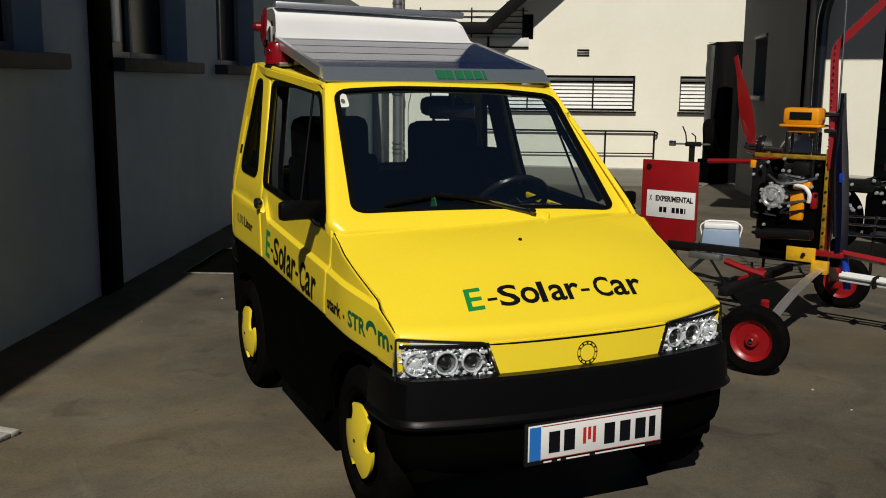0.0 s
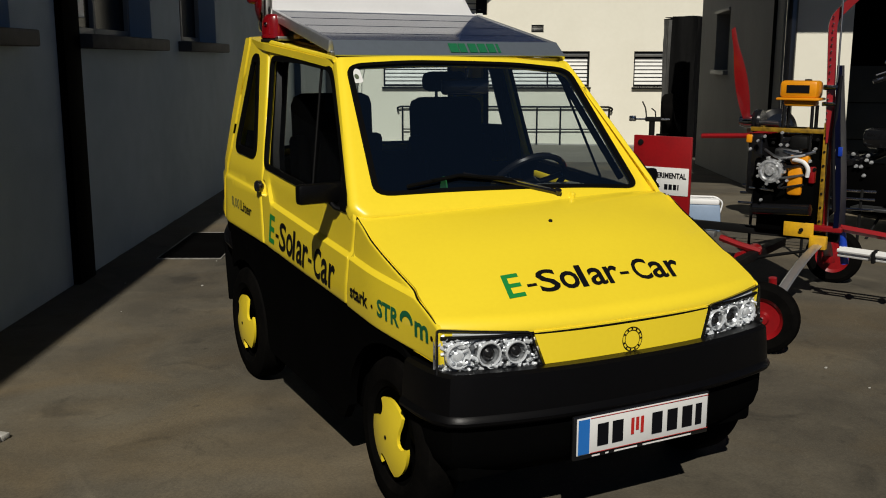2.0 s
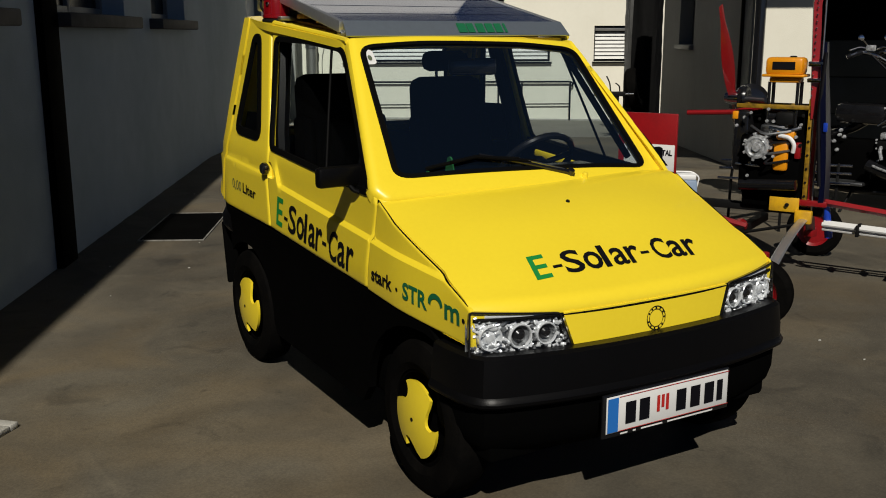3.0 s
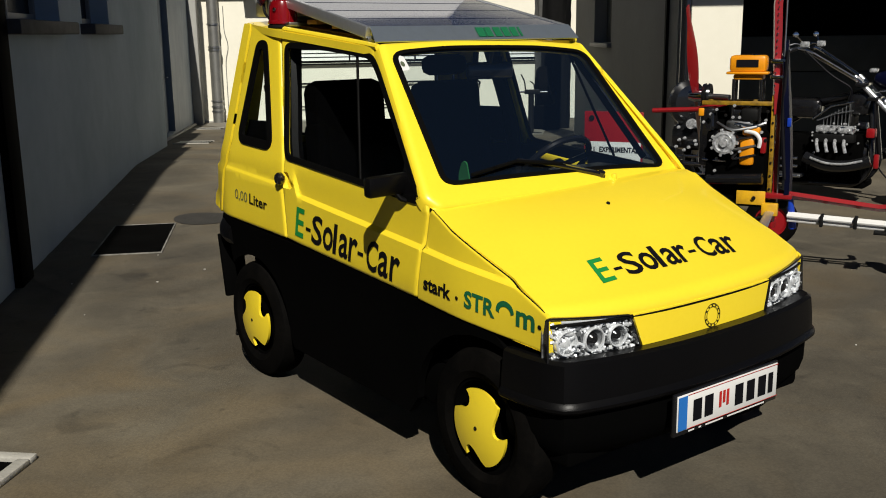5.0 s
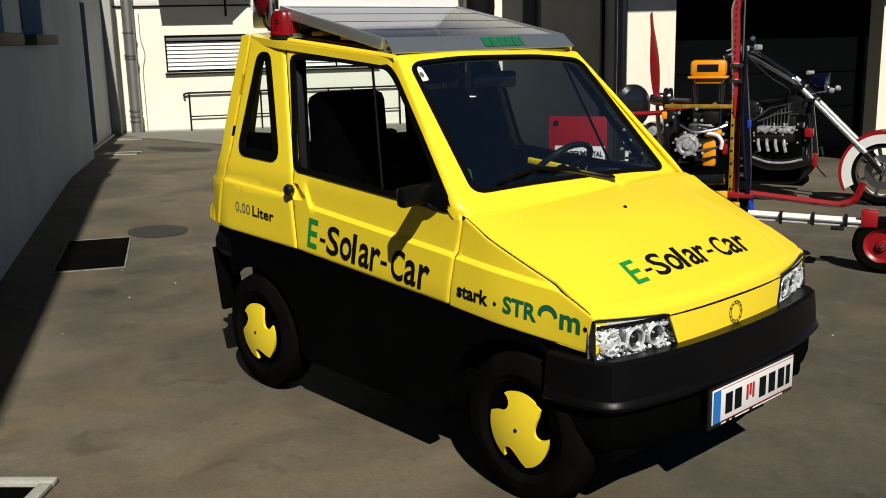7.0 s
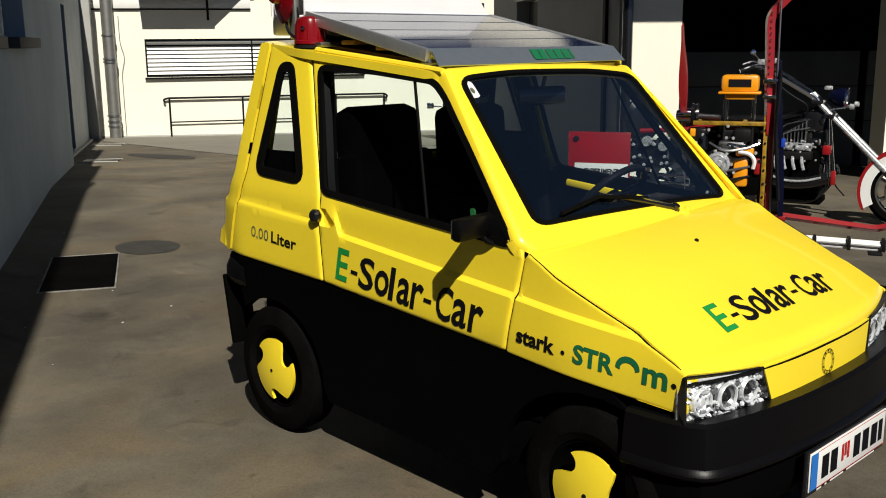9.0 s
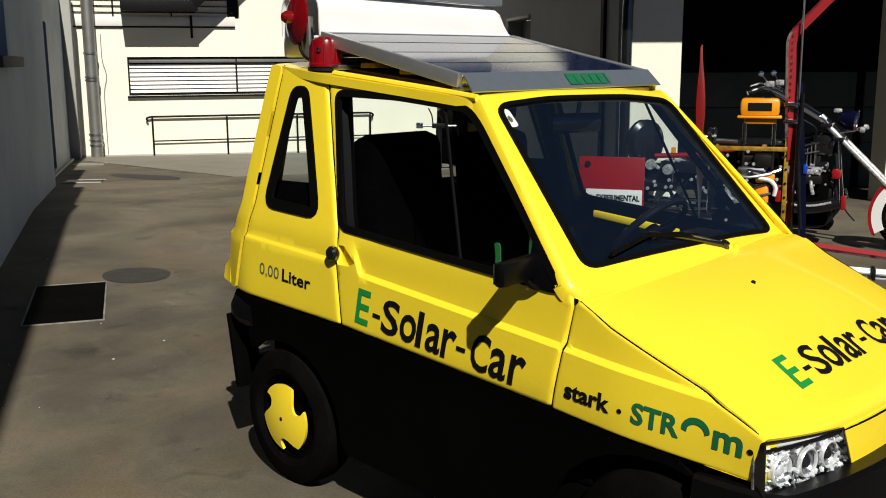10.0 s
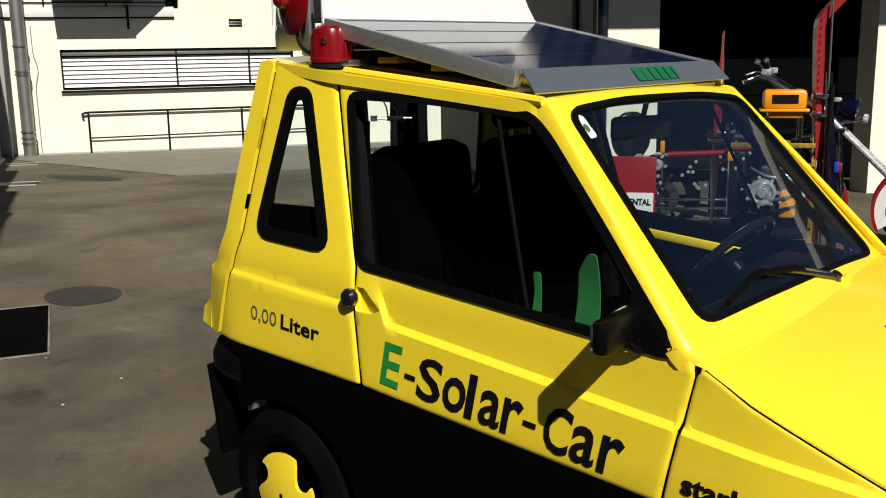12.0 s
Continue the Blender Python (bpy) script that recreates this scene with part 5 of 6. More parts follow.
beacon = thing("warning_beacon", "red flashing beacon on the car roof", "beacon")
bmx = Matrix.Translation((-0.528, 1.955, 1.566))
part("foot", lathe([(0, 0), (0.066, 0), (0.066, 0.010), (0.05, 0.014), (0, 0.014)], bmx, 24), IRON, beacon)
part("dome", lathe([(0.060, 0.012), (0.064, 0.016), (0.064, 0.026), (0.060, 0.030), (0.057, 0.088), (0.050, 0.108), (0.036, 0.118), (0, 0.122)], bmx, 28), RED_LENS, beacon)
for k in range(8):
    a = k * math.tau / 8
    part("rib", rod(bmx @ Vector((0.0595 * math.cos(a), 0.0595 * math.sin(a), 0.03)), bmx @ Vector((0.0565 * math.cos(a), 0.0565 * math.sin(a), 0.09)), 0.003, seg=6), RED_LENS, beacon)
part("screw", lathe([(0, 0.008), (0.008, 0.006), (0.009, 0)], towards(bmx @ Vector((-0.052, -0.028, 0.075)), (-0.9, -0.45, 0)), 10), CHROME, beacon)
horn = thing("signal_horn", "round red signal disc on a bracket with loose wires", "signal")
hc = Vector((-0.56, 2.085, 1.755))
part("dish", lathe([(0.0, 0.020), (0.05, 0.016), (0.088, 0.004), (0.096, -0.002), (0.094, -0.008), (0.05, -0.012), (0, -0.014)], towards(hc, (-0.97, 0.24, 0.05)), 32), RED_LENS, horn)
part("boss", lathe([(0, 0.055), (0.014, 0.052), (0.022, 0.04), (0.024, 0.012)], towards(hc, (-0.97, 0.24, 0.05)), 20), RED_LENS, horn)
part("bracket", box((-0.545, 2.03, 1.60), (-0.52, 2.07, 1.76), 0.006), ZINC, horn)
part("wire", pipe(rounded([hc + Vector((0.01, 0, -0.06)), hc + Vector((-0.01, -0.04, -0.13)), hc + Vector((0.0, -0.10, -0.16)), Vector((-0.52, 1.93, 1.60))], 0.05), 0.006, 6), INK, horn)
part("wire", pipe(rounded([hc + Vector((0.03, -0.02, 0.03)), hc + Vector((0.03, -0.06, -0.05)), hc + Vector((0.02, -0.07, -0.16))], 0.05), 0.005, 6), INK, horn)


# ---- things set in the ground ----
YARD = strip((0.03, 6.10), 27)
pit = thing("drain_cover", "sunken drain cover, blackened for wall shade, in a worn concrete frame", "drain cover")
pw, pl = 0.47, 1.12
# flat black plate: the wall's shade on the cover is in its colour
part("cover", box((-pl, 0.0, 0.0), (0.0, pw, 0.006), 0, YARD), DARK, pit)
for lo, hi in (((-pl - 0.012, -0.012), (0.012, 0.0)), ((-pl - 0.012, pw), (0.012, pw + 0.012)), ((-pl - 0.012, 0.0), (-pl, pw)), ((0.0, 0.0), (0.012, pw))):
    part("frame_bar", box((lo[0], lo[1], 0.0), (hi[0], hi[1], 0.01), 0.002, YARD), WORN_RIM, pit)
well = thing("light_well", "light shaft with a pale concrete rim beside the wall", "light well")
WELL = strip((-1.745, 1.757), -45)
for (a, b), (c, d) in (((0.0, -0.05), (0.6, 0.0)), ((0.0, -0.62), (0.6, -0.57)), ((0.0, -0.57), (0.05, -0.05)), ((0.55, -0.57), (0.6, -0.05))):
    part("rim", box((a, b, 0.0), (c, d, 0.025), 0.006, WELL), CONCRETE, well)
part("grating", box((0.05, -0.57, 0.0), (0.55, -0.05, 0.006), 0, WELL), DARK, well)
for g, (s, d, l) in enumerate((((3.74, 14.02), 122, 0.56), ((6.10, 18.95), 122, 0.62))):
    G = strip(s, d)
    grate = thing("gully_grate", "iron gully grate in a pale frame let into the asphalt", "grate", "gully grates")
    part("tray", lay(box((0, -0.30, 0.0), (l, 0.30, 0.005), 0, G)), DARK, grate)
    for k in range(13):
        part("bar", lay(box((0.02 + k * (l - 0.05) / 12, -0.28, 0.006), (0.045 + k * (l - 0.065) / 12, 0.28, 0.014), 0.003, G)), ZINC, grate)
    for k in (-0.34, 0.30):
        part("edge_bar", lay(box((-0.02, k, 0.0), (l + 0.02, k + 0.04, 0.015), 0.002, G)), CONCRETE, grate)
random.seed(3)


def blot(cx, cy, rx, ry, seed, jag=0.25):
    random.seed(seed)
    ph = [random.uniform(0, 6.28) for _ in range(5)]
    return [(cx + rx * math.cos(a) * (1 + jag * 0.4 * sum(math.sin(k * a + ph[k - 1]) / k for k in range(1, 6))), cy + ry * math.sin(a) * (1 + jag * 0.4 * sum(math.sin(k * a + ph[-k]) / k for k in range(1, 6)))) for a in [j * math.tau / 40 for j in range(40)]]


cover = thing("round_patch", "round dark repair patch in the asphalt", "patch")
part("patch", sheet(blot(0.72, 5.95, 0.24, 0.30, 4, 0.1), [], lambda a, b: Vector((a, b, 0.004)), 0, 0.1), ASPHALT_DARK, cover)
far_patch = thing("long_patch", "dark oblong repair patch in the asphalt", "patch")
part("patch", lay(sheet(blot(5.16, 14.06, 0.33, 1.05, 9, 0.3), [], lambda a, b: Vector((a, b, 0.004)), 0, 0.2)), ASPHALT_DARK, far_patch)
for k in range(26):
    random.seed(40 + k)
    x, y = random.uniform(-2.2, 2.2), random.uniform(-0.6, 8.0)
    if abs(x) < 0.8 and y < 3.2:
        continue
    bit = bmesh.new()
    bmesh.ops.create_icosphere(bit, subdivisions=1, radius=random.uniform(0.004, 0.011), matrix=Matrix.Translation((x, y, 0.003)) @ Matrix.Diagonal((1, 0.7, 0.5, 1)))
    tagged(part("pebble", bit, CONCRETE), "small pale chip of gravel on the asphalt", "pebble", "loose chips of gravel")
cool = thing("cool_box", "pale cool box, shaded part painted blue-grey, sunlit top white", "cool box")
cm = Matrix.Translation((4.12, 4.25, 0)) @ Matrix.Rotation(radians(-40), 4, "Z")
# blue-grey body paints the box's shaded part, the white top its sunlit part
tub = box((-0.165, -0.115, 0.0), (0.165, 0.115, 0.235), 0.016)
for v in tub.verts:
    v.co.x, v.co.y = v.co.x * (1.06 - 0.5 * v.co.z), v.co.y * (1.06 - 0.5 * v.co.z)
tub.transform(cm)
part("body", tub, COOLER_SHADED, cool)
part("lid", box((-0.150, -0.105, 0.235), (0.150, 0.105, 0.285), 0.014, cm), WHITE_GLOSS, cool)
part("handle", pipe(rounded([cm @ Vector((-0.162, 0, 0.15)), cm @ Vector((-0.185, 0, 0.25)), cm @ Vector((-0.12, 0, 0.297)), cm @ Vector((0.12, 0, 0.297)), cm @ Vector((0.185, 0, 0.25)), cm @ Vector((0.162, 0, 0.15))], 0.03), 0.007, 6), WHITE_GLOSS, cool)

# dirt washed up along the foot of the shaded wall and round the drain
for k in range(16):
    random.seed(70 + k)
    s0 = -6.5 + 0.75 * k
    c = LW @ Vector((s0, 0.10 + random.uniform(0, 0.08), 0))
    overlay = part("dirt_patch", sheet(blot(c.x, c.y, random.uniform(0.06, 0.16), random.uniform(0.14, 0.34), 80 + k, 0.6), [], lambda a, b: Vector((a, b, 0.0035)), 0, 0.1), GRIME)
    tagged(overlay, "dark washed-up dirt along the foot of the wall", "dirt", "dirt along the wall", "stuff")


# ---- the small rotor craft ----
GF, GL = Vector((0.447, -0.894, 0)), Vector((0.894, 0.447, 0))      # its nose, its left
GM = Vector((2.88, 1.83, 0))                                        # foot of the mast


def gy(u, v, z):
    return GM + GF * u + GL * v + Vector((0, 0, z))


GX = Matrix(((GF.x, GL.x, 0, GM.x), (GF.y, GL.y, 0, GM.y), (0, 0, 1, 0), (0, 0, 0, 1)))
gyro = thing("gyrocopter", "home-built gyrocopter with red mast and yellow engine frame", "gyrocopter")

mast = part("mast", pipe(rounded([gy(0, 0.0, 1.0), gy(-0.035, 0, 1.73), gy(0.26, 0.08, 2.05), gy(0.62, 0.16, 2.42)], 0.06), 0.033, 4), RED, gyro, "red square mast bent at the top")
for k in range(16):
    part("rivet", lathe([(0, 0.006), (0.005, 0.004), (0.006, 0)], towards(gy(-0.02, -0.034, 1.14 + 0.04 * k), -GL), 8), CHROME, mast)
part("mast_foot", box((-0.034, -0.02, 0.40), (-0.006, 0.02, 1.12), 0.004, GX), SHADED_YELLOW, gyro)
part("mast_inner", box((0.0, -0.016, 0.42), (0.026, 0.016, 1.12), 0.003, GX), RED, gyro)
for k in range(7):
    part("mast_bolt", lathe([(0, 0.008), (0.007, 0.006), (0.008, 0)], towards(gy(-0.02, -0.02, 0.52 + 0.085 * k), -GL), 8), IRON, gyro)
part("stay", rod(gy(0.035, -0.04, 0.42), gy(0.02, -0.04, 2.6), 0.006, seg=8), STEEL, gyro)
part("mast_clamp", box((-0.05, -0.05, 1.315), (0.05, 0.05, 1.345), 0.006, GX), CHROME, gyro)
part("mast_clamp", box((-0.05, -0.05, 1.22), (0.05, 0.05, 1.245), 0.006, GX), CHROME, gyro)

# fuel tank
tank = part("fuel_tank", box((-0.30, -0.07, 1.262), (-0.075, 0.07, 1.368), 0.022, GX), ORANGE, gyro, "orange moulded fuel tank")
part("tank_rim", box((-0.315, -0.08, 1.250), (-0.06, 0.08, 1.266), 0.006, GX), ORANGE, tank)
part("tank_sump", box((-0.275, -0.055, 1.215), (-0.09, 0.055, 1.25), 0.012, GX), ORANGE, tank)
part("tank_label", box((-0.255, -0.0735, 1.296), (-0.12, -0.0705, 1.342), 0, GX), INK, tank)
part("filler_cap", lathe([(0, 0.012), (0.020, 0.010), (0.022, 0)], Matrix.Translation(gy(-0.15, 0, 1.366)), 16), BLACK_GLOSS, tank)
for u in (-0.27, -0.10):
    part("tank_leg", rod(gy(u, 0.05, 1.06), gy(u, 0.05, 1.22), 0.011), BLACK_GLOSS, gyro)
    part("tank_leg", rod(gy(u, -0.05, 0.78), gy(u, -0.05, 1.22), 0.010), BLACK_GLOSS, gyro)

# yellow engine frame
for v in (-0.06, 0.10):
    part("frame_bar", box((-0.46, v - 0.012, 1.056 if v < 0 else 1.030), (-0.02, v + 0.012, 1.082), 0.003, GX), SHADED_YELLOW, gyro)
part("frame_post", box((-0.34, 0.09, 0.60), (-0.315, 0.11, 1.056), 0.003, GX), SHADED_YELLOW, gyro)
part("keel_bracket", box((-0.21, -0.10, 0.425), (-0.03, -0.085, 0.515), 0.004, GX), YELLOW_MACHINE, gyro)
part("bracket_bolt", rod(gy(-0.10, -0.115, 0.47), gy(-0.10, -0.08, 0.47), 0.012), IRON, gyro)
part("bracket_foot", box((-0.05, -0.11, 0.36), (0.05, -0.06, 0.44), 0.006, GX), YELLOW_MACHINE, gyro)
# added black block that fills the shaded mass behind the engine
part("dark_backing", box((-0.44, 0.02, 0.50), (-0.03, 0.16, 1.04), 0.03, GX), DARK, gyro)
part("battery_box", box((-0.40, -0.06, 0.44), (-0.05, 0.10, 0.60), 0.02, GX), DARK, gyro)
part("carburettor", box((-0.21, -0.10, 0.955), (-0.10, 0.02, 1.04), 0.02, GX), IRON, gyro)
part("throttle_rod", pipe([gy(-0.44, -0.09, 0.705), gy(-0.28, -0.11, 0.70)], 0.007, 6), CHROME, gyro)
part("exhaust_pipe", pipe(rounded([gy(-0.24, -0.10, 0.94), gy(-0.12, -0.13, 0.925), gy(-0.05, -0.10, 0.95)], 0.04), 0.012, 8), CHROME, gyro)
part("fuel_filter", box((-0.475, -0.10, 0.985), (-0.44, -0.07, 1.035), 0.006, GX), ORANGE, gyro)
part("keel", box((-1.05, -0.025, 0.40), (0.10, 0.025, 0.45), 0.004, GX), IRON, gyro)

# engine
eng = part("engine", box((-0.42, -0.105, 0.54), (-0.04, 0.14, 0.90), 0.03, GX), DARK, gyro, "small black and orange engine")
for k in range(6):
    part("cooling_fin", box((-0.34, -0.115, 0.80 + 0.018 * k), (-0.12, 0.12, 0.807 + 0.018 * k), 0.002, GX), IRON, eng)
part("cylinder_head", box((-0.30, -0.09, 0.905), (-0.13, 0.10, 0.96), 0.015, GX), STEEL, eng)
st = towards(gy(-0.29, -0.165, 0.825), -GL) @ Matrix.Diagonal((1.15, 1.15, 1, 1))
starter = part("recoil_starter", lathe([(0.0, 0.03), (0.022, 0.03), (0.026, 0.018), (0.042, 0.016), (0.05, 0.024), (0.062, 0.02), (0.066, 0.0), (0.06, -0.06)], st, 26), GLINT_CHROME, eng, "chrome round starter housing")
for k in range(7):
    a = k * math.tau / 7
    part("starter_lug", box((0.05, -0.008, -0.02), (0.078, 0.008, 0.018), 0.003, st @ Matrix.Rotation(a, 4, "Z")), GLINT_CHROME, starter)
part("engine_cowl", box((-0.20, -0.14, 0.68), (-0.11, -0.105, 0.86), 0.02, GX), ORANGE, eng, "orange cowl plate")
part("engine_cowl", box((-0.19, -0.13, 0.87), (-0.08, -0.06, 0.93), 0.015, GX), ORANGE, eng)
part("intake", pipe(rounded([gy(-0.17, -0.13, 0.90), gy(-0.10, -0.15, 0.89), gy(-0.07, -0.15, 0.85), gy(-0.08, -0.14, 0.80)], 0.05), 0.013), WHITE_GLOSS, eng)
part("gearbox", box((-0.47, -0.09, 0.66), (-0.37, 0.12, 1.04), 0.025, GX), BLACK_GLOSS, eng)
# another added black block, closing pale gaps in the engine's dark mass
part("dark_filler", box((-0.33, 0.02, 0.88), (-0.08, 0.13, 1.05), 0.02, GX), DARK, eng)
part("sump", box((-0.34, -0.06, 0.46), (-0.06, 0.12, 0.585), 0.03, GX), DARK, eng)
part("flywheel", lathe([(0, 0.03), (0.07, 0.03), (0.09, 0.0), (0.09, -0.05), (0, -0.05)], towards(gy(-0.29, -0.115, 0.825), -GL), 26), BLACK_GLOSS, eng)
part("muffler", rod(gy(-0.40, -0.10, 0.575), gy(-0.05, -0.13, 0.60), 0.035, seg=18), BLACK_GLOSS, eng)
part("air_filter", lathe([(0, 0.06), (0.05, 0.055), (0.052, -0.05), (0, -0.055)], towards(gy(-0.22, 0.0, 1.0), GF), 20), BLACK_GLOSS, eng)
part("red_cap", box((-0.075, -0.125, 0.76), (-0.04, -0.085, 0.86), 0.008, GX), RED, eng)
random.seed(21)
for k in range(26):
    u, v, z = random.uniform(-0.44, -0.04), random.uniform(-0.15, -0.09), random.uniform(0.62, 1.08)
    part("bolt", lathe([(0, 0.014), (0.009, 0.012), (0.011, 0.0)], towards(gy(u, v, z), -GL), 8), GLINT_CHROME if k % 3 else IRON, eng)
for k in range(4):
    z = 0.95 - 0.06 * k
    part("hose", pipe(rounded([gy(-0.35 + 0.05 * k, -0.11, z), gy(-0.25, -0.16 - 0.01 * k, z - 0.05), gy(-0.10, -0.13, z - 0.02)], 0.06), 0.008, 6), BLACK_GLOSS if k % 2 else STEEL, eng)

# propeller: hub behind the engine, two red blades
hubp = gy(-0.535, 0.08, 1.105)
axis = (-GF).normalized()
prop = part("propeller", lathe([(0, 0.05), (0.03, 0.045), (0.045, 0.0), (0.045, -0.08), (0.0, -0.08)], towards(hubp, axis), 20), CHROME, gyro, "two-bladed red propeller")
part("pulley", lathe([(0.0, -0.10), (0.075, -0.10), (0.08, -0.085), (0.068, -0.075), (0.08, -0.065), (0.075, -0.05), (0, -0.05)], towards(hubp, axis), 28), BLACK_GLOSS, prop)
part("shaft", rod(hubp, gy(-0.30, 0, 1.10), 0.018), STEEL, prop)


def blade(tip):
    d = (tip - hubp)
    n = 14
    bm = bmesh.new()
    w = d.normalized()
    side = axis.cross(w).normalized()
    rows = []
    for i in range(n + 1):
        f = i / n
        c = 0.022 + 0.030 * math.sin(math.pi * min(1, f * 1.15 + 0.05)) if f < 0.97 else 0.02
        tw = -radians(34 - 18 * f)
        ch = side * math.cos(tw) + axis * math.sin(tw)
        th = w.cross(ch).normalized() * (0.012 - 0.009 * f)
        p = hubp + d * (0.04 + 0.96 * f)
        rows.append([bm.verts.new(p + ch * c), bm.verts.new(p + th), bm.verts.new(p - ch * c), bm.verts.new(p - th)])
    for a, b in zip(rows, rows[1:]):
        for k in range(4):
            bm.faces.new((a[k], a[(k + 1) % 4], b[(k + 1) % 4], b[k]))
    bm.faces.new(rows[0])
    bm.faces.new(rows[-1][::-1])
    return bm


up_tip = gy(-0.525, -0.30, 1.675)
part("blade", blade(up_tip), RED, prop)
part("blade", blade(hubp - (up_tip - hubp)), RED, prop)
part("tail_boom", pipe([gy(-0.32, 0.0, 1.06), gy(-0.50, 0.0, 1.02), gy(-0.80, 0.0, 1.005)], 0.016, 8), RED, gyro)

# rudder with its board
GR = GX @ Matrix.Translation((0.045, 0, 0))
rud = part("rudder", box((-1.318, -0.012, 0.385), (-0.905, 0.012, 0.992), 0.006, GR), RED, gyro, "red rudder board with a white notice")
part("notice", box((-1.272, -0.0165, 0.602), (-0.915, -0.0125, 0.786), 0.004, GR), PLATE_WHITE, rud)
on_rud = lambda u0, z0: (lambda a, b: GR @ Vector((u0 + a, -0.0185, z0 + b)))
part("notice_words", lettering("EXPERIMENTAL", 0.05, on_rud(-1.205, 0.715), 0.002, 0.7, 0, 0.275), INK, rud)
part("notice_words", lettering("X", 0.05, on_rud(-1.252, 0.715), 0.001, 0.7, 0, 0.02), INK, rud)
for k, w in enumerate((0.024, 0.024, 0.0, 0.024, 0.024, 0.024, 0.009)):
    if w:
        part("character_bar", bars([w], 0.036, on_rud(-1.175 + 0.031 * k, 0.638)), INK, rud)
part("rudder_cap", lathe([(0, 0.01), (0.018, 0.008), (0.02, 0)], towards(gy(-1.22, -0.012, 0.945), -GL), 14), IRON, rud)
part("rudder_hinge", box((-0.91, -0.02, 0.40), (-0.88, 0.02, 0.46), 0.004, GR), STEEL, rud)
part("tail_wheel_fork", pipe([gy(-1.0, 0.0, 0.40), gy(-1.02, 0, 0.26)], 0.012), STEEL, gyro)
part("tail_skid", pipe(rounded([gy(-0.75, 0, 0.40), gy(-0.95, 0, 0.20), gy(-1.12, 0, 0.05)], 0.05), 0.014), STEEL, gyro)
part("plate_with_holes", box((-0.88, -0.06, 0.355), (-0.66, 0.0, 0.395), 0.004, GX), ZINC, gyro)


# undercarriage
def gyro_wheel(c, axle, r=0.185, wid=0.085):
    m = towards(c, axle)
    w = part("wheel", lathe([(r * 0.60, -wid / 2), (r * 0.85, -wid / 2), (r * 0.97, -wid * 0.36), (r, -wid * 0.15), (r, wid * 0.15), (r * 0.97, wid * 0.36), (r * 0.85, wid / 2), (r * 0.60, wid / 2)], m, 40), RUBBER, gyro)
    rim = part("rim", lathe([(r * 0.62, -wid * 0.45), (r * 0.62, wid * 0.45), (r * 0.55, wid * 0.38), (r * 0.48, wid * 0.22), (r * 0.2, wid * 0.2), (r * 0.17, wid * 0.5), (0, wid * 0.5)], m, 32), RED, w, "red wheel rim")
    part("rim_back", lathe([(r * 0.62, -wid * 0.45), (r * 0.5, -wid * 0.3), (0, -wid * 0.3)], m, 32), RED, w)
    part("axle_nut", lathe([(0, wid * 0.66), (0.012, wid * 0.64), (0.014, wid * 0.48)], m, 10), CHROME, w)
    return w


WL, WR, WN = Vector((1.80, 1.235, 0.185)), Vector((3.45, 2.215, 0.185)), Vector((3.30, 0.99, 0.185))
AX = (WL - WR).normalized()
gyro_wheel(WL, AX)
gyro_wheel(WR, -AX)
gyro_wheel(WN, -GL * 0.97 - GF * 0.2)
for s, w in ((-1, WL), (1, WR)):
    top = gy(0.0, s * 0.05, 0.385)
    low = w - AX * (-s) * 0.0 + (AX if s > 0 else -AX) * 0.19 + Vector((0, 0, 0.02))
    pts = []
    for k in range(13):
        f = k / 12
        p = top.lerp(low, f)
        p.z = top.z - (top.z - low.z) * f ** 1.7
        pts.append(p)
    part("leaf_spring", pipe(pts, 0.03, 8, flat=0.3), ALU, gyro, "bowed aluminium leaf spring leg")
    kn = low
    part("axle_carrier", rod(kn + Vector((0, 0, -0.03)), kn + Vector((0, 0, 0.16)) + (AX if s > 0 else -AX) * -0.03, 0.022), RED, gyro)
    part("stub_axle", rod(kn, w, 0.018), RED, gyro)
    part("axle_carrier", box((-0.03, -0.035, -0.035), (0.03, 0.035, 0.035), 0.008, Matrix.Translation(kn)), RED, gyro)
part("blue_damper", rod(gy(0.10, 0.04, 0.475), gy(0.13, 0.06, 0.26), 0.024), BLUE, gyro)
# cross beam and nose beam
part("cross_beam", box((-0.14, -0.62, 0.25), (-0.08, 0.5, 0.30), 0.006, GX @ Matrix.Translation((-0.28, 0, 0))), IRON, gyro)
part("red_knuckle", rod(gy(-0.42, -0.06, 0.29), gy(-0.42, 0.06, 0.29), 0.04), RED, gyro)
part("red_knuckle", rod(gy(-0.46, -0.14, 0.26), gy(-0.46, -0.07, 0.26), 0.035), RED, gyro)
part("tail_arm", pipe([gy(-0.62, -0.05, 0.36), gy(-0.50, -0.06, 0.33), gy(-0.35, -0.06, 0.30)], 0.022, 6), RED, gyro)
part("brace", pipe([gy(-0.75, -0.02, 0.37), gy(-0.46, -0.25, 0.16), gy(-0.2, -0.5, 0.14)], 0.008), IRON, gyro)
part("brace", pipe([gy(-0.46, -0.08, 0.24), gy(0.0, -0.10, 0.36)], 0.010), IRON, gyro)
part("nose_beam", pipe(rounded([gy(0.0, 0, 0.50), gy(0.14, 0, 0.485), gy(0.66, 0.02, 0.43), gy(0.76, 0.03, 0.46), gy(0.80, 0.04, 0.58)], 0.05), 0.022, 4), RED, gyro)
part("cross_tube", box((-0.10, -0.09, 0.47), (0.13, -0.05, 0.505), 0.006, GX), RED, gyro)
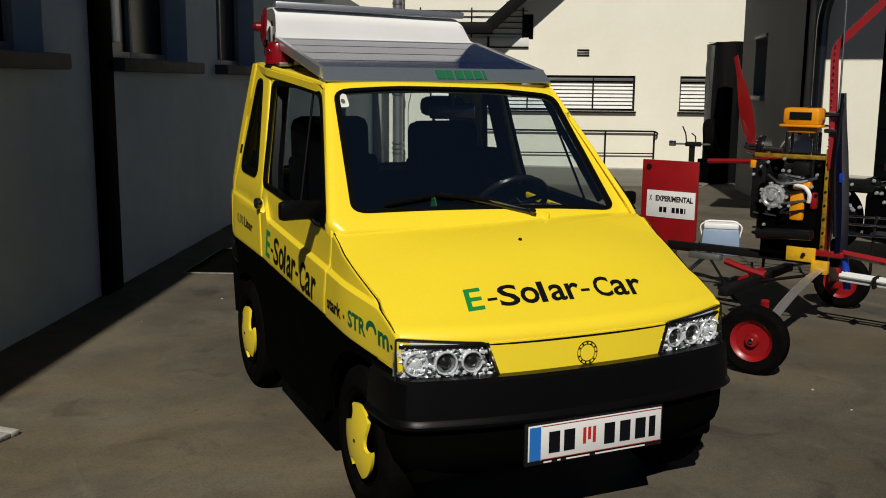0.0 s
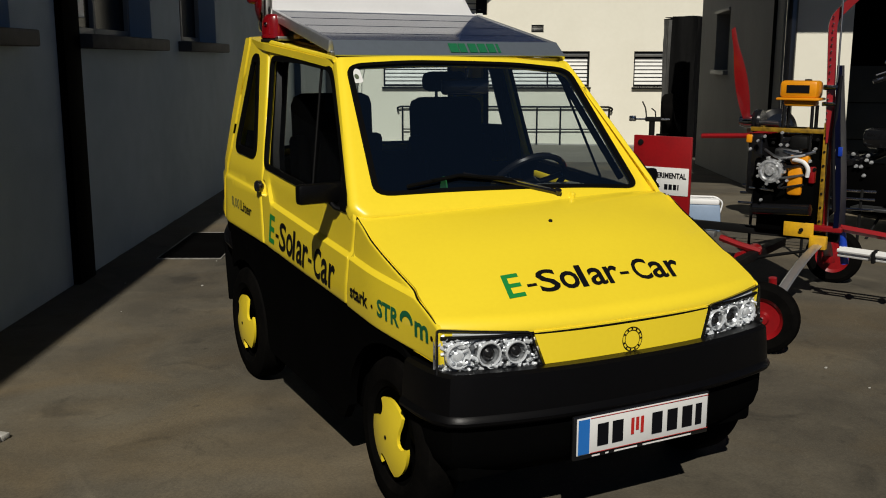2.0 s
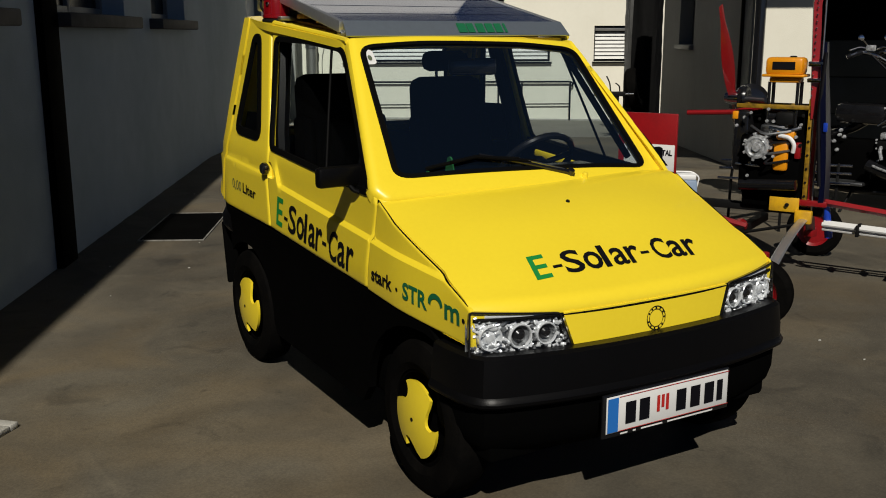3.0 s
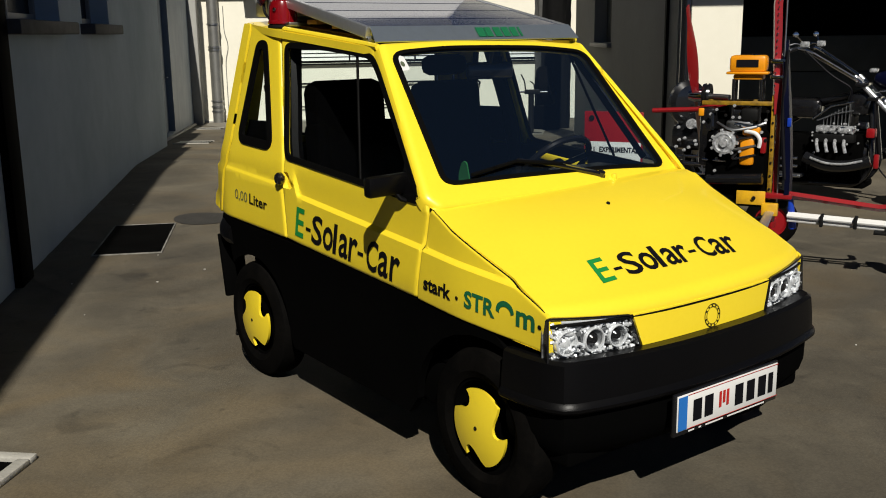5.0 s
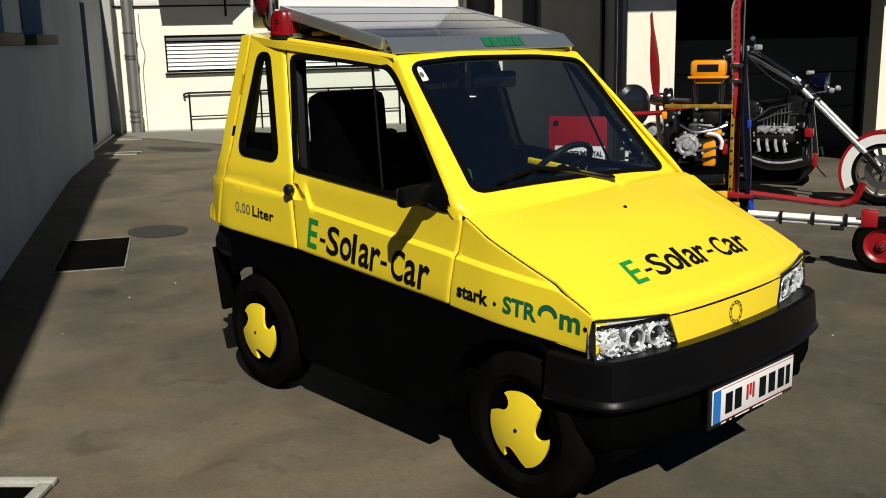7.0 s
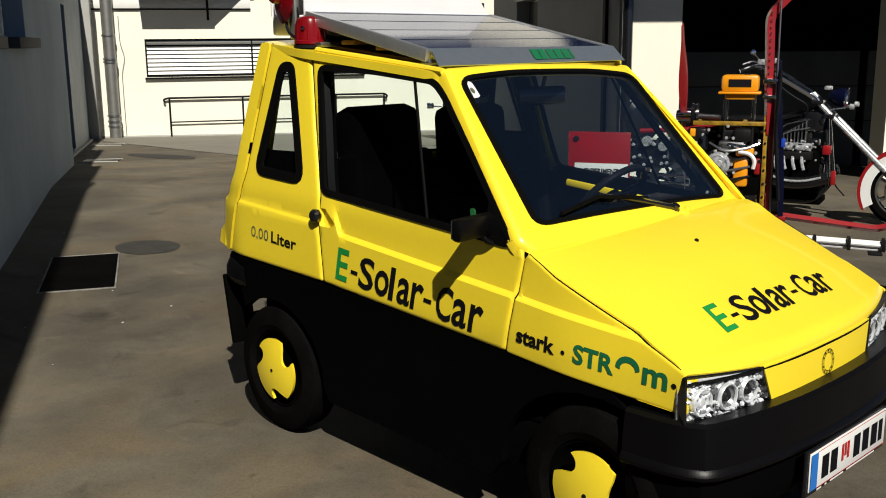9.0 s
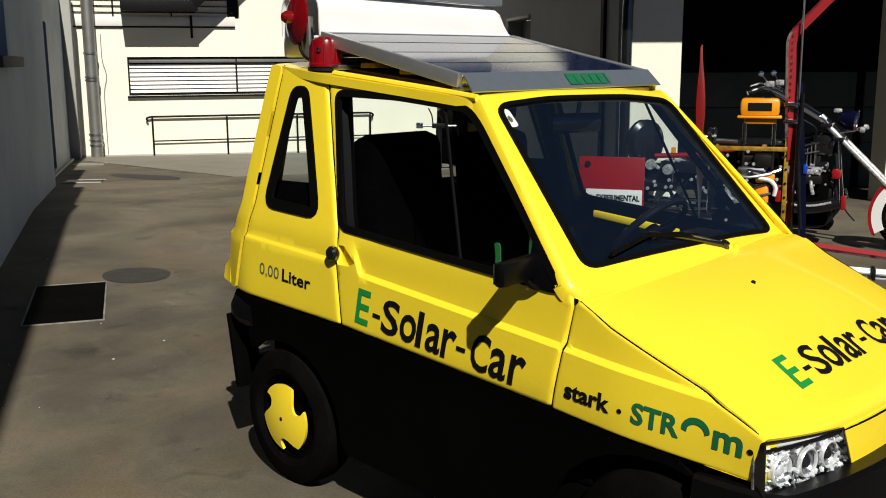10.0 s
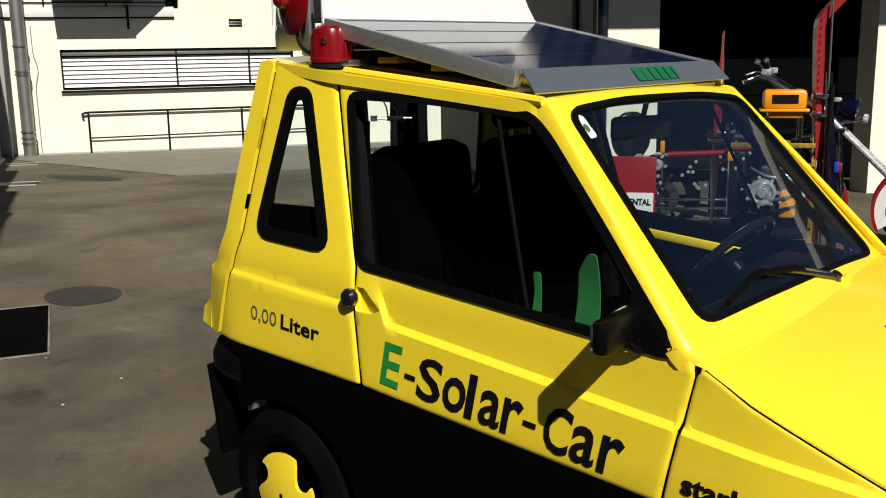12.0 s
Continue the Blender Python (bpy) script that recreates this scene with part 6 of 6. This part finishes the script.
for v, z in ((-0.02, 0.345), (0.03, 0.35), (0.0, 0.315)):
    part("floor_tube", pipe([gy(0.10, v, z + 0.01), gy(0.86, v, z - 0.015)], 0.013, 8), PLATE_WHITE, gyro)
for u in (0.3, 0.5, 0.7):
    part("tube_clip", box((u, -0.05, 0.30), (u + 0.02, 0.06, 0.37), 0.004, GX), IRON, gyro)
part("pedal", box((0.62, -0.10, 0.285), (0.70, 0.05, 0.30), 0.003, GX), IRON, gyro)
part("nose_fork", pipe(rounded([gy(0.86, 0.02, 0.33), gy(0.92, 0.04, 0.36), WN + Vector((0.02, 0.02, 0.0)) + GL * 0.08], 0.04), 0.018), RED, gyro)
part("nose_block", box((0.80, -0.04, 0.30), (0.90, 0.06, 0.41), 0.012, GX), RED, gyro)
seat_skin = lambda a, b: GX @ Vector((0.075 + 0.03 * math.sin(3 * b) + 0.9 * a * a, a, b))
part("seat_shell", sheet([(-0.09, 0.50), (0.07, 0.50), (0.06, 1.10), (0.02, 1.46), (-0.03, 1.46), (-0.08, 1.10)], [], seat_skin, 0.03, 0.08), NAVY, gyro, "dark blue seat shell behind the mast")
part("blue_flash", box((0.075, -0.095, 0.93), (0.10, -0.075, 0.985), 0.004, GX), BLUE, gyro)
part("harness", pipe(rounded([gy(0.05, -0.05, 1.40), gy(0.04, -0.08, 1.0), gy(0.08, -0.10, 0.6)], 0.1), 0.012, 6), INK, gyro)


# ---- the chopper behind it ----
BD, BN = Vector((0.300, -0.954, 0)), Vector((0.954, 0.300, 0))      # its nose, its far side
BO = Vector((5.44, 3.04, 0))


def bk(u, v, z):
    return BO + BD * u + BN * v + Vector((0, 0, z))


BX = Matrix(((BD.x, BN.x, 0, BO.x), (BD.y, BN.y, 0, BO.y), (0, 0, 1, 0), (0, 0, 0, 1)))
trike = thing("chopper_motorcycle", "long black chopper motorcycle with chrome fork and engine", "motorcycle")


def spoked(c, axle, r, wid, spokes, rimmat):
    m = towards(c, axle)
    w = part("wheel", lathe([(r * 0.74, -wid / 2), (r * 0.90, -wid / 2), (r, -wid * 0.2), (r, wid * 0.2), (r * 0.90, wid / 2), (r * 0.74, wid / 2), (r * 0.74, -wid / 2)], m, 48), RUBBER, trike)
    part("rim", lathe([(r * 0.75, -wid * 0.42), (r * 0.75, wid * 0.42), (r * 0.69, wid * 0.42), (r * 0.67, 0), (r * 0.69, -wid * 0.42), (r * 0.75, -wid * 0.42)], m, 40), rimmat, w)
    part("brake_disc", lathe([(r * 0.28, wid * 0.5), (r * 0.50, wid * 0.5), (r * 0.50, wid * 0.56), (r * 0.28, wid * 0.56), (r * 0.28, wid * 0.5)], m, 36), STEEL, w)
    part("hub", lathe([(0, wid * 0.75), (r * 0.1, wid * 0.7), (r * 0.14, 0), (r * 0.1, -wid * 0.7), (0, -wid * 0.75)], m, 20), CHROME, w)
    for k in range(spokes):
        a = k * math.tau / spokes
        part("spoke", box((r * 0.1, -0.016, -0.012), (r * 0.70, 0.016, 0.012), 0.006, m @ Matrix.Rotation(a, 4, "Z")), rimmat, w)
    return w


FH = bk(1.02, -0.06, 0.31)
spoked(FH, -BN, 0.305, 0.10, 7, CHROME)
spoked(bk(-1.02, 0.02, 0.32), -BN, 0.32, 0.20, 6, BLACK_GLOSS)


def guard_skin(r, w):
    """The mudguard of the front wheel, round its hub."""
    def f(a, b):
        return FH + BD * (-math.cos(a) * r) + Vector((0, 0, math.sin(a) * r)) + BN * (b * w * math.sqrt(max(0, 1 - 0.25 * b * b)))
    return f


part("mudguard", sheet([(-0.55, -1), (2.2, -1), (2.2, 1), (-0.55, 1)], [], guard_skin(0.355, 0.085), 0.006, 0.2), RED, trike, "red front mudguard with white flanks")
arcs = lambda r0, r1, d0, d1: [(-math.cos(radians(d)) * r1, math.sin(radians(d)) * r1) for d in range(d0, d1 + 1, 7)] + [(-math.cos(radians(d)) * r0, math.sin(radians(d)) * r0) for d in range(d1, d0 - 1, -7)]
for v in (-0.088, 0.088):
    part("mudguard_flank", sheet(arcs(0.255, 0.338, -28, 120), [], lambda a, b, v=v: FH + BD * a + Vector((0, 0, b)) + BN * v, 0.004, 0.06), PLATE_WHITE, trike)
    part("mudguard_edge", sheet(arcs(0.335, 0.362, -30, 122), [], lambda a, b, v=v: FH + BD * a + Vector((0, 0, b)) + BN * v * 1.02, 0.004, 0.06), RED, trike)
# fork and bars
for k, v in enumerate((-0.14, 0.03)):
    part("fork_leg", rod(bk(0.99, v, 0.36), bk(0.22, v, 1.115), 0.024, 0.024, 14), GLINT_CHROME, trike)
    part("fork_slider", rod(bk(1.02, v, 0.31), bk(0.87, v, 0.475), 0.031, seg=14), BLACK_GLOSS, trike)
    s = -1 if k == 0 else 1
    part("handlebar", pipe(rounded([bk(0.30, v, 1.03), bk(0.26, v + s * 0.03, 1.085), bk(-0.14, v + s * 0.12, 1.33), bk(-0.22, v + s * 0.20, 1.36), bk(-0.30, v + s * 0.24, 1.33)], 0.05), 0.017), CHROME, trike)
    part("grip", rod(bk(-0.22, v + s * 0.20, 1.36), bk(-0.33, v + s * 0.25, 1.315), 0.019), BLACK_GLOSS, trike)
    part("lever", pipe(rounded([bk(-0.17, v + s * 0.17, 1.375), bk(-0.24, v + s * 0.20, 1.40), bk(-0.31, v + s * 0.25, 1.37)], 0.03), 0.007, 6), CHROME, trike)
    part("master_cylinder", box((-0.20, -0.025, 1.365), (-0.13, 0.025, 1.415), 0.008, BX @ Matrix.Translation((0, v + s * 0.17, 0))), GLINT_CHROME, trike)
    part("mirror_stem", pipe([bk(-0.18, v + s * 0.17, 1.40), bk(-0.22, v + s * 0.22, 1.46)], 0.006, 6), CHROME, trike)
    part("mirror", lathe([(0, 0.014), (0.020, 0.010), (0.026, -0.004), (0, -0.02)], towards(bk(-0.23, v + s * 0.23, 1.475), BD * 0.5 - BN * 0.8), 18), CHROME, trike)
    part("indicator", lathe([(0, 0.03), (0.022, 0.02), (0.026, -0.01), (0, -0.03)], towards(bk(0.57, v + s * 0.09, 1.02), BD), 16), GLINT_CHROME, trike)
    part("indicator_stem", rod(bk(0.40, v, 0.985), bk(0.55, v + s * 0.09, 1.02), 0.007), CHROME, trike)
for z, u in ((1.045, 0.285), (0.93, 0.39)):
    part("yoke", box((u - 0.045, -0.19, z - 0.018), (u + 0.045, 0.08, z + 0.018), 0.012, BX), BLACK_GLOSS, trike)
hlm = towards(bk(0.46, -0.06, 1.085), BD - Vector((0, 0, 0.15)))
hl = part("headlamp", lathe([(0, -0.10), (0.045, -0.085), (0.078, -0.02), (0.086, 0.04), (0.082, 0.05), (0, 0.055)], hlm, 26), NAVY, trike)
part("headlamp_ring", lathe([(0.084, 0.04), (0.092, 0.05), (0.084, 0.06), (0.084, 0.04)], hlm, 26), CHROME, hl)
part("headlamp_brow", box((0.33, -0.13, 1.15), (0.39, -0.02, 1.185), 0.012, BX), GLINT_CHROME, trike)
part("brake_hose", pipe(rounded([bk(0.40, -0.16, 0.95), bk(0.43, -0.18, 0.6), bk(0.47, -0.18, 0.35), bk(0.56, -0.16, 0.25)], 0.1), 0.007, 6), INK, trike)
part("cable_loom", pipe(rounded([bk(-0.18, -0.3, 1.35), bk(0.05, -0.22, 1.12), bk(0.22, -0.18, 1.02), bk(0.2, -0.15, 0.9)], 0.1), 0.010, 6), INK, trike)
# frame
part("backbone", pipe(rounded([bk(0.34, -0.05, 0.99), bk(-0.10, 0, 0.88), bk(-0.40, 0, 0.66), bk(-1.3, 0, 0.52)], 0.15), 0.036), BLACK_GLOSS, trike)
part("head_shroud", box((0.16, -0.14, 0.78), (0.36, 0.08, 0.98), 0.05, BX), BLACK_GLOSS, trike)
part("tank", box((-0.50, -0.13, 0.74), (-0.06, 0.13, 0.92), 0.06, BX), BLACK_GLOSS, trike)
for v in (-0.17, 0.17):
    part("cradle_tube", pipe(rounded([bk(0.36, v * 0.3, 0.92), bk(0.42, v, 0.34), bk(0.32, v, 0.19), bk(-0.3, v, 0.17), bk(-1.4, v, 0.30)], 0.12), 0.022), BLACK_GLOSS, trike)
# engine: two banks, headers and a curved pipe on the near side
bl = part("engine_block", box((-0.10, -0.22, 0.20), (0.34, 0.22, 0.62), 0.03, BX), DARK, trike, "black and chrome engine with bright headers")
part("gear_case", box((-0.60, -0.20, 0.18), (-0.08, 0.20, 0.60), 0.05, BX), DARK, bl)
part("front_cover", lathe([(0, 0.05), (0.09, 0.045), (0.12, 0.0), (0.12, -0.06), (0, -0.06)], towards(bk(0.33, -0.03, 0.45), BD), 24), BLACK_GLOSS, bl)
for v in (-1, 1):
    part("rocker_cover", box((-0.04, -0.045, 0.635), (0.28, 0.045, 0.70), 0.018, BX @ Matrix.Translation((0, v * 0.24, 0))), GLINT_CHROME, bl)
    part("cylinder_head", box((-0.05, -0.05, 0.56), (0.29, 0.05, 0.63), 0.01, BX @ Matrix.Translation((0, v * 0.26, 0))), IRON, bl)
    for k in range(4):
        u = -0.015 + 0.075 * k
        part("header", pipe(rounded([bk(u, v * 0.29, 0.585), bk(u + 0.01, v * 0.36, 0.555), bk(u + 0.03, v * 0.36, 0.48)], 0.03), 0.015, 8), GLINT_CHROME, bl)
        part("plug_cap", lathe([(0, 0.025), (0.012, 0.022), (0.014, 0)], towards(bk(u + 0.03, v * 0.29, 0.665), BN * v), 10), GLINT_CHROME, bl)
    part("exhaust", pipe(rounded([bk(-0.10, v * 0.34, 0.43), bk(0.08, v * 0.35, 0.36), bk(0.28, v * 0.35, 0.37), bk(0.44, v * 0.33, 0.42)], 0.1), 0.05), BLACK_GLOSS, bl)
    # thin bright tube laid on the exhaust, shaped as its highlight
    part("exhaust_shine", pipe(rounded([bk(-0.04, v * 0.395, 0.43), bk(0.10, v * 0.405, 0.385), bk(0.26, v * 0.405, 0.39), bk(0.39, v * 0.385, 0.425)], 0.1), 0.011), GLINT_CHROME, bl)
for k in range(8):
    u = 0.0 + 0.03 * k
    part("intake_rib", box((u, -0.20, 0.70), (u + 0.008, 0.12, 0.76 + 0.018 * k), 0.002, BX), STEEL, bl)
part("intake_box", box((0.0, -0.15, 0.69), (0.23, 0.1, 0.78), 0.015, BX), IRON, bl)
part("intake_rail", pipe([bk(-0.09, -0.20, 0.745), bk(0.06, -0.20, 0.86), bk(0.245, -0.20, 0.905)], 0.009, 8), CHROME, bl)
part("intake_rail", pipe([bk(-0.05, -0.21, 0.735), bk(0.10, -0.21, 0.80), bk(0.25, -0.21, 0.83)], 0.007, 8), STEEL, bl)
part("sump", box((-0.08, -0.15, 0.15), (0.37, 0.15, 0.215), 0.02, BX), DARK, bl)
random.seed(33)
for k in range(20):
    u, z = random.uniform(-0.08, 0.33), random.choice((random.uniform(0.60, 0.74), random.uniform(0.46, 0.74)))
    part("bolt", lathe([(0, 0.012), (0.008, 0.01), (0.010, 0)], towards(bk(u, -0.30, z), -BN), 8), GLINT_CHROME, bl)
part("red_reservoir", box((0.36, -0.20, 0.60), (0.43, -0.10, 0.68), 0.012, BX), RED, trike)
part("red_plate", box((0.45, -0.26, 0.35), (0.49, -0.22, 0.47), 0.008, BX), RED, trike)
# seat and tail
part("seat", box((-1.12, -0.22, 0.58), (-0.50, 0.22, 0.70), 0.05, BX), BLACK_GLOSS, trike)
bkm = towards(bk(-1.285, -0.10, 0.845), BD * 0.75 - BN * 0.66) @ Matrix.Diagonal((1.0, 1.12, 1, 1))
part("seat_back", lathe([(0, -0.07), (0.15, -0.06), (0.19, -0.02), (0.19, 0.03), (0.15, 0.06), (0, 0.075)], bkm, 28), BLACK_GLOSS, trike, "rounded black backrest")
part("backrest_stay", rod(bk(-1.25, 0.1, 0.52), bk(-1.28, 0.05, 0.8), 0.012), CHROME, trike)
part("rear_body", box((-1.42, -0.20, 0.40), (-0.95, 0.20, 0.66), 0.08, BX), BLACK_GLOSS, trike)
part("side_stand", rod(bk(-0.25, -0.16, 0.22), bk(-0.30, -0.34, 0.0), 0.012), IRON, trike)
part("rear_lamp", box((-1.005, -0.22, 0.72), (-0.97, -0.18, 0.82), 0.008, BX), ORANGE, trike)
part("rear_lamp_stay", rod(bk(-0.985, -0.20, 0.50), bk(-0.985, -0.20, 0.73), 0.009), CHROME, trike)
random.seed(31)
for k in range(34):
    u, z = random.uniform(-1.35, -0.35), random.uniform(0.40, 0.70)
    part("chrome_fitting", lathe([(0, 0.03), (0.012, 0.025), (0.018, 0.0)], towards(bk(u, -0.21, z), -BN), 9), GLINT_CHROME, trike)
for u, z in ((-1.18, 0.66), (-1.02, 0.62)):
    part("fog_lamp", lathe([(0, 0.05), (0.045, 0.04), (0.05, 0.0), (0.03, -0.04), (0, -0.05)], towards(bk(u, -0.23, z), -BN), 20), GLINT_CHROME, trike)
part("footboard", box((-0.45, -0.36, 0.24), (-0.12, -0.20, 0.27), 0.01, BX), STEEL, trike)

rack = thing("tube_rack", "low rack of bright steel tubes behind the gyrocopter", "rack")
RA, RB = Vector((3.62, 3.30, 0)), Vector((4.20, 2.52, 0))
for z, off in ((0.40, 0.0), (0.47, 0.05), (0.52, 0.12)):
    part("tube", rod(RA + Vector((off, off * 0.7, z)), RB + Vector((off, off * 0.7, z)), 0.010, seg=10), CHROME, rack)
for f in (0.1, 0.5, 0.9):
    q = RA.lerp(RB, f)
    part("upright", pipe([q, q + Vector((0.03, 0.02, 0.40)), q + Vector((0.12, 0.084, 0.53))], 0.011, 8), IRON, rack)

# ---- in the far corner ----
stack = thing("covered_stack", "tall narrow stack under black and grey tarpaulin", "tarpaulin")
SM = Matrix.Translation((11.9, 13.5, -0.53)) @ Matrix.Rotation(radians(-42), 4, "Z") @ Matrix.Diagonal((1.15, 1.15, 1.31, 1))


def tarp_skin(a, b):
    fold = 0.025 * math.sin(9 * a + 2 * b) + 0.02 * math.sin(23 * a - 3 * b)
    return SM @ Vector((0.32 * math.cos(a) * (1 + fold * 1.5), 0.24 * math.sin(a) * (1 + fold), b))


part("black_sheet", sheet([(-2.2, 0.0), (1.6, 0.0), (1.6, 2.2), (-2.2, 2.2)], [], tarp_skin, 0.006, 0.12), TARP, stack)
part("grey_sheet", sheet([(1.62, 0.85), (4.06, 0.85), (4.06, 2.15), (1.62, 2.2)], [], tarp_skin, 0.006, 0.12), TARP_GREY, stack)
part("grey_sheet", sheet([(1.62, 0.0), (4.06, 0.0), (4.06, 0.84), (1.62, 0.84)], [], tarp_skin, 0.006, 0.12), TARP, stack)
part("top_sheet", sheet([(0.32 * math.cos(k), 0.24 * math.sin(k)) for k in [j * math.tau / 24 for j in range(24)]], [], lambda a, b: SM @ Vector((a, b, 2.2 + 0.01 * math.sin(9 * a))), 0.006, 0.1), TARP, stack)
tyre = thing("spare_tyre", "black tyre leaning against the covered stack", "tyre")
part("tyre", lathe([(0.19, -0.09), (0.30, -0.09), (0.33, -0.05), (0.33, 0.05), (0.30, 0.09), (0.19, 0.09), (0.19, -0.09)], towards((11.35, 13.1, 0.42), (0.6, -0.75, 0.2)) @ Matrix.Scale(1.25, 4), 36), RUBBER, tyre)
part("stand", box((11.12, 12.93, -0.51), (11.58, 13.27, 0.02), 0.01), DARK, tyre)

bench = thing("vice_bench", "small machine with a chrome vice and levers on a stand", "machine")
VM = Matrix.Translation((9.9, 12.1, -0.39)) @ Matrix.Rotation(radians(-40), 4, "Z") @ Matrix.Scale(1.05, 4)
part("post", rod(VM @ Vector((0.1, 0, 0)), VM @ Vector((0.1, 0, 0.74)), 0.054), IRON, bench)
part("foot", box((-0.1, -0.15, 0.0), (0.3, 0.15, 0.02), 0.004, VM), IRON, bench)
part("vice", box((-0.02, -0.06, 0.72), (0.26, 0.06, 0.80), 0.015, VM), IRON, bench)
part("jaw", box((-0.30, -0.05, 0.72), (-0.18, 0.05, 0.82), 0.015, VM), CHROME, bench)
part("screw", rod(VM @ Vector((-0.2, 0, 0.76)), VM @ Vector((0.4, 0, 0.76)), 0.018), CHROME, bench)
part("lever", pipe(rounded([VM @ Vector((0.0, 0, 0.79)), VM @ Vector((-0.02, 0, 0.95)), VM @ Vector((-0.08, 0, 1.07))], 0.05), 0.013), IRON, bench)
part("lever", pipe(rounded([VM @ Vector((0.16, 0, 0.79)), VM @ Vector((0.15, 0, 0.90)), VM @ Vector((0.08, 0, 0.95))], 0.03), 0.012), IRON, bench)
